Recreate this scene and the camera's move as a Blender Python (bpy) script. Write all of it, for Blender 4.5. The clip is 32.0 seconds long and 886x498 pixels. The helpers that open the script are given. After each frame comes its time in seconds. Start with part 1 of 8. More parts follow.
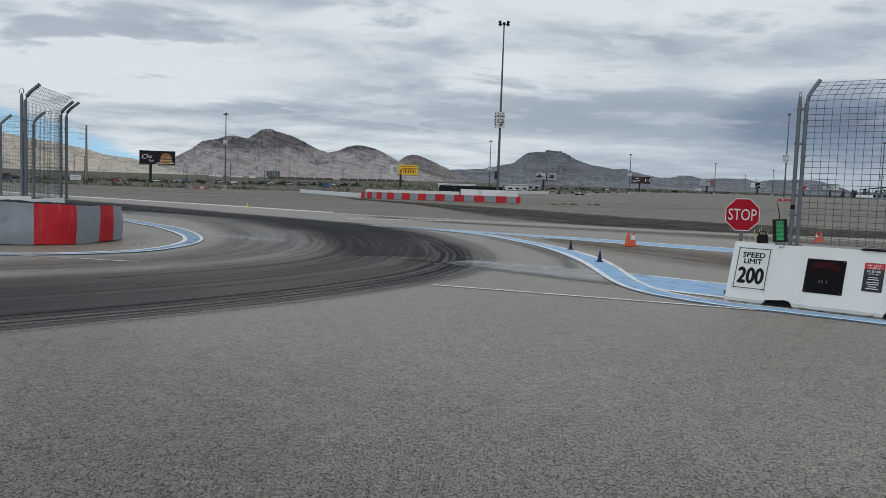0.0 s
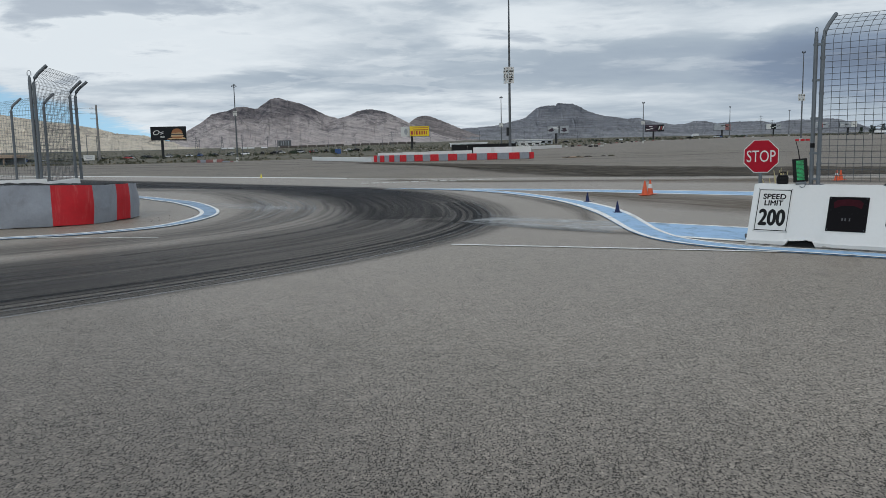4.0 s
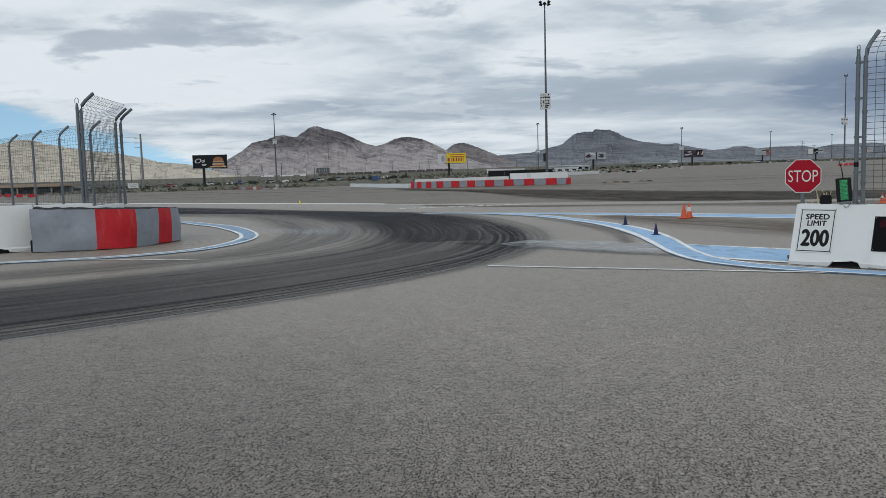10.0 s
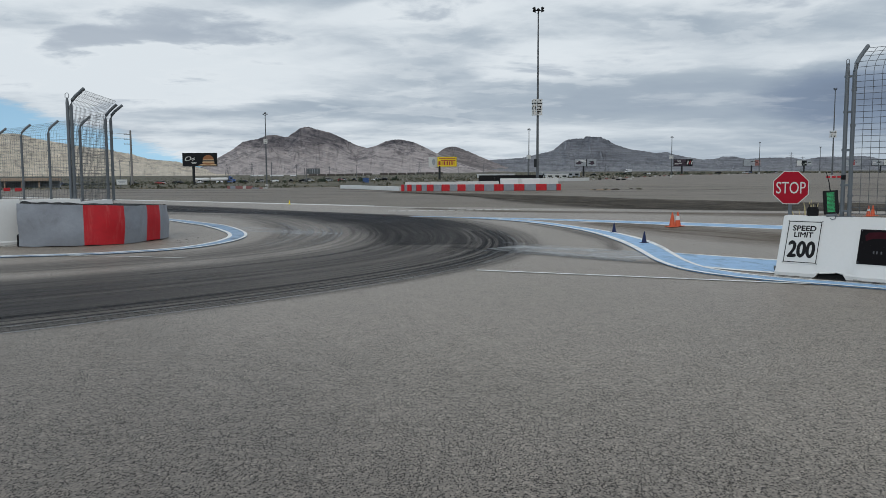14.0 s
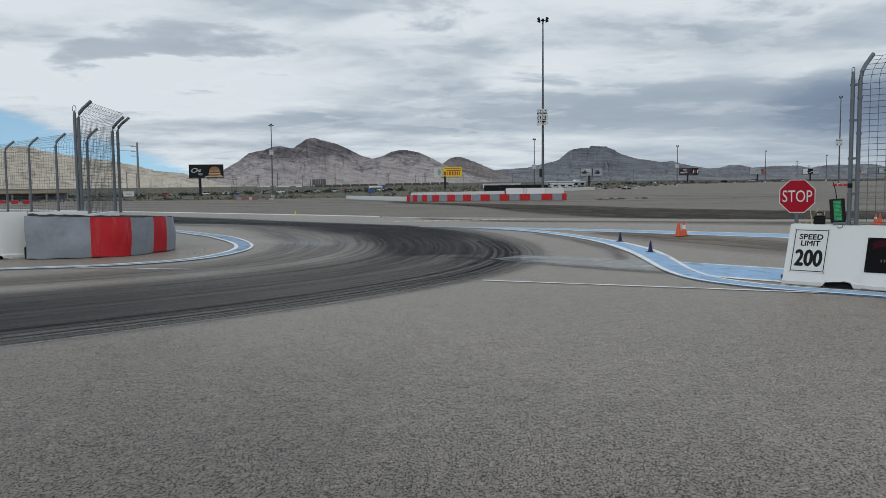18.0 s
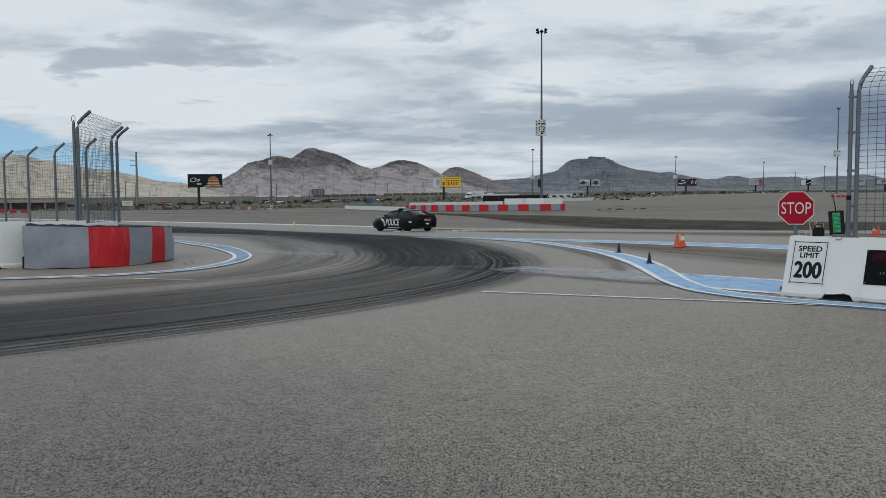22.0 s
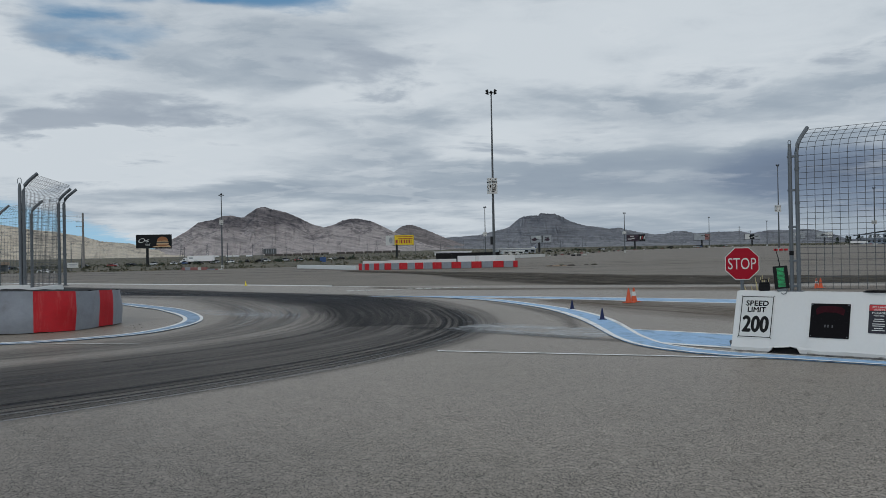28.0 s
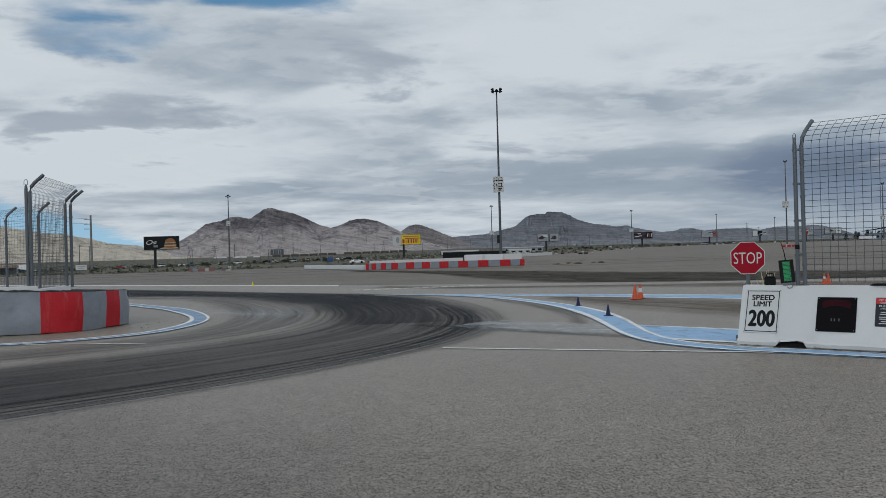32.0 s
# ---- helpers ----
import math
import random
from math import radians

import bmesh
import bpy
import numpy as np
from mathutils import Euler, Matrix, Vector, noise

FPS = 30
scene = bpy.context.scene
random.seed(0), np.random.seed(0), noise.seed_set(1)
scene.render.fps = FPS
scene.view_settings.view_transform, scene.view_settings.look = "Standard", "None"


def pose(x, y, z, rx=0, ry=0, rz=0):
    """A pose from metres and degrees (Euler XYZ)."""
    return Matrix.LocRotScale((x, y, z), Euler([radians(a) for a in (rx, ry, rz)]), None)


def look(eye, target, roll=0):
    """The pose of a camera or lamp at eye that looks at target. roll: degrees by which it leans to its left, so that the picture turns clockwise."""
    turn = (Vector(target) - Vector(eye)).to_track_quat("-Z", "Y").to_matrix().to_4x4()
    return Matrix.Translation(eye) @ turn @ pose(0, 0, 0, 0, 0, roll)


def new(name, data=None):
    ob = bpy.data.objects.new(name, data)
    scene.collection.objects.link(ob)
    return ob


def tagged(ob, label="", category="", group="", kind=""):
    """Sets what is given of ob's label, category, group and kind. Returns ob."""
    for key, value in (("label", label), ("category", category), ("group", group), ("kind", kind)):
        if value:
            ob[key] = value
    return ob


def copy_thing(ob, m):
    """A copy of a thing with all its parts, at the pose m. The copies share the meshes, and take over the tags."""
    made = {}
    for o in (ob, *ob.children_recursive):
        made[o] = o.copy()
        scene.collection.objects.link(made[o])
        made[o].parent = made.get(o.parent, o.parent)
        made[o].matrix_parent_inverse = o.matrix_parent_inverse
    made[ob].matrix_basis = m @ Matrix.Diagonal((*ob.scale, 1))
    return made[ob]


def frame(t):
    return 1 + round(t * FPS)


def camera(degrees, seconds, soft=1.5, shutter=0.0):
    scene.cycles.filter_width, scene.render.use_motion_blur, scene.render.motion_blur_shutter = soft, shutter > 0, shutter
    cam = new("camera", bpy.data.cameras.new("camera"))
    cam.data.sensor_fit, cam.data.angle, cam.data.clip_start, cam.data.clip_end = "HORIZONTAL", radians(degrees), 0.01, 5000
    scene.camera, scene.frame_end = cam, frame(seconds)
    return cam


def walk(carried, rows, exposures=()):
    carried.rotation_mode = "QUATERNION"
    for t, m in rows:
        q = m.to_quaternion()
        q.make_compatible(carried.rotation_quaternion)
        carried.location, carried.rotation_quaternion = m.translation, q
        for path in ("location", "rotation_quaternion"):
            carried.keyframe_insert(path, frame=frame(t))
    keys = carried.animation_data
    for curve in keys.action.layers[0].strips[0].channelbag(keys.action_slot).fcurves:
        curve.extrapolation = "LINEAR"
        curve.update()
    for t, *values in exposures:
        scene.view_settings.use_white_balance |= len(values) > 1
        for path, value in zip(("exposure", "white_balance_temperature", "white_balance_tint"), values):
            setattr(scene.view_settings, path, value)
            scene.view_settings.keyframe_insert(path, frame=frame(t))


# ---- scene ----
from collections import namedtuple
from itertools import product

# ---------------------------------------------------------------- camera
cam = camera(57.38, 32.0, soft=0.6)
PATH = [
    (0.0, 0.026, -0.032, 2.001, 85.379, -2.028, -2.609),
    (0.5, 0.011, -0.001, 1.973, 83.801, -0.243, -3.147),
    (1.0, 0.013, 0.018, 1.978, 82.974, 0.381, -3.253),
    (1.5, 0.009, 0.031, 1.970, 82.671, 0.689, -3.103),
    (2.0, 0.011, 0.034, 1.967, 82.491, 0.621, -2.987),
    (2.5, -0.001, 0.034, 1.967, 82.477, 0.625, -2.599),
    (4.5, 0.019, 0.014, 1.989, 82.586, 1.886, -0.944),
    (5.0, 0.028, 0.025, 1.999, 82.520, 2.400, 0.532),
    (5.5, 0.024, 0.033, 2.005, 83.028, 2.465, 1.209),
    (6.0, 0.025, 0.003, 2.000, 83.555, 2.268, 1.955),
    (6.5, 0.025, -0.002, 1.998, 83.870, 2.063, 2.228),
    (7.0, 0.023, 0.000, 2.008, 84.015, 1.927, 2.577),
    (7.5, 0.019, -0.001, 2.004, 84.151, 1.521, 2.650),
    (8.0, 0.019, -0.002, 1.998, 84.318, 1.236, 2.616),
    (8.5, 0.009, -0.009, 1.989, 84.671, 1.038, 2.480),
    (9.0, 0.014, -0.011, 1.935, 84.379, 1.212, 2.014),
    (9.5, 0.012, 0.014, 1.899, 84.197, 1.739, 1.140),
    (10.0, 0.012, 0.012, 1.879, 84.505, 1.539, 0.816),
    (10.5, 0.002, 0.015, 1.874, 84.376, 0.866, 0.274),
    (11.0, 0.005, 0.005, 1.879, 84.228, 0.585, 0.086),
    (11.5, 0.007, 0.004, 1.882, 84.095, 0.499, -0.159),
    (12.0, 0.005, -0.001, 1.876, 84.047, 0.530, -0.313),
    (12.5, 0.018, -0.008, 1.872, 84.455, 0.193, -0.444),
    (13.0, 0.015, -0.001, 1.867, 84.230, -0.376, -0.152),
    (13.5, 0.006, -0.002, 1.873, 84.323, -0.287, 0.071),
    (14.0, 0.013, -0.001, 1.881, 84.741, 0.240, 0.150),
    (14.5, 0.012, 0.006, 1.882, 84.886, 0.394, 0.281),
    (15.0, 0.009, 0.003, 1.883, 85.246, 0.518, 0.371),
    (15.5, 0.009, -0.001, 1.890, 85.502, 0.512, 0.561),
    (17.5, 0.015, -0.002, 1.881, 85.293, 0.647, 0.818),
    (18.0, 0.013, -0.002, 1.885, 85.458, 0.544, 0.542),
    (18.5, 0.019, 0.006, 1.886, 85.564, 0.601, 0.423),
    (19.0, 0.021, 0.005, 1.876, 85.239, 0.447, 0.524),
    (19.5, 0.016, 0.016, 1.881, 84.751, 0.040, 0.685),
    (20.0, 0.008, 0.024, 1.887, 84.430, -0.008, 1.026),
    (20.5, -0.004, 0.021, 1.888, 84.590, 0.037, 0.914),
    (21.0, -0.003, 0.024, 1.899, 84.963, 0.152, 0.645),
    (21.5, -0.002, 0.020, 1.903, 85.511, 0.348, 0.421),
    (22.0, 0.006, 0.021, 1.902, 86.169, 0.402, 0.446),
    (22.5, -0.007, 0.011, 1.911, 86.334, 0.447, 0.763),
    (23.0, -0.016, -0.007, 1.914, 86.481, 0.243, 1.264),
    (23.5, -0.022, -0.004, 1.927, 86.696, 0.011, 1.415),
    (24.0, -0.013, -0.006, 1.933, 87.413, 0.055, 0.296),
    (24.5, -0.005, -0.013, 1.942, 87.843, 0.462, -0.681),
    (25.0, -0.009, -0.013, 1.938, 88.353, 0.547, -1.278),
    (25.5, -0.008, -0.016, 1.930, 88.859, 0.447, -1.716),
    (27.5, -0.019, -0.026, 1.946, 90.095, 0.862, -2.624),
    (28.0, -0.024, -0.021, 1.942, 90.199, 1.062, -2.875),
    (28.5, -0.030, -0.011, 1.939, 90.019, 1.183, -3.125),
    (29.0, -0.022, -0.008, 1.951, 90.342, 1.697, -2.876),
    (29.5, -0.029, -0.025, 1.949, 90.507, 1.987, -2.975),
    (30.0, -0.008, -0.042, 1.947, 90.338, 2.191, -3.645),
    (30.5, 0.010, -0.049, 1.949, 90.143, 2.179, -4.163),
    (31.0, -0.008, -0.040, 1.940, 90.063, 1.955, -3.295),
    (31.5, -0.010, -0.043, 1.938, 90.235, 1.840, -2.600),
    (32.0, 0.026, -0.017, 1.894, 90.164, 1.553, -2.377),
]
walk(cam, [(t, pose(x, y, z, rx, ry, rz)) for t, x, y, z, rx, ry, rz in PATH], exposures=[(0.0, -0.27, 6425, 10), (5.0, -0.16, 6425, 10), (9.0, -0.17, 6425, 10), (15.0, -0.24, 6425, 10), (22.0, -0.28, 6415, 10), (24.0, -0.33, 6400, 10), (26.5, -0.46, 6370, 10), (28.0, -0.48, 6350, 10), (32.0, -0.48, 6350, 10)])

# ---------------------------------------------------------------- sky and sun
SUN_AZ, SUN_EL = 205.0, 38.0          # behind the camera, a little to its left; degrees from +y, clockwise


def math_node(tree, op, a, b=None, c=None, clamp=False):
    n = tree.nodes.new("ShaderNodeMath")
    n.operation, n.use_clamp = op, clamp
    for i, v in enumerate((a, b, c)):
        if v is None:
            continue
        if isinstance(v, (int, float)):
            n.inputs[i].default_value = v
        else:
            tree.links.new(v, n.inputs[i])
    return n.outputs[0]


def smooth_node(tree, value, lo, hi, to_lo=0.0, to_hi=1.0):
    n = tree.nodes.new("ShaderNodeMapRange")
    n.interpolation_type = "SMOOTHSTEP"
    for key, v in (("From Min", lo), ("From Max", hi), ("To Min", to_lo), ("To Max", to_hi)):
        n.inputs[key].default_value = v
    tree.links.new(value, n.inputs["Value"])
    return n.outputs[0]


def mix_node(tree, fac, a, b, blend="MIX"):
    n = tree.nodes.new("ShaderNodeMix")
    n.data_type, n.blend_type, n.clamp_factor = "RGBA", blend, True
    for key, v in ((0, fac), (6, a), (7, b)):
        if isinstance(v, (int, float)):
            n.inputs[key].default_value = v
        elif isinstance(v, tuple):
            n.inputs[key].default_value = (*v, 1.0)
        else:
            tree.links.new(v, n.inputs[key])
    return n.outputs[2]


def noise_node(tree, vec, scale, detail=4.0, rough=0.55, distort=0.0):
    n = tree.nodes.new("ShaderNodeTexNoise")
    n.inputs["Scale"].default_value, n.inputs["Detail"].default_value = scale, detail
    n.inputs["Roughness"].default_value, n.inputs["Distortion"].default_value = rough, distort
    tree.links.new(vec, n.inputs["Vector"])
    return n.outputs[0]


def mapped(tree, vec, scale=(1, 1, 1), loc=(0, 0, 0)):
    n = tree.nodes.new("ShaderNodeMapping")
    n.inputs["Scale"].default_value, n.inputs["Location"].default_value = scale, loc
    tree.links.new(vec, n.inputs["Vector"])
    return n.outputs[0]


def make_world():
    world = bpy.data.worlds.new("sky")
    scene.world = world
    world.use_nodes = True
    nt = world.node_tree
    back = nt.nodes["Background"]
    sky = nt.nodes.new("ShaderNodeTexSky")
    sky.sky_type, sky.sun_disc = "NISHITA", False
    sky.sun_elevation, sky.sun_rotation = radians(SUN_EL), radians(SUN_AZ)
    sky.altitude, sky.air_density, sky.dust_density = 600, 1.0, 0.3
    blue = nt.nodes.new("ShaderNodeVectorMath")
    blue.operation = "SCALE"
    blue.inputs["Scale"].default_value = 0.16
    co = nt.nodes.new("ShaderNodeTexCoord")
    sep = nt.nodes.new("ShaderNodeSeparateXYZ")
    nt.links.new(co.outputs["Generated"], sep.inputs[0])
    high = nt.nodes.new("ShaderNodeVectorMath")
    high.operation = "ADD"
    high.inputs[1].default_value = (0, 0, 0.16)
    nt.links.new(co.outputs["Generated"], high.inputs[0])
    nt.links.new(high.outputs[0], sky.inputs[0])
    hue = nt.nodes.new("ShaderNodeVectorMath")
    hue.operation = "MULTIPLY"
    hue.inputs[1].default_value = (0.78, 1.06, 1.02)
    nt.links.new(sky.outputs[0], hue.inputs[0])
    nt.links.new(hue.outputs[0], blue.inputs[0])
    x, z = sep.outputs[0], math_node(nt, "MAXIMUM", sep.outputs[2], 0.0)
    # the clouds lie on flat decks, so that they draw together into streaks towards the horizon
    level = nt.nodes.new("ShaderNodeVectorMath")
    level.operation = "DIVIDE"
    deck = nt.nodes.new("ShaderNodeCombineXYZ")
    for k in range(3):
        nt.links.new(math_node(nt, "ADD", z, 0.11), deck.inputs[k])
    nt.links.new(co.outputs["Generated"], level.inputs[0])
    nt.links.new(deck.outputs[0], level.inputs[1])
    flat = level.outputs[0]
    broad = noise_node(nt, mapped(nt, flat, (0.55, 0.75, 0.0), (1.3, 4.2, 0)), 1.0, 4, 0.5, 0.2)
    rolls = noise_node(nt, mapped(nt, flat, (1.25, 1.5, 0.0), (5.1, 0.7, 0)), 1.0, 7, 0.50, 0.25)
    scud = noise_node(nt, mapped(nt, flat, (1.9, 2.1, 0.0), (2.6, 8.3, 0)), 1.0, 10, 0.55, 0.3)
    wisp = noise_node(nt, mapped(nt, flat, (6.0, 6.5, 0.0), (0.4, 3.1, 0)), 1.0, 8, 0.66, 0.6)
    # the rain-heavy side of the deck is smooth
    calm = math_node(nt, "MULTIPLY", smooth_node(nt, x, 0.02, 0.30), smooth_node(nt, z, 0.17, 0.10, 0.0, 0.50))
    rolls, scud, wisp = [math_node(nt, "MULTIPLY_ADD", math_node(nt, "SUBTRACT", n, 0.5), math_node(nt, "SUBTRACT", 1.0, calm), 0.5) for n in (rolls, scud, wisp)]

    def heap(x0, z0, rx_, rz_, amount):
        """A thicker or thinner place in the deck, with an uneven outline."""
        du = math_node(nt, "ADD", math_node(nt, "MULTIPLY_ADD", x, 1 / rx_, -x0 / rx_), math_node(nt, "MULTIPLY_ADD", rolls, 1.4, -0.7))
        dv = math_node(nt, "ADD", math_node(nt, "MULTIPLY_ADD", z, 1 / rz_, -z0 / rz_), math_node(nt, "MULTIPLY_ADD", scud, 1.4, -0.7))
        far = math_node(nt, "ADD", math_node(nt, "MULTIPLY", du, du), math_node(nt, "MULTIPLY", dv, dv))
        return smooth_node(nt, far, 0.0, 1.0, amount, 0.0)

    def total(parts):
        out = parts[0]
        for one in parts[1:]:
            out = math_node(nt, "ADD", out, one)
        return out

    # brightness of the high deck: 0 is its heaviest slate, 1 its white
    tone = math_node(nt, "MULTIPLY_ADD", broad, 0.55, math_node(nt, "MULTIPLY_ADD", rolls, 1.15, math_node(nt, "MULTIPLY_ADD", wisp, 0.20, -0.38)))
    tone = total([tone, heap(-0.33, 0.125, 0.30, 0.055, 0.34), heap(-0.42, 0.20, 0.16, 0.05, 0.22), heap(0.36, 0.085, 0.34, 0.040, -0.34), heap(0.55, 0.078, 0.24, 0.056, -0.70),
                  heap(0.10, 0.075, 0.20, 0.020, -0.08), heap(0.22, 0.26, 0.42, 0.10, 0.30), heap(-0.02, 0.19, 0.10, 0.025, 0.20), heap(0.16, 0.135, 0.18, 0.032, 0.26), heap(-0.15, 0.075, 0.26, 0.016, -0.14)])
    # a bright strip lies under the deck, just over the mountains
    tone = math_node(nt, "ADD", tone, smooth_node(nt, math_node(nt, "ADD", math_node(nt, "MULTIPLY_ADD", scud, 0.05, z), smooth_node(nt, x, 0.30, 0.52, 0.0, 0.022)), 0.055, 0.082, 0.12, 0.0))
    tone = math_node(nt, "SUBTRACT", tone, math_node(nt, "MULTIPLY", smooth_node(nt, z, 0.03, 0.06, 0.26, 0.0), smooth_node(nt, x, 0.08, 0.36)))
    cloud = mix_node(nt, smooth_node(nt, tone, -0.22, 0.42), (0.25, 0.32, 0.43), (0.455, 0.535, 0.615))
    cloud = mix_node(nt, smooth_node(nt, tone, -0.70, -0.15), (0.150, 0.190, 0.268), cloud)
    cloud = mix_node(nt, smooth_node(nt, tone, 0.34, 0.84), cloud, (0.83, 0.895, 0.94))
    # ragged lower clouds, grey within and lit along their edges
    low = total([math_node(nt, "MULTIPLY_ADD", scud, 1.0, math_node(nt, "MULTIPLY_ADD", wisp, 0.16, -0.08)), heap(-0.30, 0.172, 0.17, 0.030, 0.17), heap(-0.43, 0.15, 0.12, 0.022, 0.12), heap(-0.10, 0.215, 0.26, 0.05, 0.08), heap(0.15, 0.13, 0.18, 0.025, 0.07), heap(-0.30, 0.27, 0.3, 0.05, 0.10)])
    inside = mix_node(nt, smooth_node(nt, low, 0.60, 0.78), (0.56, 0.635, 0.71), (0.33, 0.40, 0.495))
    cloud = mix_node(nt, smooth_node(nt, low, 0.50, 0.585, 0.0, 0.22), cloud, (0.92, 0.97, 1.0))
    cloud = mix_node(nt, smooth_node(nt, low, 0.565, 0.69, 0.0, 0.66), cloud, inside)
    # thin places where blue comes through, and the deck's edge towards the left, low over the hills
    thin = total([heap(-0.13, 0.315, 0.17, 0.045, 0.30), heap(-0.34, 0.305, 0.16, 0.045, 0.30), heap(-0.36, 0.25, 0.16, 0.035, 0.22)])
    gap = smooth_node(nt, math_node(nt, "SUBTRACT", math_node(nt, "MULTIPLY_ADD", broad, 0.4, math_node(nt, "MULTIPLY", rolls, 0.6)), thin), 0.20, 0.38)
    line = math_node(nt, "MULTIPLY_ADD", x, 0.365, math_node(nt, "ADD", z, 0.097))
    edge = smooth_node(nt, math_node(nt, "ADD", line, math_node(nt, "MULTIPLY_ADD", wisp, 0.03, math_node(nt, "MULTIPLY_ADD", rolls, 0.03, -0.03))), -0.004, 0.014)
    cover = math_node(nt, "MULTIPLY", gap, edge)
    clear = mix_node(nt, smooth_node(nt, z, 0.03, 0.22, 0.32, 0.0), blue.outputs[0], (0.62, 0.71, 0.80))
    both = mix_node(nt, cover, clear, cloud)
    nt.links.new(both, back.inputs[0])
    back.inputs[1].default_value = 1.0


make_world()
sun = new("sun", bpy.data.lights.new("sun", "SUN"))
sun.data.energy, sun.data.angle, sun.data.color = 0.8, radians(14), (1.0, 0.96, 0.91)
sun.matrix_world = look((0, 0, 50), (-50 * math.sin(radians(SUN_AZ)), -50 * math.cos(radians(SUN_AZ)), 50 - 50 * math.tan(radians(SUN_EL))))

# ---------------------------------------------------------------- materials


def base_material(name):
    m = bpy.data.materials.new(name)
    m.use_nodes = True
    nt = m.node_tree
    return m, nt, nt.nodes["Principled BSDF"]


def coords(nt, kind="Object"):
    return nt.nodes.new("ShaderNodeTexCoord").outputs[kind]


def bump(nt, bsdf, height, strength, distance):
    n = nt.nodes.new("ShaderNodeBump")
    n.inputs["Strength"].default_value, n.inputs["Distance"].default_value = strength, distance
    nt.links.new(height, n.inputs["Height"])
    nt.links.new(n.outputs[0], bsdf.inputs["Normal"])


def worn(name, rgb, rough=0.6, metal=0.0, big=(0.8, 0.25), fine=(30.0, 0.15), dirt=None, relief=(60.0, 0.1, 0.002), coat=0.0, spread=0.0, runs=1.0, gloss=0.4):
    """A painted or raw surface: broad and fine variation of its colour, dirt in blotches, fine relief."""
    m, nt, bsdf = base_material(name)
    co = coords(nt)
    a = noise_node(nt, co, big[0], 5, 0.6, 0.2)
    b = noise_node(nt, co, fine[0], 4, 0.6)
    shade = math_node(nt, "ADD", math_node(nt, "MULTIPLY_ADD", a, 2 * big[1], 1 - big[1]), math_node(nt, "MULTIPLY_ADD", b, 2 * fine[1], -fine[1]))
    if spread:
        info = nt.nodes.new("ShaderNodeObjectInfo")
        shade = math_node(nt, "MULTIPLY", shade, math_node(nt, "MULTIPLY_ADD", info.outputs["Random"], 2 * spread, 1 - spread))
    val = nt.nodes.new("ShaderNodeVectorMath")
    val.operation = "SCALE"
    val.inputs[0].default_value = rgb
    nt.links.new(shade, val.inputs["Scale"])
    col = val.outputs[0]
    if dirt:
        drgb, scale, amount = dirt
        mask = smooth_node(nt, noise_node(nt, mapped(nt, co, (1, 1, runs)), scale, 6, 0.65, 0.4), 0.62 - 0.25 * amount, 0.75, 0, amount)
        col = mix_node(nt, mask, col, drgb)
    nt.links.new(col, bsdf.inputs["Base Color"])
    nt.links.new(smooth_node(nt, b, 0.2, 0.8, max(rough - 0.08, 0.03), min(rough + 0.1, 1)), bsdf.inputs["Roughness"])
    bsdf.inputs["Metallic"].default_value = metal
    bsdf.inputs["Coat Weight"].default_value = coat
    bsdf.inputs["Specular IOR Level"].default_value = gloss
    bump(nt, bsdf, noise_node(nt, co, relief[0], 3, 0.6), relief[1], relief[2])
    return m


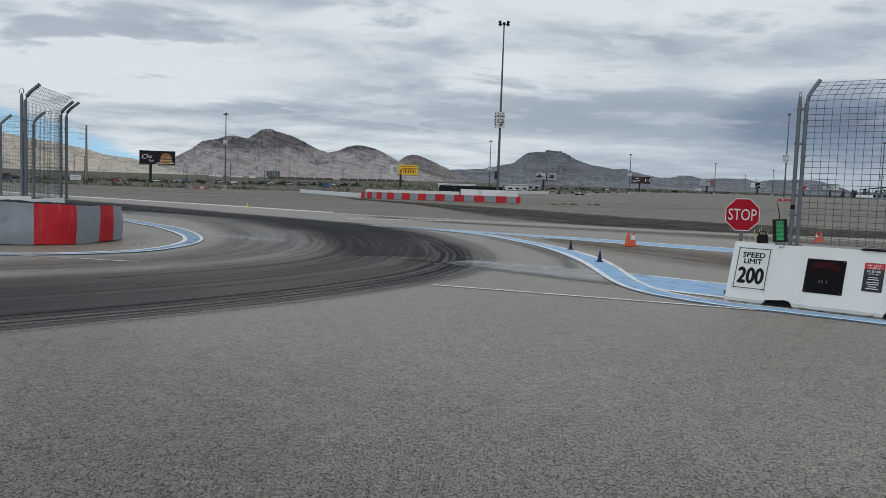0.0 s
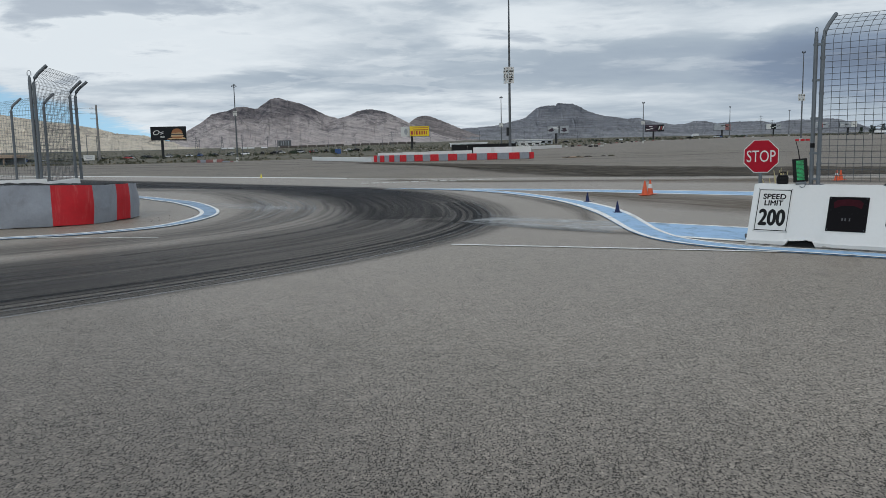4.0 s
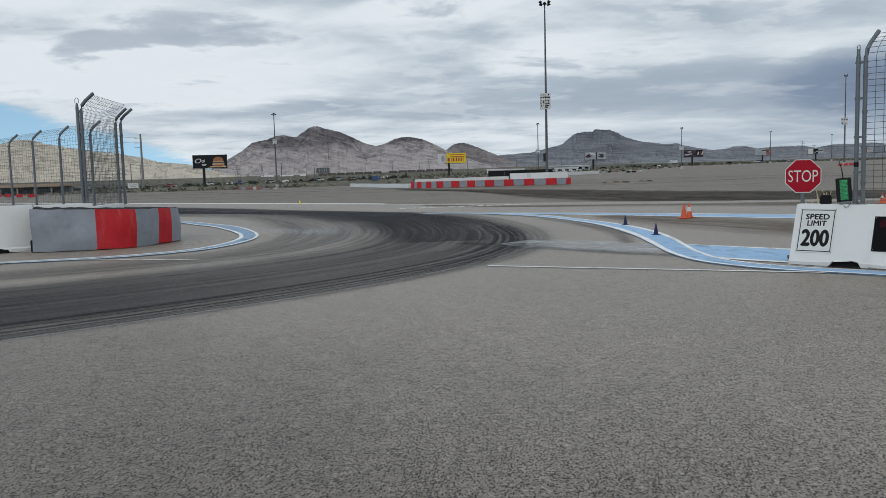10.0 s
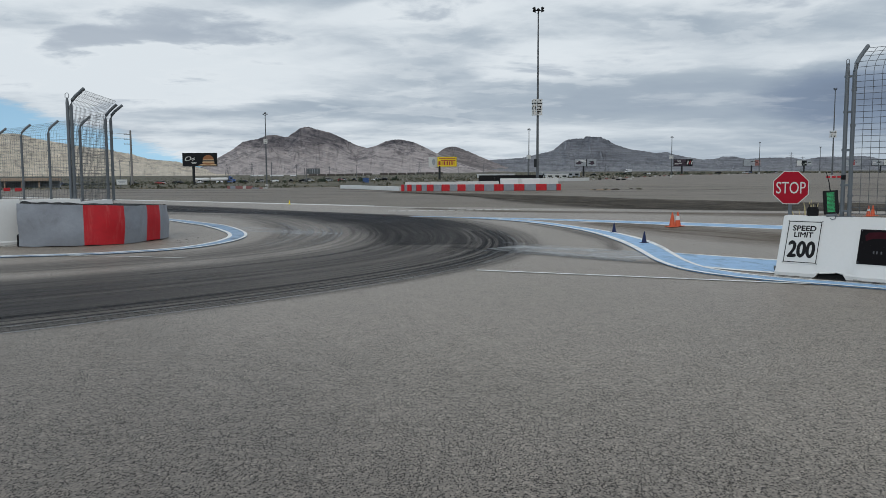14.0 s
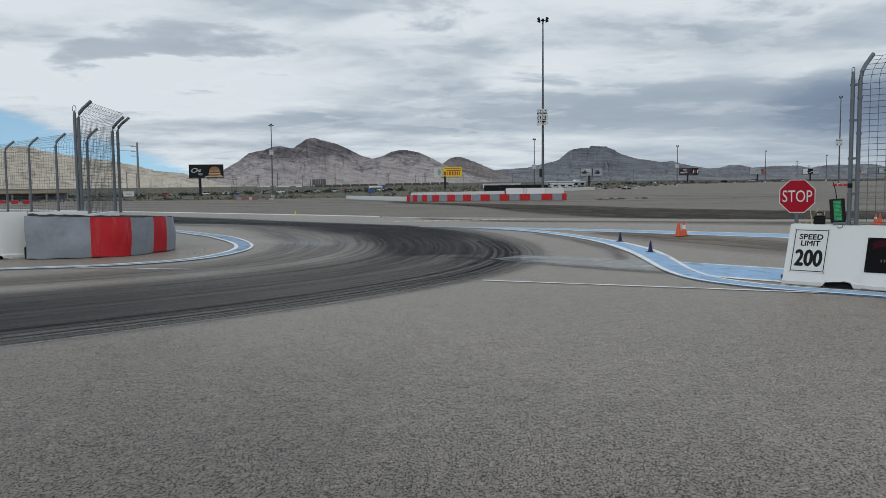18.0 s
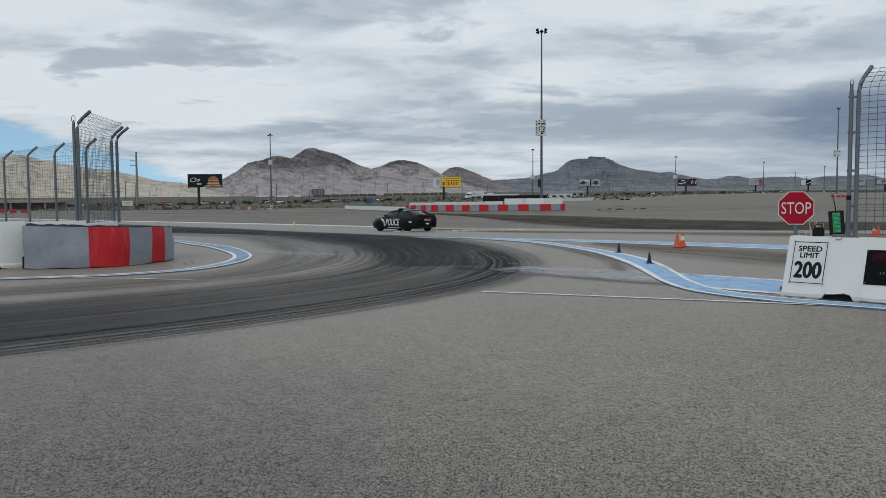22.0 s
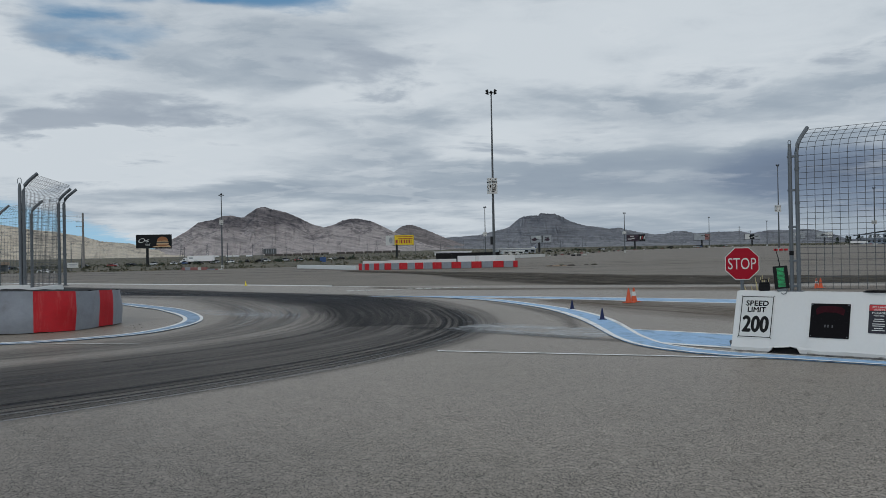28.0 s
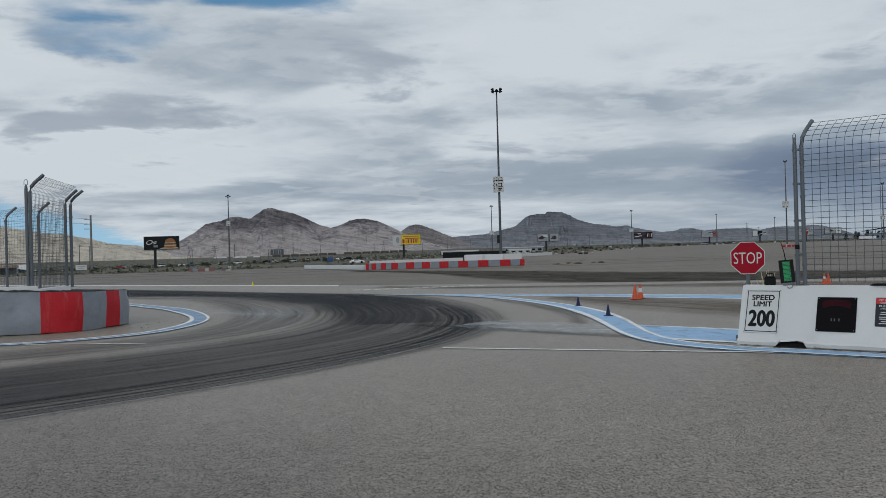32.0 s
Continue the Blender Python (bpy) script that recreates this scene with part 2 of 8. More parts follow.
def asphalt(name, rgb, speck=0.5, patch=0.12, warm=(0.2, 0.185, 0.16), pit=0.07, gloss=0.5, pits_near=0.42, near_tone=0.64):
    """Worn asphalt: pale and dark aggregate of about a centimetre, worn patches and streaks."""
    m, nt, bsdf = base_material(name)
    co = coords(nt)
    vor = nt.nodes.new("ShaderNodeTexVoronoi")
    vor.inputs["Scale"].default_value = 62
    nt.links.new(co, vor.inputs["Vector"])
    grain = nt.nodes.new("ShaderNodeSeparateColor")
    nt.links.new(vor.outputs["Color"], grain.inputs[0])
    fine = noise_node(nt, co, 190, 3, 0.7)
    mid = noise_node(nt, co, 9, 5, 0.7)
    broad = noise_node(nt, mapped(nt, co, (0.30, 0.12, 1)), 1.0, 6, 0.6, 0.4)
    pale = smooth_node(nt, grain.outputs[0], 0.80, 0.92, 0.0, 0.30 * speck)
    g = math_node(nt, "ADD", math_node(nt, "MULTIPLY_ADD", grain.outputs[1], 0.34 * speck, 1 - 0.17 * speck), pale)
    g = math_node(nt, "MULTIPLY", g, math_node(nt, "MULTIPLY_ADD", fine, 0.36 * speck, 1 - 0.18 * speck))
    g = math_node(nt, "MULTIPLY", g, math_node(nt, "MULTIPLY_ADD", mid, 0.66, 0.67))
    g = math_node(nt, "MULTIPLY", g, math_node(nt, "MULTIPLY_ADD", broad, 2 * patch, 1 - patch))
    # lost stones leave dark pits, denser near the origin in place of weaker sheen
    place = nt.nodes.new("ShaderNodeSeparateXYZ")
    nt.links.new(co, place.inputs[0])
    pit_share = smooth_node(nt, math_node(nt, "MULTIPLY_ADD", broad, 3.0, place.outputs[1]), 3.5, 17.0, pits_near, 0.08)
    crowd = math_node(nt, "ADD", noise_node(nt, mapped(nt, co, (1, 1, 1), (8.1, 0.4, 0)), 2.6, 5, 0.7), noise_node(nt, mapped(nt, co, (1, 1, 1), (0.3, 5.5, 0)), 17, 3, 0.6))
    pit_share = math_node(nt, "ADD", pit_share, math_node(nt, "MULTIPLY_ADD", crowd, 0.66, -0.66))
    lost = nt.nodes.new("ShaderNodeTexVoronoi")
    lost.inputs["Scale"].default_value = 104
    nt.links.new(mapped(nt, co, (1.0, 0.50, 1), (3.3, 1.7, 0)), lost.inputs["Vector"])
    chance = nt.nodes.new("ShaderNodeSeparateColor")
    nt.links.new(lost.outputs["Color"], chance.inputs[0])
    hole = math_node(nt, "MULTIPLY", smooth_node(nt, math_node(nt, "SUBTRACT", chance.outputs[0], pit_share), 0.06, -0.10), smooth_node(nt, math_node(nt, "MULTIPLY_ADD", fine, 0.8, lost.outputs["Distance"]), 1.20, 0.80))
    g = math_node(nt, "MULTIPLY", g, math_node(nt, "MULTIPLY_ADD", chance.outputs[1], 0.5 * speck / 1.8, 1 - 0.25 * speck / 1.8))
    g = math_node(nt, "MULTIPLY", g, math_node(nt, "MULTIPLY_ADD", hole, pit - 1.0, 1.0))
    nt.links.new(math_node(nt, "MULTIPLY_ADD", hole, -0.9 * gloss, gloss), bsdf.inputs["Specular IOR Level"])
    # tone painted darker towards the origin for the weaker sheen of a steep view
    g = math_node(nt, "MULTIPLY", g, smooth_node(nt, math_node(nt, "MULTIPLY_ADD", broad, 6.0, math_node(nt, "MULTIPLY_ADD", mid, 2.0, math_node(nt, "MULTIPLY_ADD", place.outputs[0], 0.9, place.outputs[1]))), 6.0, 13.5, near_tone, 1.02))
    val = nt.nodes.new("ShaderNodeVectorMath")
    val.operation = "SCALE"
    tint = mix_node(nt, smooth_node(nt, noise_node(nt, co, 0.11, 4, 0.6), 0.4, 0.7), rgb, warm)
    nt.links.new(tint, val.inputs[0])
    nt.links.new(g, val.inputs["Scale"])
    nt.links.new(val.outputs[0], bsdf.inputs["Base Color"])
    bsdf.inputs["Roughness"].default_value = 0.5
    bump(nt, bsdf, math_node(nt, "ADD", grain.outputs[1], fine), 0.3, 0.004)
    return m


def earth(name, rgb_a, rgb_b, scale=0.05, stones=8.0):
    m, nt, bsdf = base_material(name)
    co = coords(nt)
    a = smooth_node(nt, noise_node(nt, mapped(nt, co, (1, 2.2, 1)), scale, 7, 0.65, 0.5), 0.35, 0.65)
    b = noise_node(nt, co, stones, 5, 0.75)
    col = mix_node(nt, a, rgb_a, rgb_b)
    val = nt.nodes.new("ShaderNodeVectorMath")
    val.operation = "SCALE"
    nt.links.new(col, val.inputs[0])
    nt.links.new(math_node(nt, "MULTIPLY_ADD", b, 0.7, 0.65), val.inputs["Scale"])
    nt.links.new(val.outputs[0], bsdf.inputs["Base Color"])
    bsdf.inputs["Roughness"].default_value = 0.95
    bsdf.inputs["Specular IOR Level"].default_value = 0.2
    bump(nt, bsdf, b, 0.6, 0.03)
    return m


def rubber_film(name, rgb, strength, streaks=26.0, soft=0.22, along=0.035, floor=0.35, patchy=0.0, outer=None, fade=None):
    """A thin film on the ground, seen through where it is worn: u runs along it in metres, v across it from 0 to 1."""
    m, nt, bsdf = base_material(name)
    m.surface_render_method = "DITHERED"
    uv = nt.nodes.new("ShaderNodeUVMap").outputs[0]
    sep = nt.nodes.new("ShaderNodeSeparateXYZ")
    nt.links.new(uv, sep.inputs[0])
    v = sep.outputs[1]
    wob = noise_node(nt, mapped(nt, uv, (0.22, 0.5, 1)), 1.0, 3, 0.5)
    v = math_node(nt, "ADD", v, math_node(nt, "MULTIPLY_ADD", wob, 0.10, -0.05))
    body = math_node(nt, "MULTIPLY", smooth_node(nt, v, 0.02, soft), smooth_node(nt, v, 1 - (outer or soft), 0.99, 1, 0))
    st = noise_node(nt, mapped(nt, uv, (along, streaks, 1)), 1.0, 5, 0.65)
    st2 = noise_node(nt, mapped(nt, uv, (along * 4, streaks * 3.1, 1), (4, 2, 0)), 1.0, 4, 0.6)
    s = smooth_node(nt, math_node(nt, "MULTIPLY_ADD", st2, 0.4, math_node(nt, "MULTIPLY", st, 0.6)), 0.36, 0.62, floor, 1.0)
    co = coords(nt)
    worn_off = smooth_node(nt, noise_node(nt, co, 45, 4, 0.7), 0.28, 0.6, 0.62, 1.0)
    alpha = math_node(nt, "MULTIPLY", math_node(nt, "MULTIPLY", body, s), math_node(nt, "MULTIPLY", worn_off, strength))
    if fade:
        alpha = math_node(nt, "MULTIPLY", alpha, math_node(nt, "MAXIMUM", smooth_node(nt, sep.outputs[0], fade[0], fade[1], 1.0, fade[2]), smooth_node(nt, sep.outputs[0], fade[1] + 4.0, fade[1] + 14.0)))
    if patchy:
        alpha = math_node(nt, "MULTIPLY", alpha, smooth_node(nt, noise_node(nt, mapped(nt, uv, (0.5, 3, 1)), 1.0, 5, 0.7), 0.5 - 0.3 * (1 - patchy), 0.62))
    nt.links.new(alpha, bsdf.inputs["Alpha"])
    bsdf.inputs["Base Color"].default_value = (*rgb, 1)
    bsdf.inputs["Roughness"].default_value = 0.8
    bsdf.inputs["Specular IOR Level"].default_value = 0.15
    return m


def churned(name):
    """Dark churned soil with ragged edges and paler dry clods; v runs across the strip from 0 to 1."""
    m, nt, bsdf = base_material(name)
    uv = nt.nodes.new("ShaderNodeUVMap").outputs[0]
    sep = nt.nodes.new("ShaderNodeSeparateXYZ")
    nt.links.new(uv, sep.inputs[0])
    co = coords(nt)
    n1 = noise_node(nt, mapped(nt, uv, (0.05, 4.5, 1)), 1.0, 7, 0.7, 0.4)
    n2 = noise_node(nt, co, 0.55, 7, 0.72)
    n3 = noise_node(nt, co, 5.0, 4, 0.7)
    v = math_node(nt, "ADD", sep.outputs[1], math_node(nt, "MULTIPLY_ADD", math_node(nt, "ADD", n1, n2), 0.30, -0.30))
    body = math_node(nt, "MULTIPLY", smooth_node(nt, v, 0.06, 0.16), smooth_node(nt, v, 0.80, 0.95, 1, 0))
    holes = smooth_node(nt, math_node(nt, "MULTIPLY_ADD", n1, 0.6, math_node(nt, "MULTIPLY", n2, 0.4)), 0.36, 0.52, 0.18, 1.0)
    nt.links.new(math_node(nt, "MULTIPLY", body, holes), bsdf.inputs["Alpha"])
    col = mix_node(nt, smooth_node(nt, math_node(nt, "MULTIPLY_ADD", n3, 0.5, math_node(nt, "MULTIPLY", n2, 0.5)), 0.42, 0.62), (0.042, 0.036, 0.029), (0.125, 0.106, 0.083))
    nt.links.new(col, bsdf.inputs["Base Color"])
    bsdf.inputs["Roughness"].default_value = 0.95
    bsdf.inputs["Specular IOR Level"].default_value = 0.15
    bump(nt, bsdf, math_node(nt, "ADD", n3, n2), 1.0, 0.12)
    return m


def line_paint(name, rgb, wear=0.35, rough=0.6):
    """Road paint, worn through to the ground in places."""
    m, nt, bsdf = base_material(name)
    co = coords(nt)
    a = noise_node(nt, co, 2.2, 6, 0.7, 0.3)
    b = noise_node(nt, co, 42, 4, 0.7)
    alpha = smooth_node(nt, math_node(nt, "ADD", math_node(nt, "MULTIPLY", a, 0.6), math_node(nt, "MULTIPLY", b, 0.5)), 0.26 + 0.24 * wear, 0.40 + 0.26 * wear, 1 - wear, 1.0)
    nt.links.new(alpha, bsdf.inputs["Alpha"])
    val = nt.nodes.new("ShaderNodeVectorMath")
    val.operation = "SCALE"
    val.inputs[0].default_value = rgb
    # rubbed and greyed by tyres
    rub = smooth_node(nt, noise_node(nt, mapped(nt, co, (1.0, 0.35, 1), (2, 7, 0)), 3.2, 6, 0.72, 0.6), 0.50, 0.68, 1.0, 0.62)
    nt.links.new(math_node(nt, "MULTIPLY", rub, math_node(nt, "MULTIPLY_ADD", a, 0.6, math_node(nt, "MULTIPLY_ADD", b, 0.3, 0.58))), val.inputs["Scale"])
    nt.links.new(val.outputs[0], bsdf.inputs["Base Color"])
    bsdf.inputs["Roughness"].default_value = rough
    bump(nt, bsdf, b, 0.25, 0.003)
    return m


def rock(name, sand, stone, dark, bare=0.0, strata=1.0, blotch=0.75, crags=(110.0, 150.0), dip=0.22, seam=(0.80, 1.08)):
    """Desert mountain: scree streaked down its slopes, broken beds of darker rock, bare crags near its crest. v is the height up the slope, 0 to 1."""
    m, nt, bsdf = base_material(name)
    co = coords(nt)
    geo = nt.nodes.new("ShaderNodeNewGeometry")
    sep = nt.nodes.new("ShaderNodeSeparateXYZ")
    nt.links.new(geo.outputs["Normal"], sep.inputs[0])
    uv = nt.nodes.new("ShaderNodeUVMap").outputs[0]
    up = nt.nodes.new("ShaderNodeSeparateXYZ")
    nt.links.new(uv, up.inputs[0])
    n1 = noise_node(nt, co, 0.0060, 8, 0.62, 0.8)
    n2 = noise_node(nt, co, 0.028, 9, 0.72, 0.3)
    # runs of scree, long down the slope and narrow across it
    runs = noise_node(nt, mapped(nt, uv, (1.9, 1.5, 1)), 1.0, 9, 0.6, 1.2)
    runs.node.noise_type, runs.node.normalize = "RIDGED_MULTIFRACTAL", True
    runs.node.inputs["Lacunarity"].default_value = 2.2
    rills = noise_node(nt, mapped(nt, uv, (13.0, 2.0, 1)), 1.0, 4, 0.6, 2.0)
    # beds lie nearly level and show through in stretches
    xyz = nt.nodes.new("ShaderNodeSeparateXYZ")
    nt.links.new(co, xyz.inputs[0])
    tilted = nt.nodes.new("ShaderNodeCombineXYZ")
    for k, v in enumerate((xyz.outputs[0], xyz.outputs[1], math_node(nt, "MULTIPLY_ADD", xyz.outputs[0], dip, xyz.outputs[2]))):
        nt.links.new(v, tilted.inputs[k])
    beds = noise_node(nt, mapped(nt, tilted.outputs[0], (0.004, 0.004, 0.045 * strata), (3, 1, 0)), 1.0, 6, 0.62, 0.5)
    seams = noise_node(nt, mapped(nt, tilted.outputs[0], (0.009, 0.009, 0.16 * strata), (1, 5, 2)), 1.0, 4, 0.6, 0.4)
    steep = smooth_node(nt, math_node(nt, "ADD", sep.outputs[2], math_node(nt, "MULTIPLY_ADD", n2, 0.5, -0.25)), 0.86, 0.60)
    rugged = math_node(nt, "MULTIPLY_ADD", n1, 90.0, math_node(nt, "MULTIPLY_ADD", n2, 70.0, -80.0))
    crag = math_node(nt, "MULTIPLY", smooth_node(nt, math_node(nt, "ADD", xyz.outputs[2], rugged), *crags), smooth_node(nt, math_node(nt, "MULTIPLY_ADD", n2, 0.5, beds), 0.60, 0.82, 0.5, 1.0))
    ledges = noise_node(nt, mapped(nt, tilted.outputs[0], (0.022, 0.022, 0.036), (7, 2, 4)), 1.0, 9, 0.74, 0.5)
    outcrop = math_node(nt, "MULTIPLY", smooth_node(nt, ledges, 0.53 - bare, 0.61 - bare, 0.0, blotch), smooth_node(nt, math_node(nt, "MULTIPLY_ADD", n1, 0.5, up.outputs[1]), 0.50, 0.85))
    bed = math_node(nt, "MULTIPLY", smooth_node(nt, math_node(nt, "MULTIPLY_ADD", n2, 0.25, beds), 0.69 - bare, 0.76 - bare), smooth_node(nt, up.outputs[1], 0.15, 0.42))
    shadowed = smooth_node(nt, n1, 0.55, 0.66, 0.0, blotch)
    stone_col = mix_node(nt, smooth_node(nt, n2, 0.40, 0.62), stone, dark)
    fac = math_node(nt, "MAXIMUM", math_node(nt, "MAXIMUM", math_node(nt, "MULTIPLY", steep, 0.55), math_node(nt, "MULTIPLY", bed, 0.5)), math_node(nt, "MAXIMUM", math_node(nt, "MULTIPLY", crag, 0.95), math_node(nt, "MAXIMUM", shadowed, outcrop)))
    col = mix_node(nt, fac, sand, stone_col)
    val = nt.nodes.new("ShaderNodeVectorMath")
    val.operation = "SCALE"
    nt.links.new(col, val.inputs[0])
    # the runs' strong contrast stands in for shading of ridges and gullies
    nt.links.new(math_node(nt, "MULTIPLY", math_node(nt, "MULTIPLY_ADD", n2, 0.8, 0.6), math_node(nt, "MULTIPLY", math_node(nt, "MULTIPLY_ADD", smooth_node(nt, runs, 0.30, 0.72), 0.56, math_node(nt, "MULTIPLY_ADD", rills, 0.3, 0.72)), smooth_node(nt, seams, 0.36, 0.60, *seam))), val.inputs["Scale"])
    nt.links.new(val.outputs[0], bsdf.inputs["Base Color"])
    bsdf.inputs["Roughness"].default_value = 0.95
    bsdf.inputs["Specular IOR Level"].default_value = 0.16
    bump(nt, bsdf, math_node(nt, "MULTIPLY_ADD", runs, 0.9, n2), 1.0, 34.0)
    return m


def glow(name, rgb, strength):
    m, nt, bsdf = base_material(name)
    co = coords(nt)
    cell = nt.nodes.new("ShaderNodeTexVoronoi")
    cell.inputs["Scale"].default_value, cell.inputs["Randomness"].default_value = 55, 0.0
    nt.links.new(co, cell.inputs["Vector"])
    dot = smooth_node(nt, cell.outputs["Distance"], 0.55, 0.25)
    bsdf.inputs["Base Color"].default_value = (rgb[0] * 0.2, rgb[1] * 0.2, rgb[2] * 0.2, 1)
    bsdf.inputs["Emission Color"].default_value = (*rgb, 1)
    nt.links.new(math_node(nt, "MULTIPLY", dot, strength), bsdf.inputs["Emission Strength"])
    return m


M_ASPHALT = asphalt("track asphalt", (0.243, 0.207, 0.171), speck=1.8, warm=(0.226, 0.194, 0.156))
M_LOT = asphalt("gravel lot", (0.151, 0.124, 0.093), speck=1.0, patch=0.42, warm=(0.128, 0.100, 0.072), gloss=0.15, pits_near=0.06)
M_DESERT = earth("desert soil", (0.085, 0.082, 0.060), (0.165, 0.15, 0.115))
M_DIRT = churned("dark dirt")
M_RUBBER = rubber_film("rubber", (0.026, 0.028, 0.033), 0.95, streaks=30.0, soft=0.28, floor=0.60, outer=0.20, fade=(14.0, 26.0, 0.60))
M_SKID = rubber_film("skid marks", (0.024, 0.024, 0.026), 0.5, streaks=4.0, soft=0.3, along=0.09, floor=0.15, patchy=0.4)
M_HAZE_PALE = rubber_film("faint rubber film", (0.05, 0.05, 0.053), 0.50, streaks=11.0, soft=0.35, along=0.06, floor=0.25)
M_HAZE = rubber_film("thin rubber film", (0.045, 0.046, 0.05), 0.56, streaks=11.0, soft=0.35, along=0.06, floor=0.35)
M_RUBBER_FAR = rubber_film("dense rubber", (0.026, 0.027, 0.031), 0.92, streaks=12.0, soft=0.30, floor=0.80, outer=0.18, fade=(-2.0, 0.0, 0.55))
M_EDGE_MARK = rubber_film("edge marks", (0.024, 0.025, 0.028), 0.85, streaks=1.5, soft=0.3, along=0.05, floor=0.6)
M_SLIDE = rubber_film("slide marks", (0.03, 0.031, 0.034), 0.40, streaks=3.0, soft=0.45, along=0.12, floor=0.3)
M_SCUFF = rubber_film("pale scuffs", (0.56, 0.58, 0.59), 0.9, streaks=3.0, soft=0.12, along=0.8, floor=0.42, patchy=0.2)
M_OLD_LINE = rubber_film("broken white line", (0.66, 0.68, 0.69), 0.85, streaks=1.0, soft=0.2, along=0.9, floor=0.25, patchy=0.35)
M_SCUFF_FAINT = rubber_film("faint pale scuffs", (0.60, 0.61, 0.62), 0.55, streaks=5.0, soft=0.35, along=0.45, floor=0.3, patchy=0.4)
M_DUST = rubber_film("brown dust", (0.145, 0.112, 0.080), 0.82, streaks=5.0, soft=0.4, along=0.12, floor=0.3)
M_TRACKS = rubber_film("faint tyre tracks", (0.085, 0.071, 0.055), 0.34, streaks=3.0, soft=0.4, along=0.05, floor=0.2)
M_SMUDGE = rubber_film("soft smudges", (0.03, 0.03, 0.032), 0.45, streaks=5.0, soft=0.45, along=0.3, floor=0.4)
M_WHITE_LINE = line_paint("white line paint", (0.80, 0.80, 0.78), 0.3)
M_FAINT_LINE = line_paint("faint white line paint", (0.72, 0.72, 0.68), 0.75)
M_BLUE_LINE = line_paint("blue kerb paint", (0.28, 0.46, 0.68), 0.40)
M_BLUE_WORN = line_paint("worn blue kerb paint", (0.23, 0.345, 0.49), 0.58)
M_CONCRETE = worn("white painted concrete", (0.68, 0.68, 0.665), 0.62, big=(0.9, 0.06), fine=(18, 0.04), dirt=((0.45, 0.43, 0.40), 1.3, 0.16), relief=(35, 0.25, 0.004))
M_CHIP = worn("chipped concrete", (0.55, 0.54, 0.51), 0.85, big=(6, 0.3), fine=(40, 0.25), dirt=((0.16, 0.15, 0.14), 9, 0.8), relief=(25, 0.8, 0.02))
M_GREY_BELT = worn("grey painted belt", (0.265, 0.285, 0.32), 0.5, big=(1.6, 0.3), fine=(12, 0.12), dirt=((0.16, 0.16, 0.175), 2.4, 0.5), relief=(4, 0.5, 0.03))
M_RED_BELT = worn("red painted belt", (0.50, 0.012, 0.020), 0.5, big=(2.2, 0.2), fine=(10, 0.12), dirt=((0.56, 0.13, 0.12), 7.0, 0.50), relief=(4, 0.5, 0.03), runs=0.14)
M_BLACK_TARP = worn("black rubber", (0.016, 0.016, 0.017), 0.7, gloss=0.12, big=(3, 0.4), fine=(30, 0.3), relief=(8, 0.6, 0.02))
M_FADED_RED = worn("faded red paint", (0.27, 0.12, 0.11), 0.7, big=(1.2, 0.3), fine=(8, 0.2))
M_GALV = worn("galvanised steel", (0.15, 0.165, 0.178), 0.6, 0.3, big=(5, 0.2), fine=(50, 0.12), relief=(50, 0.1, 0.001))
M_WIRE = worn("dull wire", (0.085, 0.09, 0.095), 0.55, 0.4, big=(2, 0.15), fine=(20, 0.1))
M_ORANGE = worn("orange cone plastic", (0.57, 0.082, 0.022), 0.5, big=(3, 0.12), fine=(20, 0.08), dirt=((0.25, 0.08, 0.03), 5, 0.35))
M_CONE_BLUE = worn("navy cone plastic", (0.014, 0.022, 0.075), 0.55, gloss=0.2, big=(3, 0.15), fine=(20, 0.1))
M_YELLOW = worn("yellow plastic", (0.80, 0.66, 0.03), 0.5, big=(3, 0.12), fine=(20, 0.08))
M_WHITE = worn("white plastic", (0.78, 0.78, 0.78), 0.45, big=(2, 0.07), fine=(20, 0.05))
M_BLACK = worn("black plastic", (0.011, 0.011, 0.012), 0.5, gloss=0.15, big=(2, 0.2), fine=(20, 0.15))
M_SCREEN = worn("black display glass", (0.005, 0.004, 0.005), 0.2, gloss=0.10, big=(2, 0.2), fine=(20, 0.1), relief=(3, 0.02, 0.002))
M_FAINT = worn("faint unlit digits", (0.07, 0.07, 0.075), 0.4)
M_MAROON = worn("dark red reflection colour", (0.035, 0.004, 0.008), 0.2, gloss=0.10, big=(8, 0.5), fine=(20, 0.2), relief=(3, 0.02, 0.002))
M_STOP = worn("red sign sheeting", (0.36, 0.008, 0.022), 0.45, gloss=0.15, big=(3, 0.06), fine=(30, 0.04), relief=(80, 0.05, 0.001))
M_SIGN_WHITE = worn("white sign sheeting", (0.64, 0.64, 0.62), 0.4, big=(3, 0.05), fine=(30, 0.04), relief=(80, 0.05, 0.001))
M_SIGN_RED = worn("red sign print", (0.50, 0.03, 0.035), 0.4, big=(3, 0.06), fine=(30, 0.05))
M_SIGN_NAVY = worn("navy sign print", (0.010, 0.011, 0.020), 0.4, big=(3, 0.06), fine=(30, 0.05))
M_INK = worn("black print", (0.010, 0.010, 0.010), 0.5, gloss=0.15, big=(3, 0.06), fine=(30, 0.05))
M_GREEN_LED = glow("green diodes", (0.03, 0.60, 0.20), 0.48)
M_LED_FACE = worn("dark diode board", (0.01, 0.05, 0.018), 0.4)
M_STRAW = worn("dry straw", (0.52, 0.44, 0.24), 0.8, big=(4, 0.25), fine=(30, 0.2))
M_POLE = worn("weathered pole steel", (0.11, 0.118, 0.125), 0.6, 0.3, big=(0.7, 0.2), fine=(8, 0.12))
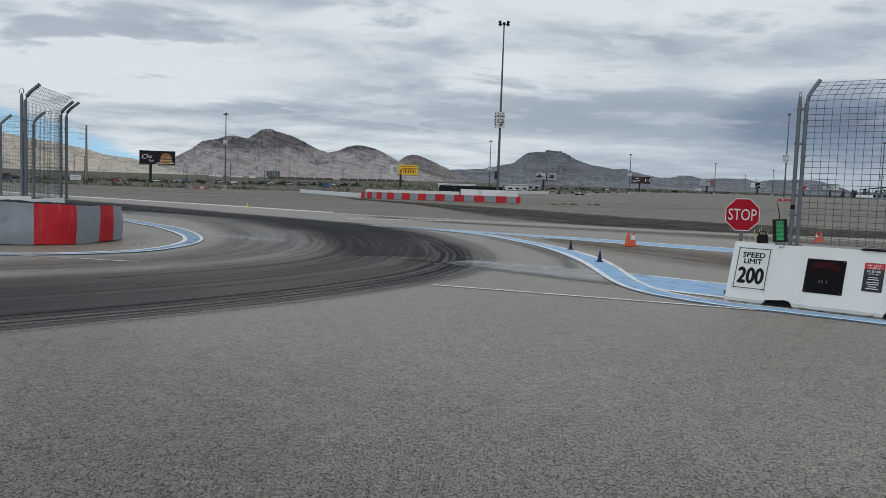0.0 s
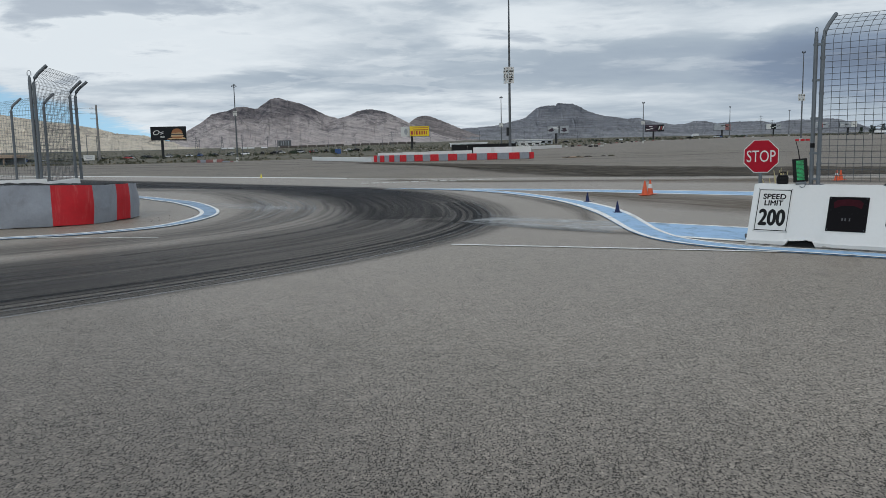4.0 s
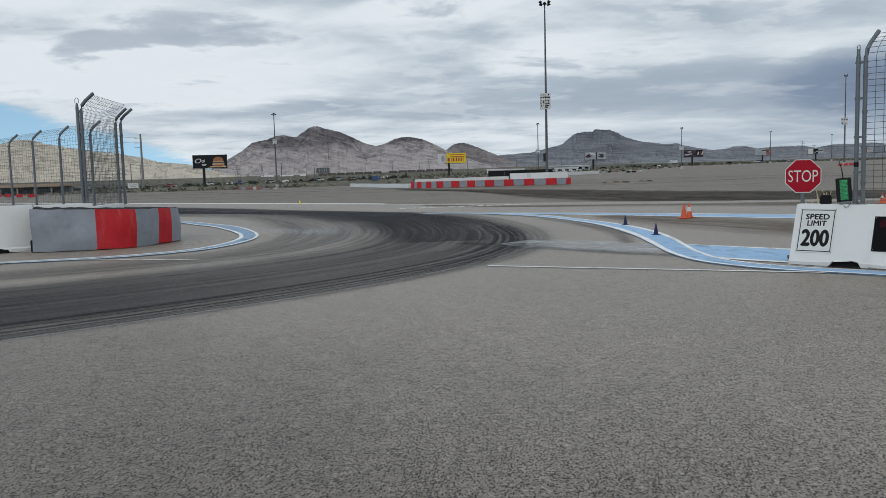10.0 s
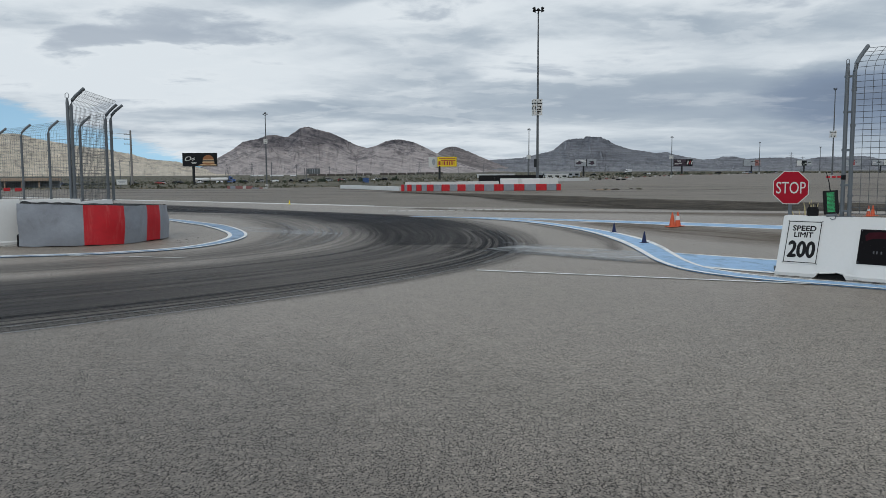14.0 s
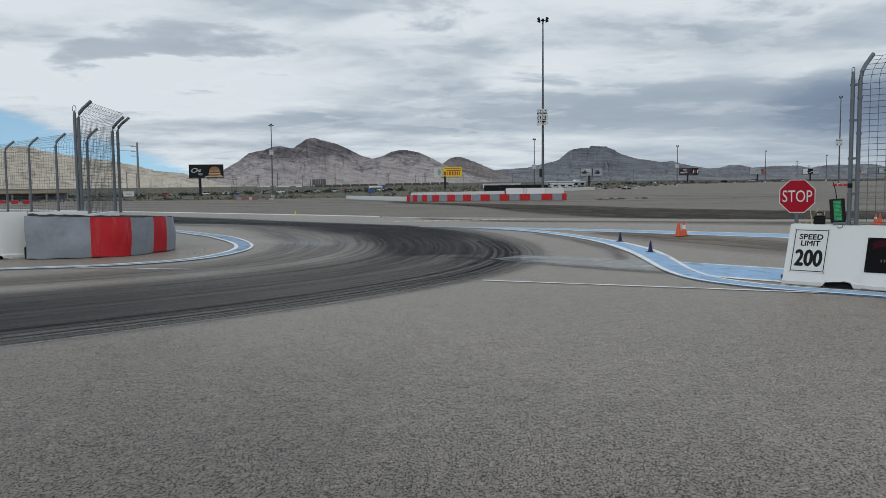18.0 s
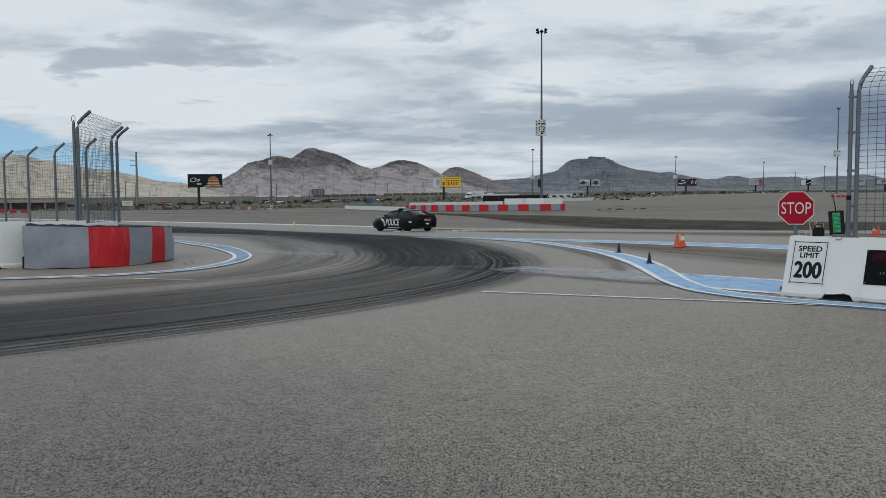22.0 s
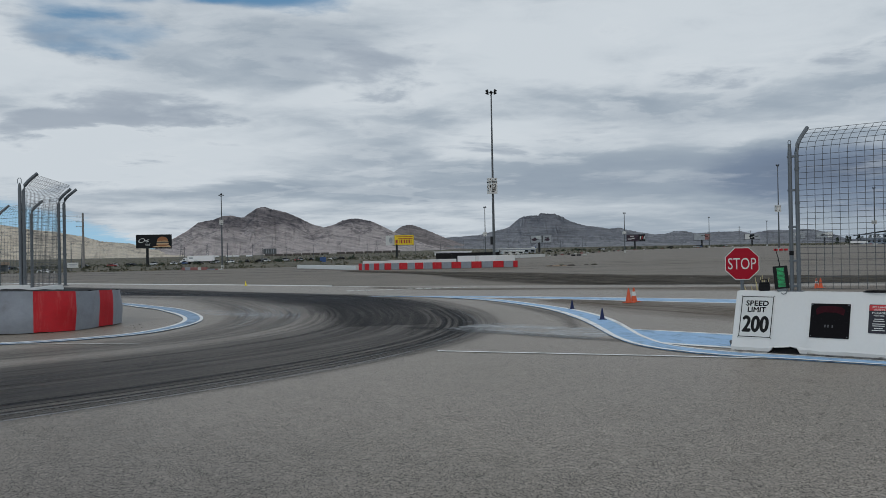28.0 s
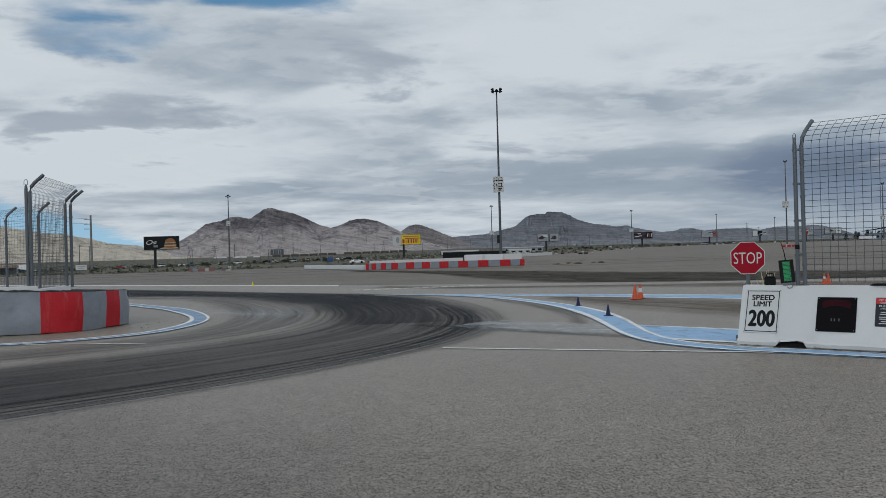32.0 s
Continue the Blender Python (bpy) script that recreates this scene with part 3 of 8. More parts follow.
M_DARK_POLE = worn("dark pole steel", (0.026, 0.028, 0.03), 0.65, 0.0, gloss=0.2, big=(0.7, 0.2), fine=(8, 0.12))
M_WOOD = worn("weathered timber", (0.22, 0.21, 0.20), 0.85, big=(0.6, 0.2), fine=(9, 0.2))
M_BB_BLACK = worn("black billboard print", (0.014, 0.016, 0.018), 0.55, gloss=0.15, big=(0.2, 0.25), fine=(3, 0.1))
M_BB_YELLOW = worn("yellow billboard print", (0.78, 0.56, 0.02), 0.5, big=(0.2, 0.06), fine=(3, 0.05))
M_BB_RED = worn("red billboard print", (0.34, 0.035, 0.04), 0.5, big=(0.2, 0.1), fine=(3, 0.05))
M_BB_PLUM = worn("dark plum billboard print", (0.05, 0.03, 0.045), 0.5, big=(0.5, 0.5), fine=(3, 0.2))
M_BB_GREY = worn("grey billboard print", (0.34, 0.36, 0.38), 0.5, big=(0.4, 0.5), fine=(3, 0.2))
M_BREAD = worn("toasted brown print", (0.32, 0.135, 0.055), 0.5, big=(1.2, 0.3), fine=(6, 0.2))
M_FILLING = worn("pale filling print", (0.55, 0.38, 0.22), 0.5, big=(1.2, 0.3), fine=(6, 0.2))
M_LEAF = worn("desert shrub", (0.068, 0.070, 0.040), 0.9, big=(0.06, 0.45), fine=(3, 0.3), spread=0.2)
M_LEAF_DRY = worn("dry shrub", (0.19, 0.16, 0.105), 0.9, big=(0.06, 0.35), fine=(3, 0.3))
M_PINE = worn("dark tree foliage", (0.03, 0.045, 0.028), 0.9, big=(0.3, 0.35), fine=(3, 0.3))
M_TAN = worn("tan stucco", (0.36, 0.27, 0.20), 0.85, big=(0.3, 0.12), fine=(4, 0.08))
M_BLUE_WALL = worn("blue-grey cladding", (0.20, 0.235, 0.285), 0.6, big=(0.3, 0.1), fine=(4, 0.06))
M_TRAIN = worn("rusty wagon steel", (0.10, 0.085, 0.075), 0.8, big=(0.12, 0.5), fine=(2, 0.3))
M_CAR_GLASS = worn("dark car glass", (0.012, 0.014, 0.015), 0.04, gloss=0.32, big=(1, 0.1), fine=(5, 0.05), relief=(2, 0.0, 0.001))
M_TYRE = worn("tyre rubber", (0.009, 0.009, 0.0095), 0.8, gloss=0.08, big=(5, 0.2), fine=(40, 0.2))
M_RIM_DARK = worn("black wheel rim", (0.010, 0.010, 0.011), 0.45, 0.0, gloss=0.25)
M_RIM = worn("silver wheel rim", (0.35, 0.36, 0.37), 0.3, 0.9)
M_PAINT_WHITE = worn("white car paint", (0.78, 0.79, 0.79), 0.25, big=(1, 0.03), fine=(8, 0.02), relief=(2, 0.0, 0.001), coat=0.8)
M_PAINT_BLACK = worn("black car paint", (0.006, 0.006, 0.0065), 0.25, big=(1, 0.1), fine=(8, 0.05), relief=(2, 0.0, 0.001), coat=0.06, gloss=0.15)
M_PAINT_SILVER = worn("silver car paint", (0.42, 0.43, 0.44), 0.3, 0.5, big=(1, 0.05), fine=(8, 0.03), coat=0.5)
M_PAINT_RED = worn("dark red car paint", (0.28, 0.02, 0.02), 0.3, big=(1, 0.05), fine=(8, 0.03), coat=0.5)
M_PAINT_BLUE = worn("blue car paint", (0.04, 0.09, 0.24), 0.3, big=(1, 0.05), fine=(8, 0.03), coat=0.5)
M_LAMP_RED = worn("red lamp lens", (0.32, 0.01, 0.012), 0.15, big=(3, 0.1), fine=(20, 0.05))
M_LAMP_CLEAR = worn("clear lamp lens", (0.55, 0.57, 0.6), 0.1, big=(3, 0.1), fine=(20, 0.05))
M_LAMP_BLUE = worn("blue lamp lens", (0.02, 0.05, 0.4), 0.15, big=(3, 0.1), fine=(20, 0.05))

# ---------------------------------------------------------------- mesh helpers


class Shape:
    """Collects the faces of one part."""

    def __init__(self):
        self.v, self.f, self.uv = [], [], {}

    def add(self, verts, faces):
        n = len(self.v)
        self.v += [tuple(p) for p in verts]
        self.f += [tuple(i + n for i in face) for face in faces]
        return self

    def box(self, size, at=(0, 0, 0), m=None, bevel=0.0):
        """A box with its edges cut back by bevel."""
        hx, hy, hz = (s / 2 for s in size)
        m = (m or Matrix.Identity(4))
        b = min(bevel, hx * 0.9, hy * 0.9, hz * 0.9)
        if b <= 0:
            pts = [Vector((sx * hx, sy * hy, sz * hz)) + Vector(at) for sx, sy, sz in product((-1, 1), repeat=3)]
            return self.add([m @ p for p in pts], [(0, 1, 3, 2), (4, 6, 7, 5), (0, 4, 5, 1), (2, 3, 7, 6), (0, 2, 6, 4), (1, 5, 7, 3)])
        pts, index = [], {}
        for s in product((-1, 1), repeat=3):
            for axis in range(3):
                q = [s[k] * ((hx, hy, hz)[k] - (0 if k == axis else b)) for k in range(3)]
                index[s, axis] = len(pts)
                pts.append(m @ (Vector(q) + Vector(at)))
        faces = []
        for axis in range(3):
            a, c = [k for k in range(3) if k != axis]
            for s in (-1, 1):
                ring = []
                for sa, sc in ((-1, -1), (1, -1), (1, 1), (-1, 1)):
                    key = [0, 0, 0]
                    key[axis], key[a], key[c] = s, sa, sc
                    ring.append(index[tuple(key), axis])
                faces.append(tuple(ring))
            for sa, sc in product((-1, 1), repeat=2):
                lo, hi = [0, 0, 0], [0, 0, 0]
                lo[axis], hi[axis] = -1, 1
                lo[a] = hi[a] = sa
                lo[c] = hi[c] = sc
                faces.append((index[tuple(lo), a], index[tuple(hi), a], index[tuple(hi), c], index[tuple(lo), c]))
        for s in product((-1, 1), repeat=3):
            faces.append(tuple(index[s, k] for k in range(3)))
        return self.add(pts, faces)

    def tube(self, path, radius, seg=8, caps=True, squash=1.0):
        """A round bar along a path; radius may be one number or one for each point."""
        path = [Vector(p) for p in path]
        radii = radius if isinstance(radius, (list, tuple)) else [radius] * len(path)
        rings = []
        for i, p in enumerate(path):
            d = (path[min(i + 1, len(path) - 1)] - path[max(i - 1, 0)]).normalized()
            side = d.cross(Vector((0, 0, 1)) if abs(d.z) < 0.95 else Vector((1, 0, 0))).normalized()
            other = side.cross(d)
            rings.append([p + radii[i] * (math.cos(2 * math.pi * k / seg) * side + squash * math.sin(2 * math.pi * k / seg) * other) for k in range(seg)])
        return self.rings(rings, caps)

    def rings(self, rings, caps=True, closed=True):
        seg, pts, faces = len(rings[0]), [p for r in rings for p in r], []
        for i in range(len(rings) - 1):
            for k in range(seg if closed else seg - 1):
                a, b = i * seg + k, i * seg + (k + 1) % seg
                faces.append((a, b, b + seg, a + seg))
        if caps:
            faces += [tuple(range(seg - 1, -1, -1)), tuple((len(rings) - 1) * seg + k for k in range(seg))]
        return self.add(pts, faces)

    def prism(self, outline, depth, m=None):
        """An outline in x and z, made thick along y."""
        m, n = m or Matrix.Identity(4), len(outline)
        pts = [m @ Vector((x, y, z)) for y in (-depth / 2, depth / 2) for x, z in outline]
        faces = [tuple(range(n)), tuple(range(2 * n - 1, n - 1, -1))] + [(k, k + n, (k + 1) % n + n, (k + 1) % n) for k in range(n)]
        return self.add(pts, faces)

    def mesh(self, name, material, smooth=False):
        me = bpy.data.meshes.new(name)
        me.from_pydata(self.v, [], self.f)
        if self.uv:
            layer = me.uv_layers.new(name="UVMap")
            flat = np.zeros(2 * len(me.loops))
            loops = np.zeros(len(me.loops), int)
            me.loops.foreach_get("vertex_index", loops)
            table = np.array([self.uv[i] for i in range(len(self.v))])
            flat[:] = table[loops].ravel()
            layer.data.foreach_set("uv", flat)
        if isinstance(material, (list, tuple)):
            for one in material:
                me.materials.append(one)
        else:
            me.materials.append(material)
        bm = bmesh.new()
        bm.from_mesh(me)
        bmesh.ops.recalc_face_normals(bm, faces=bm.faces)
        bm.to_mesh(me)
        bm.free()
        if smooth:
            me.polygons.foreach_set("use_smooth", [True] * len(me.polygons))
            me.set_sharp_from_angle(angle=radians(smooth if smooth > 1 else 40))
        return me


def part(name, shape, material, parent, label="", smooth=False, m=None):
    """Links a shape, or a mesh, as one mesh object under a thing or a part."""
    data = shape.mesh(name, material, smooth) if isinstance(shape, Shape) else shape
    ob = new(name, data)
    ob.parent = parent
    if m is not None:
        ob.matrix_basis = m
    if label:
        ob["label"] = label
    return ob


def thing(name, label, category, m=None, group="", kind=""):
    ob = new(name)
    ob.empty_display_size = 0.2
    if m is not None:
        ob.matrix_basis = m
    return tagged(ob, label, category, group, kind)


def lone(name, shape, material, label, category="", m=None, group="", kind="", smooth=False):
    """A thing, or a piece of the setting, that is one mesh."""
    ob = new(name, shape.mesh(name, material, smooth))
    if m is not None:
        ob.matrix_basis = m
    return tagged(ob, label, category, group, kind)


def lettering(words, height, material, depth=0.002, bold=0.0, squeeze=1.0, wide=0.0, heavy=0.0):
    """Words in the built-in font as a mesh, centred, in the x-z plane and facing -y."""
    cu = bpy.data.curves.new("lettering", "FONT")
    cu.body, cu.size, cu.align_x, cu.align_y = words, height * 1.38, "CENTER", "CENTER"
    cu.extrude, cu.offset, cu.resolution_u = depth, bold * height, 3
    ob = bpy.data.objects.new("lettering", cu)
    me = bpy.data.meshes.new_from_object(ob)
    bpy.data.objects.remove(ob)
    xs = [v.co.x for v in me.vertices]
    ys = [v.co.y for v in me.vertices]
    cx, cy = (min(xs) + max(xs)) / 2, (min(ys) + max(ys)) / 2
    k = height / (max(ys) - min(ys))
    if wide:
        squeeze = wide / (k * (max(xs) - min(xs)))
    me.transform(Matrix(((k * squeeze, 0, 0, -cx * k * squeeze), (0, 0, -1, 0), (0, k, 0, -cy * k), (0, 0, 0, 1))))
    if heavy:
        bm = bmesh.new()
        for k, (dx, dz) in enumerate(((-1, 0), (1, 0), (0, -1), (0, 1))):
            me.transform(Matrix.Translation((heavy * dx, -0.0001 * k, heavy * dz)))
            bm.from_mesh(me)
            me.transform(Matrix.Translation((-heavy * dx, 0.0001 * k, -heavy * dz)))
        bm.to_mesh(me)
        bm.free()
    me.materials.clear()
    me.materials.append(material)
    return me


def smoothstep(a, b, v):
    s = min(max((v - a) / (b - a), 0.0), 1.0)
    return s * s * (3 - 2 * s)


def gz(x, y):
    """The height of the ground."""
    sunk = smoothstep(178, 205, y) * (1 - smoothstep(250, 280, y)) * (1 - smoothstep(-26, -8, x))
    return -0.62 * sunk - 0.6 * smoothstep(32, 60, y) + smoothstep(80, 320, y) * min(max(x * 0.012, -3.0), 2.4) + 0.0035 * max(0.0, y - 600)


def on_ground(x, y, turn=0.0, lift=0.0):
    return pose(x, y, gz(x, y) + lift, 0, 0, turn)


def spline(points, step=0.5):
    """A smooth line through a few points, in even steps."""
    p = [Vector((*q, 0)) if len(q) == 2 else Vector(q) for q in points]
    p = [2 * p[0] - p[1]] + p + [2 * p[-1] - p[-2]]
    out = []
    for i in range(1, len(p) - 2):
        n = max(2, int((p[i + 1] - p[i]).length / step))
        for k in range(n):
            t = k / n
            out.append(0.5 * (2 * p[i] + (p[i + 1] - p[i - 1]) * t + (2 * p[i - 1] - 5 * p[i] + 4 * p[i + 1] - p[i + 2]) * t * t + (3 * p[i] - p[i - 1] - 3 * p[i + 1] + p[i + 2]) * t**3))
    return out + [p[-2]]


def ribbon(points, width, lift, offset=0.0, step=0.5, across=4, height=0.0):
    """A band on the ground along a smooth line. width and offset may run from point to point; height lifts its middle."""
    line = spline(points, step)
    n = len(line)

    def along(v, i):
        if isinstance(v, (int, float)):
            return v
        f = i / (n - 1) * (len(v) - 1)
        k = min(int(f), len(v) - 2)
        return v[k] + (v[k + 1] - v[k]) * (f - k)

    sh, far = Shape(), 0.0
    pts, faces = [], []
    for i, p in enumerate(line):
        d = (line[min(i + 1, n - 1)] - line[max(i - 1, 0)]).normalized()
        side = Vector((d.y, -d.x, 0))
        if i:
            far += (p - line[i - 1]).length
        for k in range(across + 1):
            f = k / across
            q = p + side * (along(offset, i) + (f - 0.5) * along(width, i))
            sh.uv[len(pts)] = (far, f)
            pts.append((q.x, q.y, gz(q.x, q.y) + lift + height * (1 - (2 * f - 1) ** 4)))
            if i and k:
                a = len(pts) - 1
                faces.append((a, a - 1, a - across - 2, a - across - 1))
    return sh.add(pts, faces)


def steps(points, x):
    """A straight-line graph through points."""
    for (x0, y0), (x1, y1) in zip(points, points[1:]):
        if x <= x1:
            return y0 + (y1 - y0) * (x - x0) / (x1 - x0)
    return points[-1][1]


# ---------------------------------------------------------------- ground


def sheet(xs, rows, edge, lift, near=-60.0):
    """A sheet over the ground from near to the line edge(x)."""
    pts, faces, n = [], [], len(rows)
    for i, x in enumerate(xs):
        far = edge(x)
        for k, y in enumerate(rows):
            yy = min(y, far)
            pts.append((x, yy, gz(x, yy) + lift))
            if i and k and rows[k - 1] < max(far, edge(xs[i - 1])):
                a = i * n + k
                faces.append((a, a - n, a - n - 1, a - 1))
    return Shape().add(pts, faces)


far_rows = [-4600, -1000, -200, -60, -10, 10, 20, 28] + [32 + 2 * k for k in range(15)] + [66, 72, 80, 95, 110, 130, 150, 170, 190, 215, 240, 270, 300, 330, 380, 450, 520, 600, 700, 900, 1300, 1900, 2600, 3400, 4300]
wide = [-4600, -2500, -1200, -600, -400, -300, -250] + list(range(-200, 201, 20)) + [250, 300, 400, 600, 1200, 2500, 4600]
lone("ground", sheet(wide, far_rows, lambda x: 1e9, -0.05), M_DESERT, "pale stony desert soil with low scrub", "ground", kind="structure", smooth=True)

LOT_EDGE = [(-400, 260), (-140, 190), (-50, 163), (-28, 172), (-18, 190), (20, 205), (50, 270), (120, 430), (200, 470), (320, 520), (600, 560)]
lot_rows = [-60, -10, 10, 25] + [32 + 2 * k for k in range(15)] + [66, 72, 80] + list(range(90, 330, 10)) + list(range(340, 570, 20))
lone("lot", sheet(list(range(-400, 601, 10)), lot_rows, lambda x: steps(LOT_EDGE, x), -0.02), M_LOT, "wide flat lot of pale compacted gravel", "gravel lot", kind="structure", smooth=True)

TRACK_EDGE = [(-150, 165), (-60, 103), (-35, 85.3), (-16.5, 72.6), (-5, 63.6), (4, 60.5), (12, 57), (20, 52), (40, 42), (90, 22), (160, 0)]
track_rows = [-60, -20, -5, 3] + [5 + 2 * k for k in range(36)] + [80, 90, 105, 130, 170]
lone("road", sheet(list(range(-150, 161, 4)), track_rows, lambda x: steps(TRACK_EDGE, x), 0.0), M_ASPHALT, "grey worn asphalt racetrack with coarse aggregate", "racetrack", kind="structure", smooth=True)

# dark churned soil beside the lot
lone("dirt_strip", ribbon([(-8, 116), (2, 101), (9, 87), (15, 72), (22, 61), (33, 53), (60, 42), (110, 28)], [3, 8, 19, 28, 27, 23, 20, 18], 0.045, step=1.5, across=8), M_DIRT, "dark churned gravelly soil strip beside the asphalt", "dirt strip", kind="structure")

# rubber laid down round the hairpin, and single tyre marks
HAIRPIN = [(-22, 0.5), (-14.2, 6.6), (-10.6, 9.6), (-7.4, 12.1), (-4.7, 14.4), (-2.6, 16.8), (-1.1, 19.4), (-0.4, 22.6), (-0.6, 27.0), (-2.1, 33.0), (-5.8, 41.2), (-11.8, 50.0), (-21.9, 60.4), (-41.2, 75.0), (-76, 98.5)]
lone("rubber_haze", ribbon([(-17, 12.3), (-11.5, 14.9), (-8, 17.0), (-5.5, 19.3), (-4.4, 22.4), (-4.5, 26.5), (-5.8, 31.0), (-8.6, 37.5), (-13.2, 44.5), (-23, 55)], [2.2, 2.8, 3.2, 3.6, 3.9, 4.1, 4.4, 4.6, 5.0, 5.0], 0.0022, across=8), M_HAZE_PALE, "thin streaky rubber film inside the bend", "tyre marks", kind="structure")
lone("rubber_line", ribbon(HAIRPIN, [6.8, 6.6, 6.3, 6.0, 5.3, 4.6, 4.1, 3.9, 4.2, 5.4, 7.8, 10.0, 12.0, 12.5, 13], 0.003, across=10), M_RUBBER, "dark rubber laid on the racing line of a hairpin", "tyre marks", kind="structure")
lone("rubber_line", ribbon([(-0.5, 21.6), (-1.0, 25.0), (-2.1, 30.0), (-3.9, 35.4), (-7.0, 43.0), (-12.5, 52.2), (-21.9, 61.0), (-41, 75.5), (-76, 99.5)], [3.0, 6.2, 7.6, 8.8, 10.5, 11.5, 12, 12, 12, 12, 12, 12], 0.0034, step=1.0, across=8), M_RUBBER_FAR, "dense dark rubber on the straight after the hairpin", "tyre marks", kind="structure")
lone("rubber_haze", ribbon(HAIRPIN[1:11], [0.6, 0.8, 1.0, 1.3, 1.6, 1.9, 2.1, 2.2, 1.8, 1.0], 0.0026, offset=[3.2, 3.1, 3.0, 2.75, 2.55, 2.4, 2.35, 2.4, 2.6, 3.0], across=6), M_HAZE, "thin streaky rubber film outside the bend", "tyre marks", kind="structure")
for off, w in ((2.98, 0.16), (2.66, 0.10), (2.3, 0.22), (3.22, 0.06), (3.5, 0.05)):
    lone("skid_mark", ribbon(HAIRPIN[:9], w, 0.0035 + 0.0002 * off, offset=[off * 1.04, off * 1.03, off, off * 0.98, off * 0.92, off * 0.84, off * 0.75, off * 0.66, off * 0.66], across=2), M_EDGE_MARK, "long dark tyre mark on the rubber's outer edge", "tyre mark", kind="structure")
for off, w in ((3.12, 0.07), (3.62, 0.12)):
    lone("dust_line", ribbon(HAIRPIN[:9], w, 0.0048, offset=[off * 1.04, off * 1.03, off, off * 0.98, off * 0.92, off * 0.84, off * 0.75, off * 0.66, off * 0.66], across=2), M_SCUFF_FAINT, "pale dusty line along the rubber's outer edge", "dust line", kind="structure")
rnd = random.Random(4)
for k in range(9):
    shift = -2.0 + 0.42 * k + rnd.uniform(-0.1, 0.1)
    a = rnd.randint(2, 6)
    b = rnd.randint(a + 4, 13)
    bend = rnd.uniform(-0.12, 0.12)
    pts = [(x + bend * math.sin(i * 0.7 + k), y + 0.5 * bend * math.cos(i * 0.6 + k)) for i, (x, y) in enumerate(HAIRPIN)][a:b]
    lone("skid_mark", ribbon(pts, rnd.uniform(0.16, 0.30), 0.004 + 0.0001 * k, offset=-shift, across=2), M_SKID, "single dark curved tyre mark on asphalt", "tyre mark", kind="structure")
# slides that fan out across the inside of the bend
FAN_A = [(-7.1, 32.9), (-5.96, 30.1), (-5.28, 27.6), (-4.93, 25.3), (-4.92, 23.4), (-5.3, 21.6), (-6.2, 19.9)]
FAN_B = [(0.97, 32.3), (1.5, 28.2), (1.75, 24.6), (1.6, 21.5), (1.1, 18.6), (-0.1, 15.8), (-1.6, 13.7)]
for k in range(24):
    f = 0.0 if k == 0 else 0.14 + 0.88 * (k / 23) ** 0.8 + rnd.uniform(-0.012, 0.012)
    a, b = (0, 5) if k == 0 else (rnd.choice((0, 1, 1, 2)), rnd.choice((5, 6, 7, 7)))
    sway = rnd.uniform(-0.16, 0.16)
    pts = [(x0 + (x1 - x0) * f + sway * (0.4 * i - 1.2) * 0.5, y0 + (y1 - y0) * f) for i, ((x0, y0), (x1, y1)) in enumerate(zip(FAN_A, FAN_B))][a:b]
    n_ = len(pts)
    wide_ = rnd.uniform(0.18, 0.45) if k else 0.3
    lone("skid_mark", ribbon(pts, [0.02] + [wide_ * 0.7] + [wide_] * (n_ - 4) + [wide_ * 0.6] + [0.02], 0.0075 + 0.0001 * k, across=2), M_SLIDE if k else M_SKID, "single dark curved tyre mark on asphalt", "tyre mark", kind="structure")
# pale scraped arcs nearer the inner kerb
for k in range(11):
    f = -0.03 + 0.30 * k / 10 + rnd.uniform(-0.01, 0.01)
    a, b = rnd.choice((0, 1)), rnd.choice((4, 5, 6))
    pts = [(x0 + (x1 - x0) * f, y0 + (y1 - y0) * f) for (x0, y0), (x1, y1) in zip(FAN_A, FAN_B)][a:b]
    wide_ = rnd.uniform(0.06, 0.20)
    lone("scraped_mark", ribbon(pts, [0.02] + [wide_] * (len(pts) - 2) + [0.02], 0.0112 + 0.0001 * k, across=2), M_SCUFF_FAINT, "pale scraped arc on asphalt", "tyre mark", kind="structure")
# an old painted band runs on across the bend, worn to a pale film between two broken lines
def old_band(x, off=0.0):
    return (x + 0.67 * off, (16.54 - 0.67 * x) / 0.742 + 0.742 * off)


lone("scuffed_paint", ribbon([old_band(x) for x in (-8.0, -6.6, -5.4, -4.4, -3.6)], [1.6, 2.2, 2.3, 2.2, 1.8], 0.0062, across=8), M_SCUFF_FAINT, "faint remains of white paint under tyre marks", "worn paint", kind="structure")
lone("scuffed_paint", ribbon([old_band(x) for x in (1.5, 2.2, 3.0, 3.8, 4.7)], [1.6, 2.2, 2.3, 2.3, 2.3], 0.0066, across=8), M_SCUFF, "scuffed remains of white paint across the asphalt", "worn paint", kind="structure")
for off, a, b in ((1.08, 0.9, 4.5), (-1.08, 1.5, 4.9)):
    lone("painted_line", ribbon([old_band(a + (b - a) * k / 5, off) for k in range(6)], 0.15, 0.0070, across=2), M_OLD_LINE, "broken remains of a white line under tyre marks", "painted line", kind="structure")
lone("dust", ribbon([(5.9, 31.2), (8.2, 26.6), (10.6, 22.4), (14.5, 17.5), (22, 11)], [2.6, 6.6, 8.0, 8.0, 8.0], 0.0045, across=6), M_DUST, "brown dust blown over the pit exit asphalt", "dust", kind="structure")
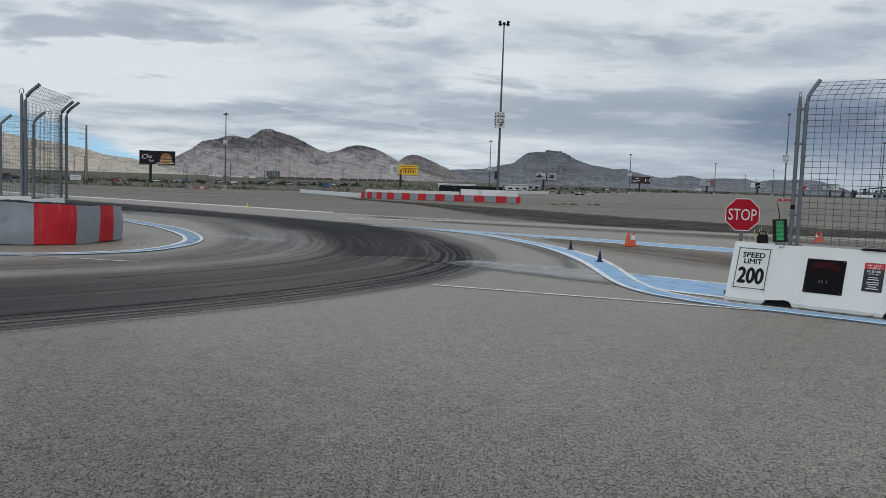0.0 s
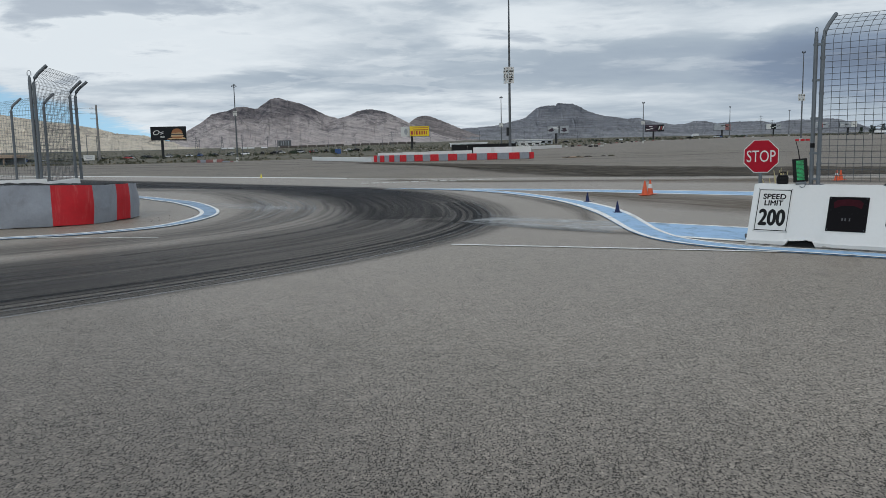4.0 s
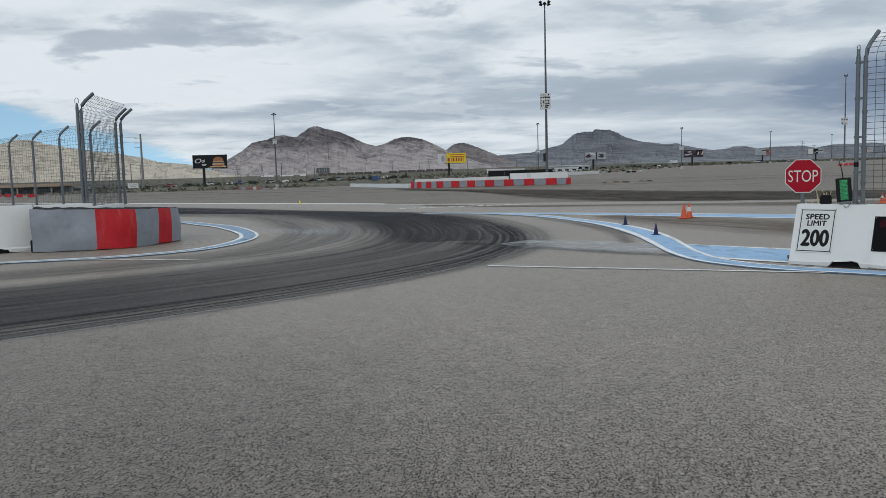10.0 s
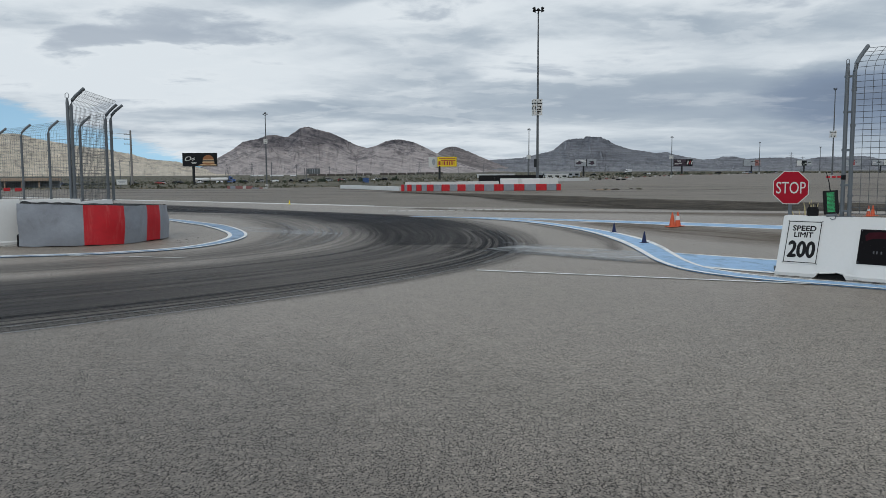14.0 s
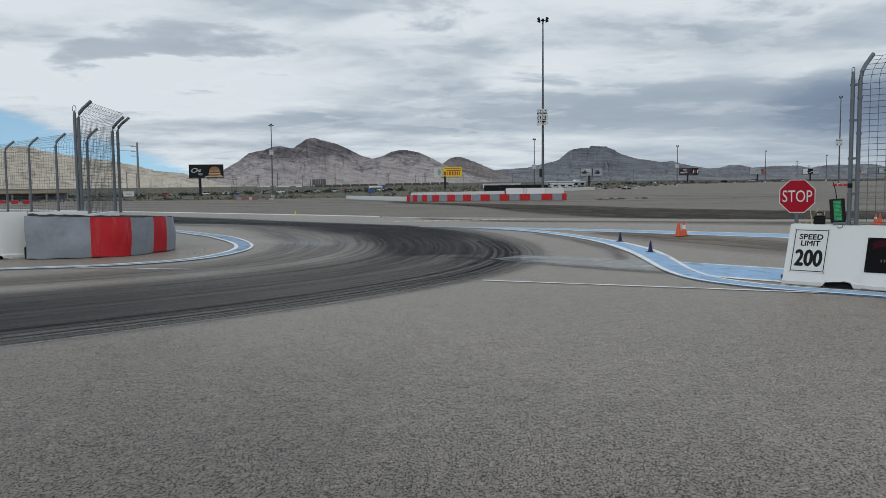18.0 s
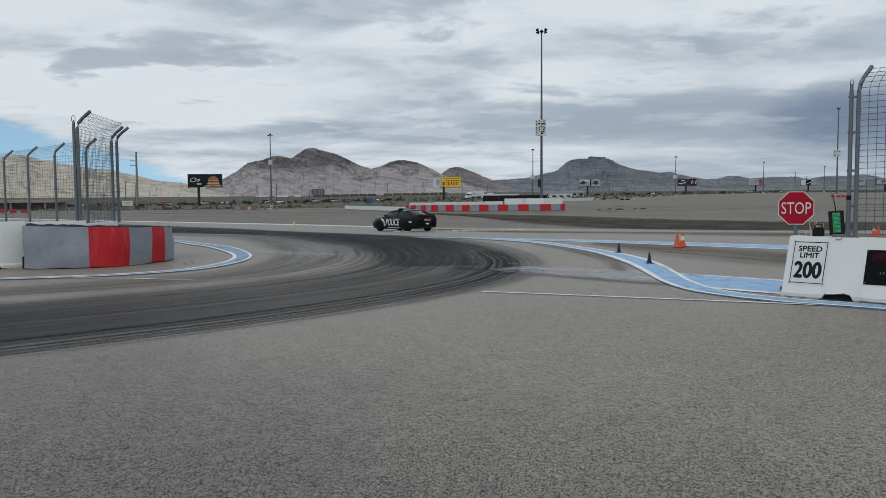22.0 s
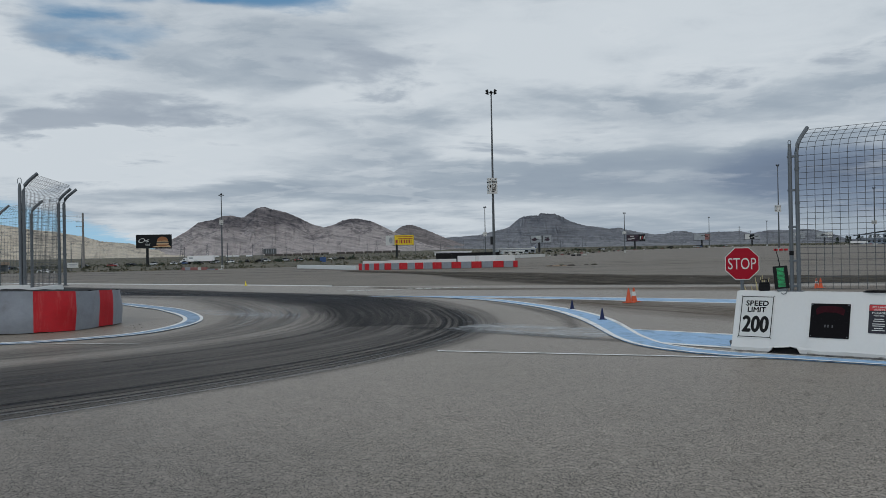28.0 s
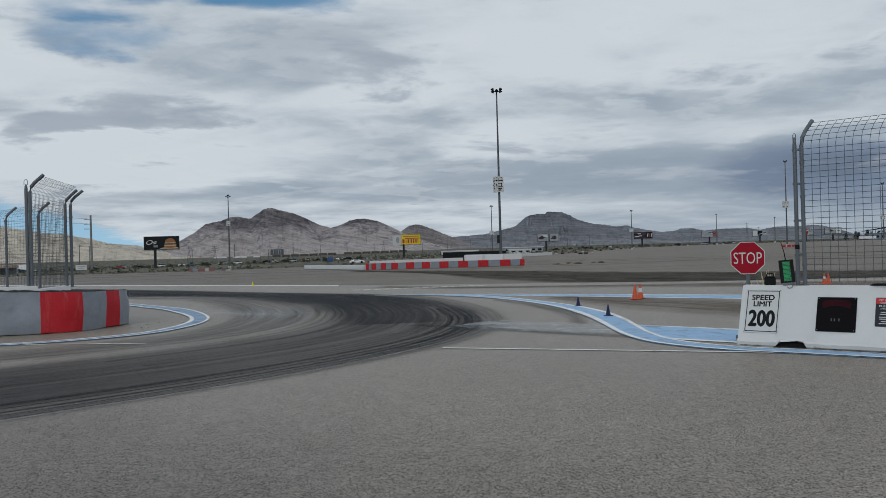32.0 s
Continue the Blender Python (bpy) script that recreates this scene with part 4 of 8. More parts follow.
lone("dust", ribbon([(-2.0, 60.0), (5.0, 50.5), (11.0, 43.5), (18.0, 37.0), (30.0, 28.0), (44.0, 18.0)], [3.0, 8.0, 10.0, 10.0, 9.0, 8.0], 0.0042, step=1.0, across=6), M_DUST, "brown dust blown over the asphalt beside the dirt", "dust", kind="structure")
for k in range(16):
    y0 = rnd.uniform(82, 150)
    lone("tyre_tracks", ribbon([(-70 + rnd.uniform(-20, 20), y0 + rnd.uniform(-6, 12)), (-25, y0 + rnd.uniform(-6, 6)), (20 + rnd.uniform(-10, 10), y0 + rnd.uniform(-4, 16)), (60, y0 + rnd.uniform(-15, 25)), (110, y0 + rnd.uniform(-30, 20))], rnd.uniform(0.8, 2.6), -0.008 + 0.0002 * k, step=4, across=2), M_TRACKS, "faint tyre tracks on the gravel lot", "tyre tracks", kind="structure")
lone("dark_band", ribbon([(3.2, 30.4), (4.0, 27.6), (4.45, 24.8), (4.5, 22.2), (4.2, 19.8)], [0.5, 0.8, 1.0, 0.9, 0.5], 0.009, across=4), M_SMUDGE, "soft dark band along the kerb's edge", "tyre marks", kind="structure")
lone("dark_band", ribbon([(0.1, 21.0), (2.1, 19.2), (3.6, 17.7), (4.75, 16.6)], [0.8, 1.1, 1.1, 0.8], 0.009, across=4), M_SMUDGE, "soft dark band along the kerb's edge", "tyre marks", kind="structure")

for pts in ([(-8.9, 26.4), (-8.4, 26.3), (-8.0, 26.15), (-7.6, 25.95)], [(-8.0, 22.82), (-7.75, 22.8), (-7.5, 22.7), (-7.2, 22.58)]):
    lone("dark_band", ribbon(pts, [0.05, 0.12, 0.10, 0.04], 0.005, step=0.1, across=2), M_SMUDGE, "dark line on the asphalt beside the tyre wall", "grit", kind="structure")

# painted kerbs: a low blue crown between two white lines


def kerb(name, label, points, width, edge_width, height=0.02, thin=(1.0, 1.0), paint=M_BLUE_LINE, shift=None):
    ob = thing(name, label, "painted kerb", kind="structure")
    shift = shift or [0.0] * len(width)
    part("blue_band", ribbon(points, width, 0.008, offset=shift, step=0.3, across=6, height=height), paint, ob, "pale blue painted band", smooth=True)
    for sgn, slim in ((-1, thin[0]), (1, thin[1])):
        half = [w / 2 - e * slim / 2 for w, e in zip(width, edge_width)]
        part("white_line", ribbon(points, [e * slim for e in edge_width], 0.012 + height * 0.75, offset=[c + sgn * h for c, h in zip(shift, half)], step=0.3, across=2), M_WHITE_LINE, ob, "worn white edge line")
    return ob


kerb("kerb_inner", "pale blue kerb with white edges round the hairpin's inside", [(-22, 12.2), (-16, 15.9), (-11.05, 18.45), (-9.9, 18.9), (-8.73, 19.25), (-7.6, 19.92), (-6.7, 20.95), (-6.32, 22.5), (-6.3, 24.2), (-6.7, 26.0), (-7.55, 28.1), (-8.8, 30.5), (-10.0, 32.1), (-12.0, 34.9), (-20, 45)],
     [0.5, 0.5, 0.46, 0.42, 0.36, 0.46, 0.52, 0.62, 0.78, 0.72, 0.65, 0.6, 0.55, 0.5, 0.5], [0.12] * 6 + [0.12, 0.125, 0.13, 0.125, 0.12, 0.12, 0.12, 0.12, 0.12], thin=(1.0, 0.75), paint=M_BLUE_WORN)
kerb("kerb_outer", "pale blue kerb with white edges swinging out to the barrier", [(-0.8, 37.2), (1.66, 34.7), (3.4, 31.8), (4.4, 28.8), (5.03, 25.9), (5.24, 23.2), (5.2, 21.1), (5.03, 19.1), (4.88, 17.4), (4.92, 15.95), (5.22, 15.08), (5.6, 14.5), (6.05, 14.02), (6.85, 13.42), (9.0, 11.5), (13, 7.9)],
     [0.4, 0.6, 0.75, 0.66, 0.62, 0.66, 0.8, 0.9, 0.84, 0.72, 0.62, 0.56, 0.52, 0.48, 0.45, 0.45], [0.06, 0.1, 0.13, 0.14, 0.14, 0.17, 0.2, 0.22, 0.18, 0.14, 0.12, 0.11, 0.1, 0.1, 0.1, 0.1], thin=(0.75, 0.95))
kerb("blend_band", "pale blue band with white edges across the pit exit", [(-1.5, 37.6), (1.6, 35.6), (6.2, 32.2), (11.7, 28.05), (19, 22.6), (34, 11.5)], [0.6, 1.4, 2.4, 3.1, 3.3, 3.3], [0.1, 0.2, 0.26, 0.3, 0.3, 0.3], height=0.0)
kerb("blend_band", "wide pale blue band with white edges beside the barrier", [(4.42 + 0.668 * k, 18.38 - 0.603 * k) for k in range(17)], [0.15, 1.9, 2.4] + [2.5] * 14, [0.04, 0.16, 0.22] + [0.26] * 14, height=0.0, shift=[-1.18, -0.30, -0.05] + [0.0] * 14, thin=(0.8, 0.8))
for pts, w, mat_, lab in (
    ([(0.62, 15.78), (2.9, 14.9), (5.35, 13.95), (6.2, 13.6)], 0.10, M_WHITE_LINE, "thin white line towards the kerb"),
    ([(-8.9, 18.98), (-7.6, 18.75), (-5.9, 18.35)], 0.10, M_FAINT_LINE, "faint thin white line off the kerb"),
    ([(-8, 65.6), (-4, 62.4), (2, 57.6)], 0.26, M_FAINT_LINE, "fading white edge line along the track"),
    ([(5.2, 56.4), (12, 53.8), (22, 47), (45, 36)], 0.25, M_FAINT_LINE, "faint white line by the dark soil"),
):
    lone("painted_line", ribbon(pts, w, 0.014, step=0.6, across=1), mat_, lab, "painted line", kind="structure")
for pts, w, h, lab in (
    ([(-110, 134), (-60, 101.6), (-35, 84.2), (-16.2, 71.6), (-8, 65.6), (-5.5, 63.6)], 0.30, 0.06, "low white kerb along the far side of the track"),
    ([(-5.5, 63.6), (-2.5, 61.3)], 0.20, 0.02, "low white kerb along the far side of the track"),
):
    lone("kerb_edge", ribbon(pts, w, 0.004, step=0.6, across=4, height=h), M_CONCRETE, lab, "kerb", kind="structure")
dash = Shape().box((0.46, 0.30, 0.035), (0, 0, 0.0175), bevel=0.008).mesh("kerb_block", M_CONCRETE)
rumble = thing("rumble_kerb", "row of short white kerb blocks across the far track", "kerb", kind="structure")
for k in range(14):
    f = k / 13
    x, y = -3.45 + 8.35 * f, 52.9 + 3.35 * f
    part("kerb_block", dash, None, rumble, m=on_ground(x, y, 22, 0.004))
# crumbs of rubber and broken stones beside the tyre wall
crumbs, r6 = Shape(), random.Random(61)
for k in range(84):
    a = r6.random()
    if k < 28:
        x, y, q = -8.3 + r6.gauss(0.75, 0.55), 22.6 + r6.gauss(0.6, 1.0), r6.uniform(0.008, 0.03)
    else:
        x, y, q = r6.uniform(5.2, 11), r6.uniform(17.5, 30), r6.uniform(0.006, 0.018)
        if abs(x - 5.2) < 0.5:
            continue
    if (x + 9.3) ** 2 + (y - 23.5) ** 2 < 2.0:
        continue
    crumbs.add([(x + q * r6.uniform(0.5, 1) * math.cos(t_), y + q * r6.uniform(0.5, 1) * math.sin(t_), 0.002) for t_ in (0, 1.6, 3.1, 4.7)] + [(x, y, q * 0.8)], [(0, 1, 4), (1, 2, 4), (2, 3, 4), (3, 0, 4)])
lone("rubber_crumbs", crumbs, M_BLACK_TARP, "scattered dark rubber crumbs and stones on the asphalt", "rubber crumbs", kind="stuff")

# ---------------------------------------------------------------- concrete barriers
BARRIER = [(0.0, 0.0), (0.0, 0.09), (0.045, 0.13), (0.40, 1.07), (0.42, 1.10), (0.60, 1.10), (0.62, 1.07), (0.975, 0.13), (1.02, 0.09), (1.02, 0.0)]
SLIM = [(0.0, 0.0), (0.0, 0.09), (0.045, 0.13), (0.185, 1.07), (0.205, 1.10), (0.395, 1.10), (0.415, 1.07), (0.555, 0.13), (0.60, 0.09), (0.60, 0.0)]


def barrier_unit(m, length=3.9, label="white-painted concrete barrier with chipped lower edge", slots=(0.97, 2.92), high=1.10, group="concrete barriers", profile=SLIM):
    """A sloped concrete barrier from 0 to length along x; its front foot lies on y = 0. Lifting slots are cut through its foot."""
    ob = thing("concrete_barrier", label, "concrete barrier", m, group)
    k = high / 1.10
    xs = sorted({0.0, 0.02, length - 0.02, length} | {s + d for s in slots for d in (-0.27, -0.2, -0.08, 0.08, 0.2, 0.27)} | {i * 0.13 for i in range(1, int(length / 0.13))})
    rings = []
    r = random.Random(int(length * 100) + len(slots))
    for x in xs:
        rise = 0.0
        for s in slots:
            d = abs(x - s)
            rise = max(rise, 0.0 if d > 0.26 else (0.115 if d < 0.1 else 0.10 if d < 0.21 else 0.0))
        inset = 0.02 if x in (0.0, length) else 0.0
        ring = []
        for i, (y, z) in enumerate(profile):
            z2, y2 = z * k, y
            if z < 0.05:
                z2 = rise + max(0.0, r.uniform(-0.02, 0.034))
            elif z < 0.1 and rise:
                z2, y2 = max(z2, rise + 0.01), y + (0.02 if y < 0.25 else -0.02)
            if 0.05 < z < 0.2:
                y2 += r.uniform(-0.006, 0.006)
                z2 += r.uniform(-0.008, 0.008)
            mid = profile[-1][0] / 2
            y2 = mid + (y2 - mid) * (1 - inset)
            ring.append(Vector((x, y2, z2 - inset * (0.5 if z > 1 else 0))))
        rings.append(ring)
    part("body", Shape().rings(rings), M_CONCRETE, ob, smooth=30)
    # a black block in each slot stands in for the shade there
    for s in slots:
        part("slot_shade", Shape().box((0.5, profile[-1][0] - 0.16, 0.10), (s, profile[-1][0] / 2, 0.052), bevel=0.01), M_BLACK_TARP, ob, "black block put in for the shade inside the lifting slot")
    foot = []
    for x in [0.0] + [i * 0.15 for i in range(1, int(length / 0.15))] + [length]:
        if any(abs(x - s) < 0.3 for s in slots):
            if len(foot) > 1:
                part("worn_foot", Shape().rings(foot, caps=True), M_CHIP, ob, "chipped bare concrete along the foot")
                foot = []
            continue
        if foot and r.random() < 0.22:
            if len(foot) > 1:
                part("worn_foot", Shape().rings(foot, caps=True), M_CHIP, ob, "chipped bare concrete along the foot")
            foot = []
            continue
        w = r.uniform(0.0, 0.010)
        h0 = 0.015 + r.uniform(0, 0.06) ** 1.0 * 0.7
        foot.append([Vector((x, -0.010 - w, 0.0)), Vector((x, -0.008 - w, h0)), Vector((x, 0.01, h0 + 0.012)), Vector((x, 0.02, 0.0))])
    if len(foot) > 1:
        part("worn_foot", Shape().rings(foot), M_CHIP, ob, "chipped bare concrete along the foot")
    return ob


def frame_at(x, y, ux, uy, z=0.0):
    """A pose whose x axis runs along (ux, uy)."""
    return pose(x, y, z, 0, 0, math.degrees(math.atan2(uy, ux)))


PIT = frame_at(6.05, 14.78, 0.742, -0.670, 0.0)
barrier_unit(PIT, 3.9, "white concrete pit barrier with signs fixed to its face", profile=BARRIER)
barrier_unit(PIT @ pose(3.94, 0, 0), 3.9, profile=BARRIER)
barrier_unit(PIT @ pose(7.88, 0, 0), 3.9, profile=BARRIER)

SLOPE = math.degrees(math.atan2(0.355, 0.94))
# dark ragged strip painted for the shaded, chipped gap under the barrier
lone("dark_band", ribbon([(PIT @ Vector((a, -0.13, 0)))[:2] for a in (0.10, 1.5, 3.0, 4.5, 6.5, 9.0)], [0.20, 0.36, 0.28, 0.40, 0.30, 0.36], 0.036, step=0.25, across=2), M_EDGE_MARK, "dark strip painted for the shaded gap under a barrier's foot", "grit", kind="structure")


def on_face(s, z, off=0.006):
    """A pose on the sloped face of the pit barrier: x along it, z up it, -y out of it."""
    return PIT @ pose(s, 0.045 + (z - 0.13) * 0.355 / 0.94, z, -SLOPE, 0, 0) @ pose(0, -off, 0)


def plate(w, h, d=0.004, bevel=0.0015, corner=0.0):
    if not corner:
        return Shape().box((w, d, h), bevel=bevel)
    out = []
    for sx, sz, a0 in ((1, 1, 0), (-1, 1, 90), (-1, -1, 180), (1, -1, 270)):
        out += [(sx * (w / 2 - corner) + corner * math.cos(radians(a0 + a)), sz * (h / 2 - corner) + corner * math.sin(radians(a0 + a))) for a in (0, 22.5, 45, 67.5, 90)]
    return Shape().prism(out, d)


def rim(w, h, line, d=0.002):
    sh = Shape()
    for sx in (-1, 1):
        sh.box((line, d, h), (sx * (w - line) / 2, 0, 0))
        sh.box((w - 2 * line, d, line), (0, 0, sx * (h - line) / 2))
    return sh


def bars(rows, height, material, parent, y=-0.0045):
    """Lines of writing too small to read, as plain bars: (centre x, z, width)."""
    for x, z, w in rows:
        part("text_bar", Shape().box((w, 0.0012, height), (x, y, z)), material, parent)


speed_sign = thing("speed_limit_sign", "white speed limit sign with black border and numerals", "road sign", on_face(0.404, 0.631))
part("panel", plate(0.625, 0.83, corner=0.02), M_SIGN_WHITE, speed_sign)
part("border", rim(0.578, 0.783, 0.014), M_INK, speed_sign, "thin black border line", m=pose(0, -0.003, 0))
part("lettering", lettering("SPEED", 0.098, M_INK, heavy=0.004, wide=0.405), None, speed_sign, "black words", m=pose(0, -0.0035, 0.259))
part("lettering", lettering("LIMIT", 0.094, M_INK, heavy=0.004, wide=0.325), None, speed_sign, "black words", m=pose(0, -0.0035, 0.136))
part("lettering", lettering("200", 0.295, M_INK, heavy=0.014, wide=0.455), None, speed_sign, "large bold black numerals", m=pose(0, -0.0035, -0.14))
for sx, sz in product((-1, 1), repeat=2):
    part("bolt", Shape().tube([(sx * 0.297, -0.002, sz * 0.40), (sx * 0.297, -0.008, sz * 0.40)], 0.009, 8), M_GALV, speed_sign)

screen = thing("display_panel", "black glossy display panel bolted to a white barrier", "display", on_face(1.673, 0.603))
part("panel", plate(0.645, 0.625, 0.02, 0.004), M_SCREEN, screen)
# reddish reflection on the glass, painted as a fixed arc
arc = [(-0.22, 0.10), (-0.24, 0.2), (-0.18, 0.255), (0, 0.27), (0.18, 0.255), (0.24, 0.2), (0.22, 0.10), (0.1, 0.15), (-0.1, 0.15)]
part("reflection_arc", Shape().prism(arc, 0.001), M_MAROON, screen, "dark red reflection painted as an arc", m=pose(0, -0.0112, 0))
for x in (-0.07, -0.02, 0.05):
    part("digit_bar", Shape().box((0.022, 0.0012, 0.05), (x, -0.0112, -0.10)), M_FAINT, screen)
for sx, sz in product((-1, 1), repeat=2):
    part("bolt", Shape().tube([(sx * 0.295, -0.008, sz * 0.285), (sx * 0.295, -0.016, sz * 0.285)], 0.009, 8), M_GALV, screen)

pit_sign = thing("pit_lane_sign", "navy and red pit lane safety notice with white words", "notice", on_face(2.443, 0.663))
part("panel", plate(0.315, 0.51, corner=0.015), M_SIGN_NAVY, pit_sign)
part("header", plate(0.310, 0.105, 0.003), M_SIGN_RED, pit_sign, "red header strip", m=pose(0, -0.003, 0.196))
for words, z, h, sq in (("PIT LANE", 0.207, 0.030, 1.35), ("GUESTS", 0.163, 0.030, 1.35), ("PLEASE", 0.105, 0.038, 1.45), ("for your safety:", 0.055, 0.034, 1.0)):
    part("lettering", lettering(words, h, M_SIGN_WHITE, 0.0008, bold=0.015, squeeze=sq * (0.72 if words.startswith("for") else 0.9)), None, pit_sign, "white words", m=pose(0, -0.0055, z))
for words, z, w in (("stay under", -0.005, 0.8), ("the canopies", -0.04, 0.8), ("do not approach", -0.09, 0.72), ("the racetrack", -0.125, 0.78), ("watch out", -0.168, 0.8), ("for moving cars", -0.203, 0.72)):
    bars([(0, z, 0.022 * len(words) * 0.82 * w)], 0.013, M_SIGN_WHITE, pit_sign, -0.0035)

ring_sign = thing("prohibition_sign", "small white prohibition sign with a red ring", "road sign", on_face(3.006, 0.739))
part("panel", plate(0.31, 0.31, corner=0.015), M_SIGN_WHITE, ring_sign)
part("border", rim(0.30, 0.30, 0.008), M_SIGN_RED, ring_sign, m=pose(0, -0.003, 0))
ring = [[Vector((rr * math.cos(a), yy, rr * math.sin(a))) for rr, yy in ((0.10, -0.003), (0.125, -0.003), (0.125, -0.006), (0.10, -0.006))] for a in [2 * math.pi * i / 28 for i in range(29)]]
part("ring", Shape().rings(ring, caps=False), M_SIGN_RED, ring_sign)
part("slash", Shape().box((0.21, 0.003, 0.024), (0, -0.0045, 0), pose(0, 0, 0, 0, 45, 0)), M_SIGN_RED, ring_sign)

# ---------------------------------------------------------------- debris fences


def fence_panel(ob, a, b, low, high, arm, dv=0.135, dh=0.105, r=0.005):
    """Welded wire between two posts: a and b on the ground plan, arm the lean of its top."""
    a, b = Vector((*a, 0)), Vector((*b, 0))
    run = (b - a).length
    d = (b - a) / run
    arm = Vector((*arm, 0))
    prof = [(0.0, low), (0.0, high - 0.1), (0.05, high + 0.05), (0.16, high + 0.18), (0.36, high + 0.34)]
    sh = Shape()
    nv, nh = int(run / dv), int((high - low) / dh)
    for i in range(nv + 1):
        p = a + d * (i * run / nv)
        sh.tube([p + arm * o + Vector((0, 0, z)) for o, z in prof], r, 3, caps=False)
    levels = [(0.0, low + k * dh) for k in range(nh)] + [(0.02, high - 0.02), (0.07, high + 0.08), (0.16, high + 0.18), (0.26, high + 0.26), (0.36, high + 0.34)]
    for o, z in levels:
        sh.tube([a + arm * o + Vector((0, 0, z)), b + arm * o + Vector((0, 0, z))], r, 3, caps=False)
    tagged(part("wire_panel", sh, M_WIRE, ob, "welded wire mesh"), kind="stuff")


def arm_post(ob, p, low, high, arm, r=0.047, lug=True):
    p, arm = Vector((*p, 0)), Vector((*arm, 0))
    prof = [(0.0, low), (0.0, high - 0.12), (0.04, high + 0.03), (0.14, high + 0.15), (0.38, high + 0.36)]
    post = part("post", Shape().tube([p + arm * o + Vector((0, 0, z)) for o, z in prof], r, 10), M_GALV, ob, "galvanised post with a bent arm", smooth=50)
    part("foot_plate", Shape().box((0.17, 0.17, 0.012), (p.x, p.y, low + 0.006), bevel=0.003), M_GALV, post)
    if lug:
        z = low + 0.35
        while z < high - 0.1:
            part("clamp", Shape().tube([p + Vector((0, 0, z)), p + Vector((0, 0, z + 0.05))], r * 1.28, 8), M_GALV, post)
            z += 0.62


def straight_post(ob, p, low, high, r=0.05):
    p = Vector((*p, 0))
    post = part("post", Shape().tube([p + Vector((0, 0, z)) for z in (low, high - 0.16, high - 0.05, high)], [r, r, r * 0.75, r * 0.35], 10), M_GALV, ob, "straight galvanised post with a pointed cap", smooth=50)
    part("foot_plate", Shape().box((0.18, 0.18, 0.012), (p.x, p.y, low + 0.006), bevel=0.003), M_GALV, post)


pit_fence = thing("debris_fence", "galvanised debris fence standing on a white barrier", "fence", PIT @ pose(-0.07, 0.20, 0))
straight_post(pit_fence, (1.045, 0.30), 1.10, 3.80, 0.036)
posts = [1.165, 4.22, 7.27, 10.32]
for x in posts:
    arm_post(pit_fence, (x, 0.30), 1.10, 3.76, (0.25, 0.97), 0.036)
for a, b in zip(posts, posts[1:]):
    fence_panel(pit_fence, (a + 0.03, 0.30), (b, 0.30), 1.16, 3.74, (0.25, 0.97))
for z in (1.20, 1.66, 2.28, 2.95, 3.57):
    part("tie_bar", Shape().box((0.20, 0.05, 0.04), (1.10, 0.30, z), bevel=0.006), M_GALV, pit_fence)
part("tape", Shape().tube([(1.045, 0.30, 1.76), (1.045, 0.30, 1.84)], 0.041, 10), M_BLACK, pit_fence, "black tape round the post")

part("cap_loop", Shape().tube([(1.022, 0.30, 3.74), (1.022, 0.30, 3.85), (1.032, 0.30, 3.87), (1.058, 0.30, 3.87), (1.068, 0.30, 3.85), (1.068, 0.30, 3.74)], 0.007, 6), M_GALV, pit_fence)

# ---------------------------------------------------------------- things on and behind the pit barrier
coil = thing("cable_coil", "coil of black cable lying on top of the barrier", "cable coil", PIT @ pose(2.42, 0.51, 1.10))
for k, (rx_, ry_) in enumerate(((0.26, 0.15), (0.23, 0.16))):
    part("cable_loop", Shape().tube([(rx_ * math.cos(2 * math.pi * i / 24), ry_ * math.sin(2 * math.pi * i / 24), 0.009 + 0.016 * k) for i in range(25)], 0.009, 6, caps=False), M_BLACK, coil, smooth=60)
stop = thing("stop_sign", "red octagonal stop sign on a short grey post", "stop sign", PIT @ pose(-0.145, 1.12, 0, 0, 0, 22))
R = 0.318
oct_ = [(R / math.cos(math.pi / 8) * math.cos(math.pi / 8 + k * math.pi / 4), R / math.cos(math.pi / 8) * math.sin(math.pi / 8 + k * math.pi / 4)) for k in range(8)]
part("panel", Shape().prism(oct_, 0.004), M_SIGN_WHITE, stop, "white-edged octagonal plate", m=pose(0, -0.045, 1.60))
part("face", Shape().prism([(x * 0.955, z * 0.955) for x, z in oct_], 0.002), M_STOP, stop, "red octagon face", m=pose(0, -0.0482, 1.60))
part("lettering", lettering("STOP", 0.226, M_SIGN_WHITE, squeeze=0.69), None, stop, "white word", m=pose(0, -0.0505, 1.60))
part("post", Shape().tube([(0.0, 0, 0), (0.0, 0, 1.8)], 0.036, 10), M_GALV, stop, smooth=50)
part("base", Shape().box((0.5, 0.5, 0.05), (0, 0, 0.025), bevel=0.01), M_BLACK, stop)

straw = thing("straw_tuft", "dry pale straw stems sticking up behind the barrier", "straw", PIT @ pose(0.20, 1.16, 0))
rs = random.Random(9)
for k in range(13):
    a, lean, up = rs.uniform(0, 6.28), rs.uniform(0.08, 0.42), rs.uniform(1.14, 1.40)
    part("stem", Shape().tube([(0, 0, 0.0), (lean * 0.35 * math.cos(a), lean * 0.2 * math.sin(a), up * 0.6), (lean * math.cos(a), lean * 0.5 * math.sin(a), up)], [0.015, 0.013, 0.006], 5), M_STRAW, straw)

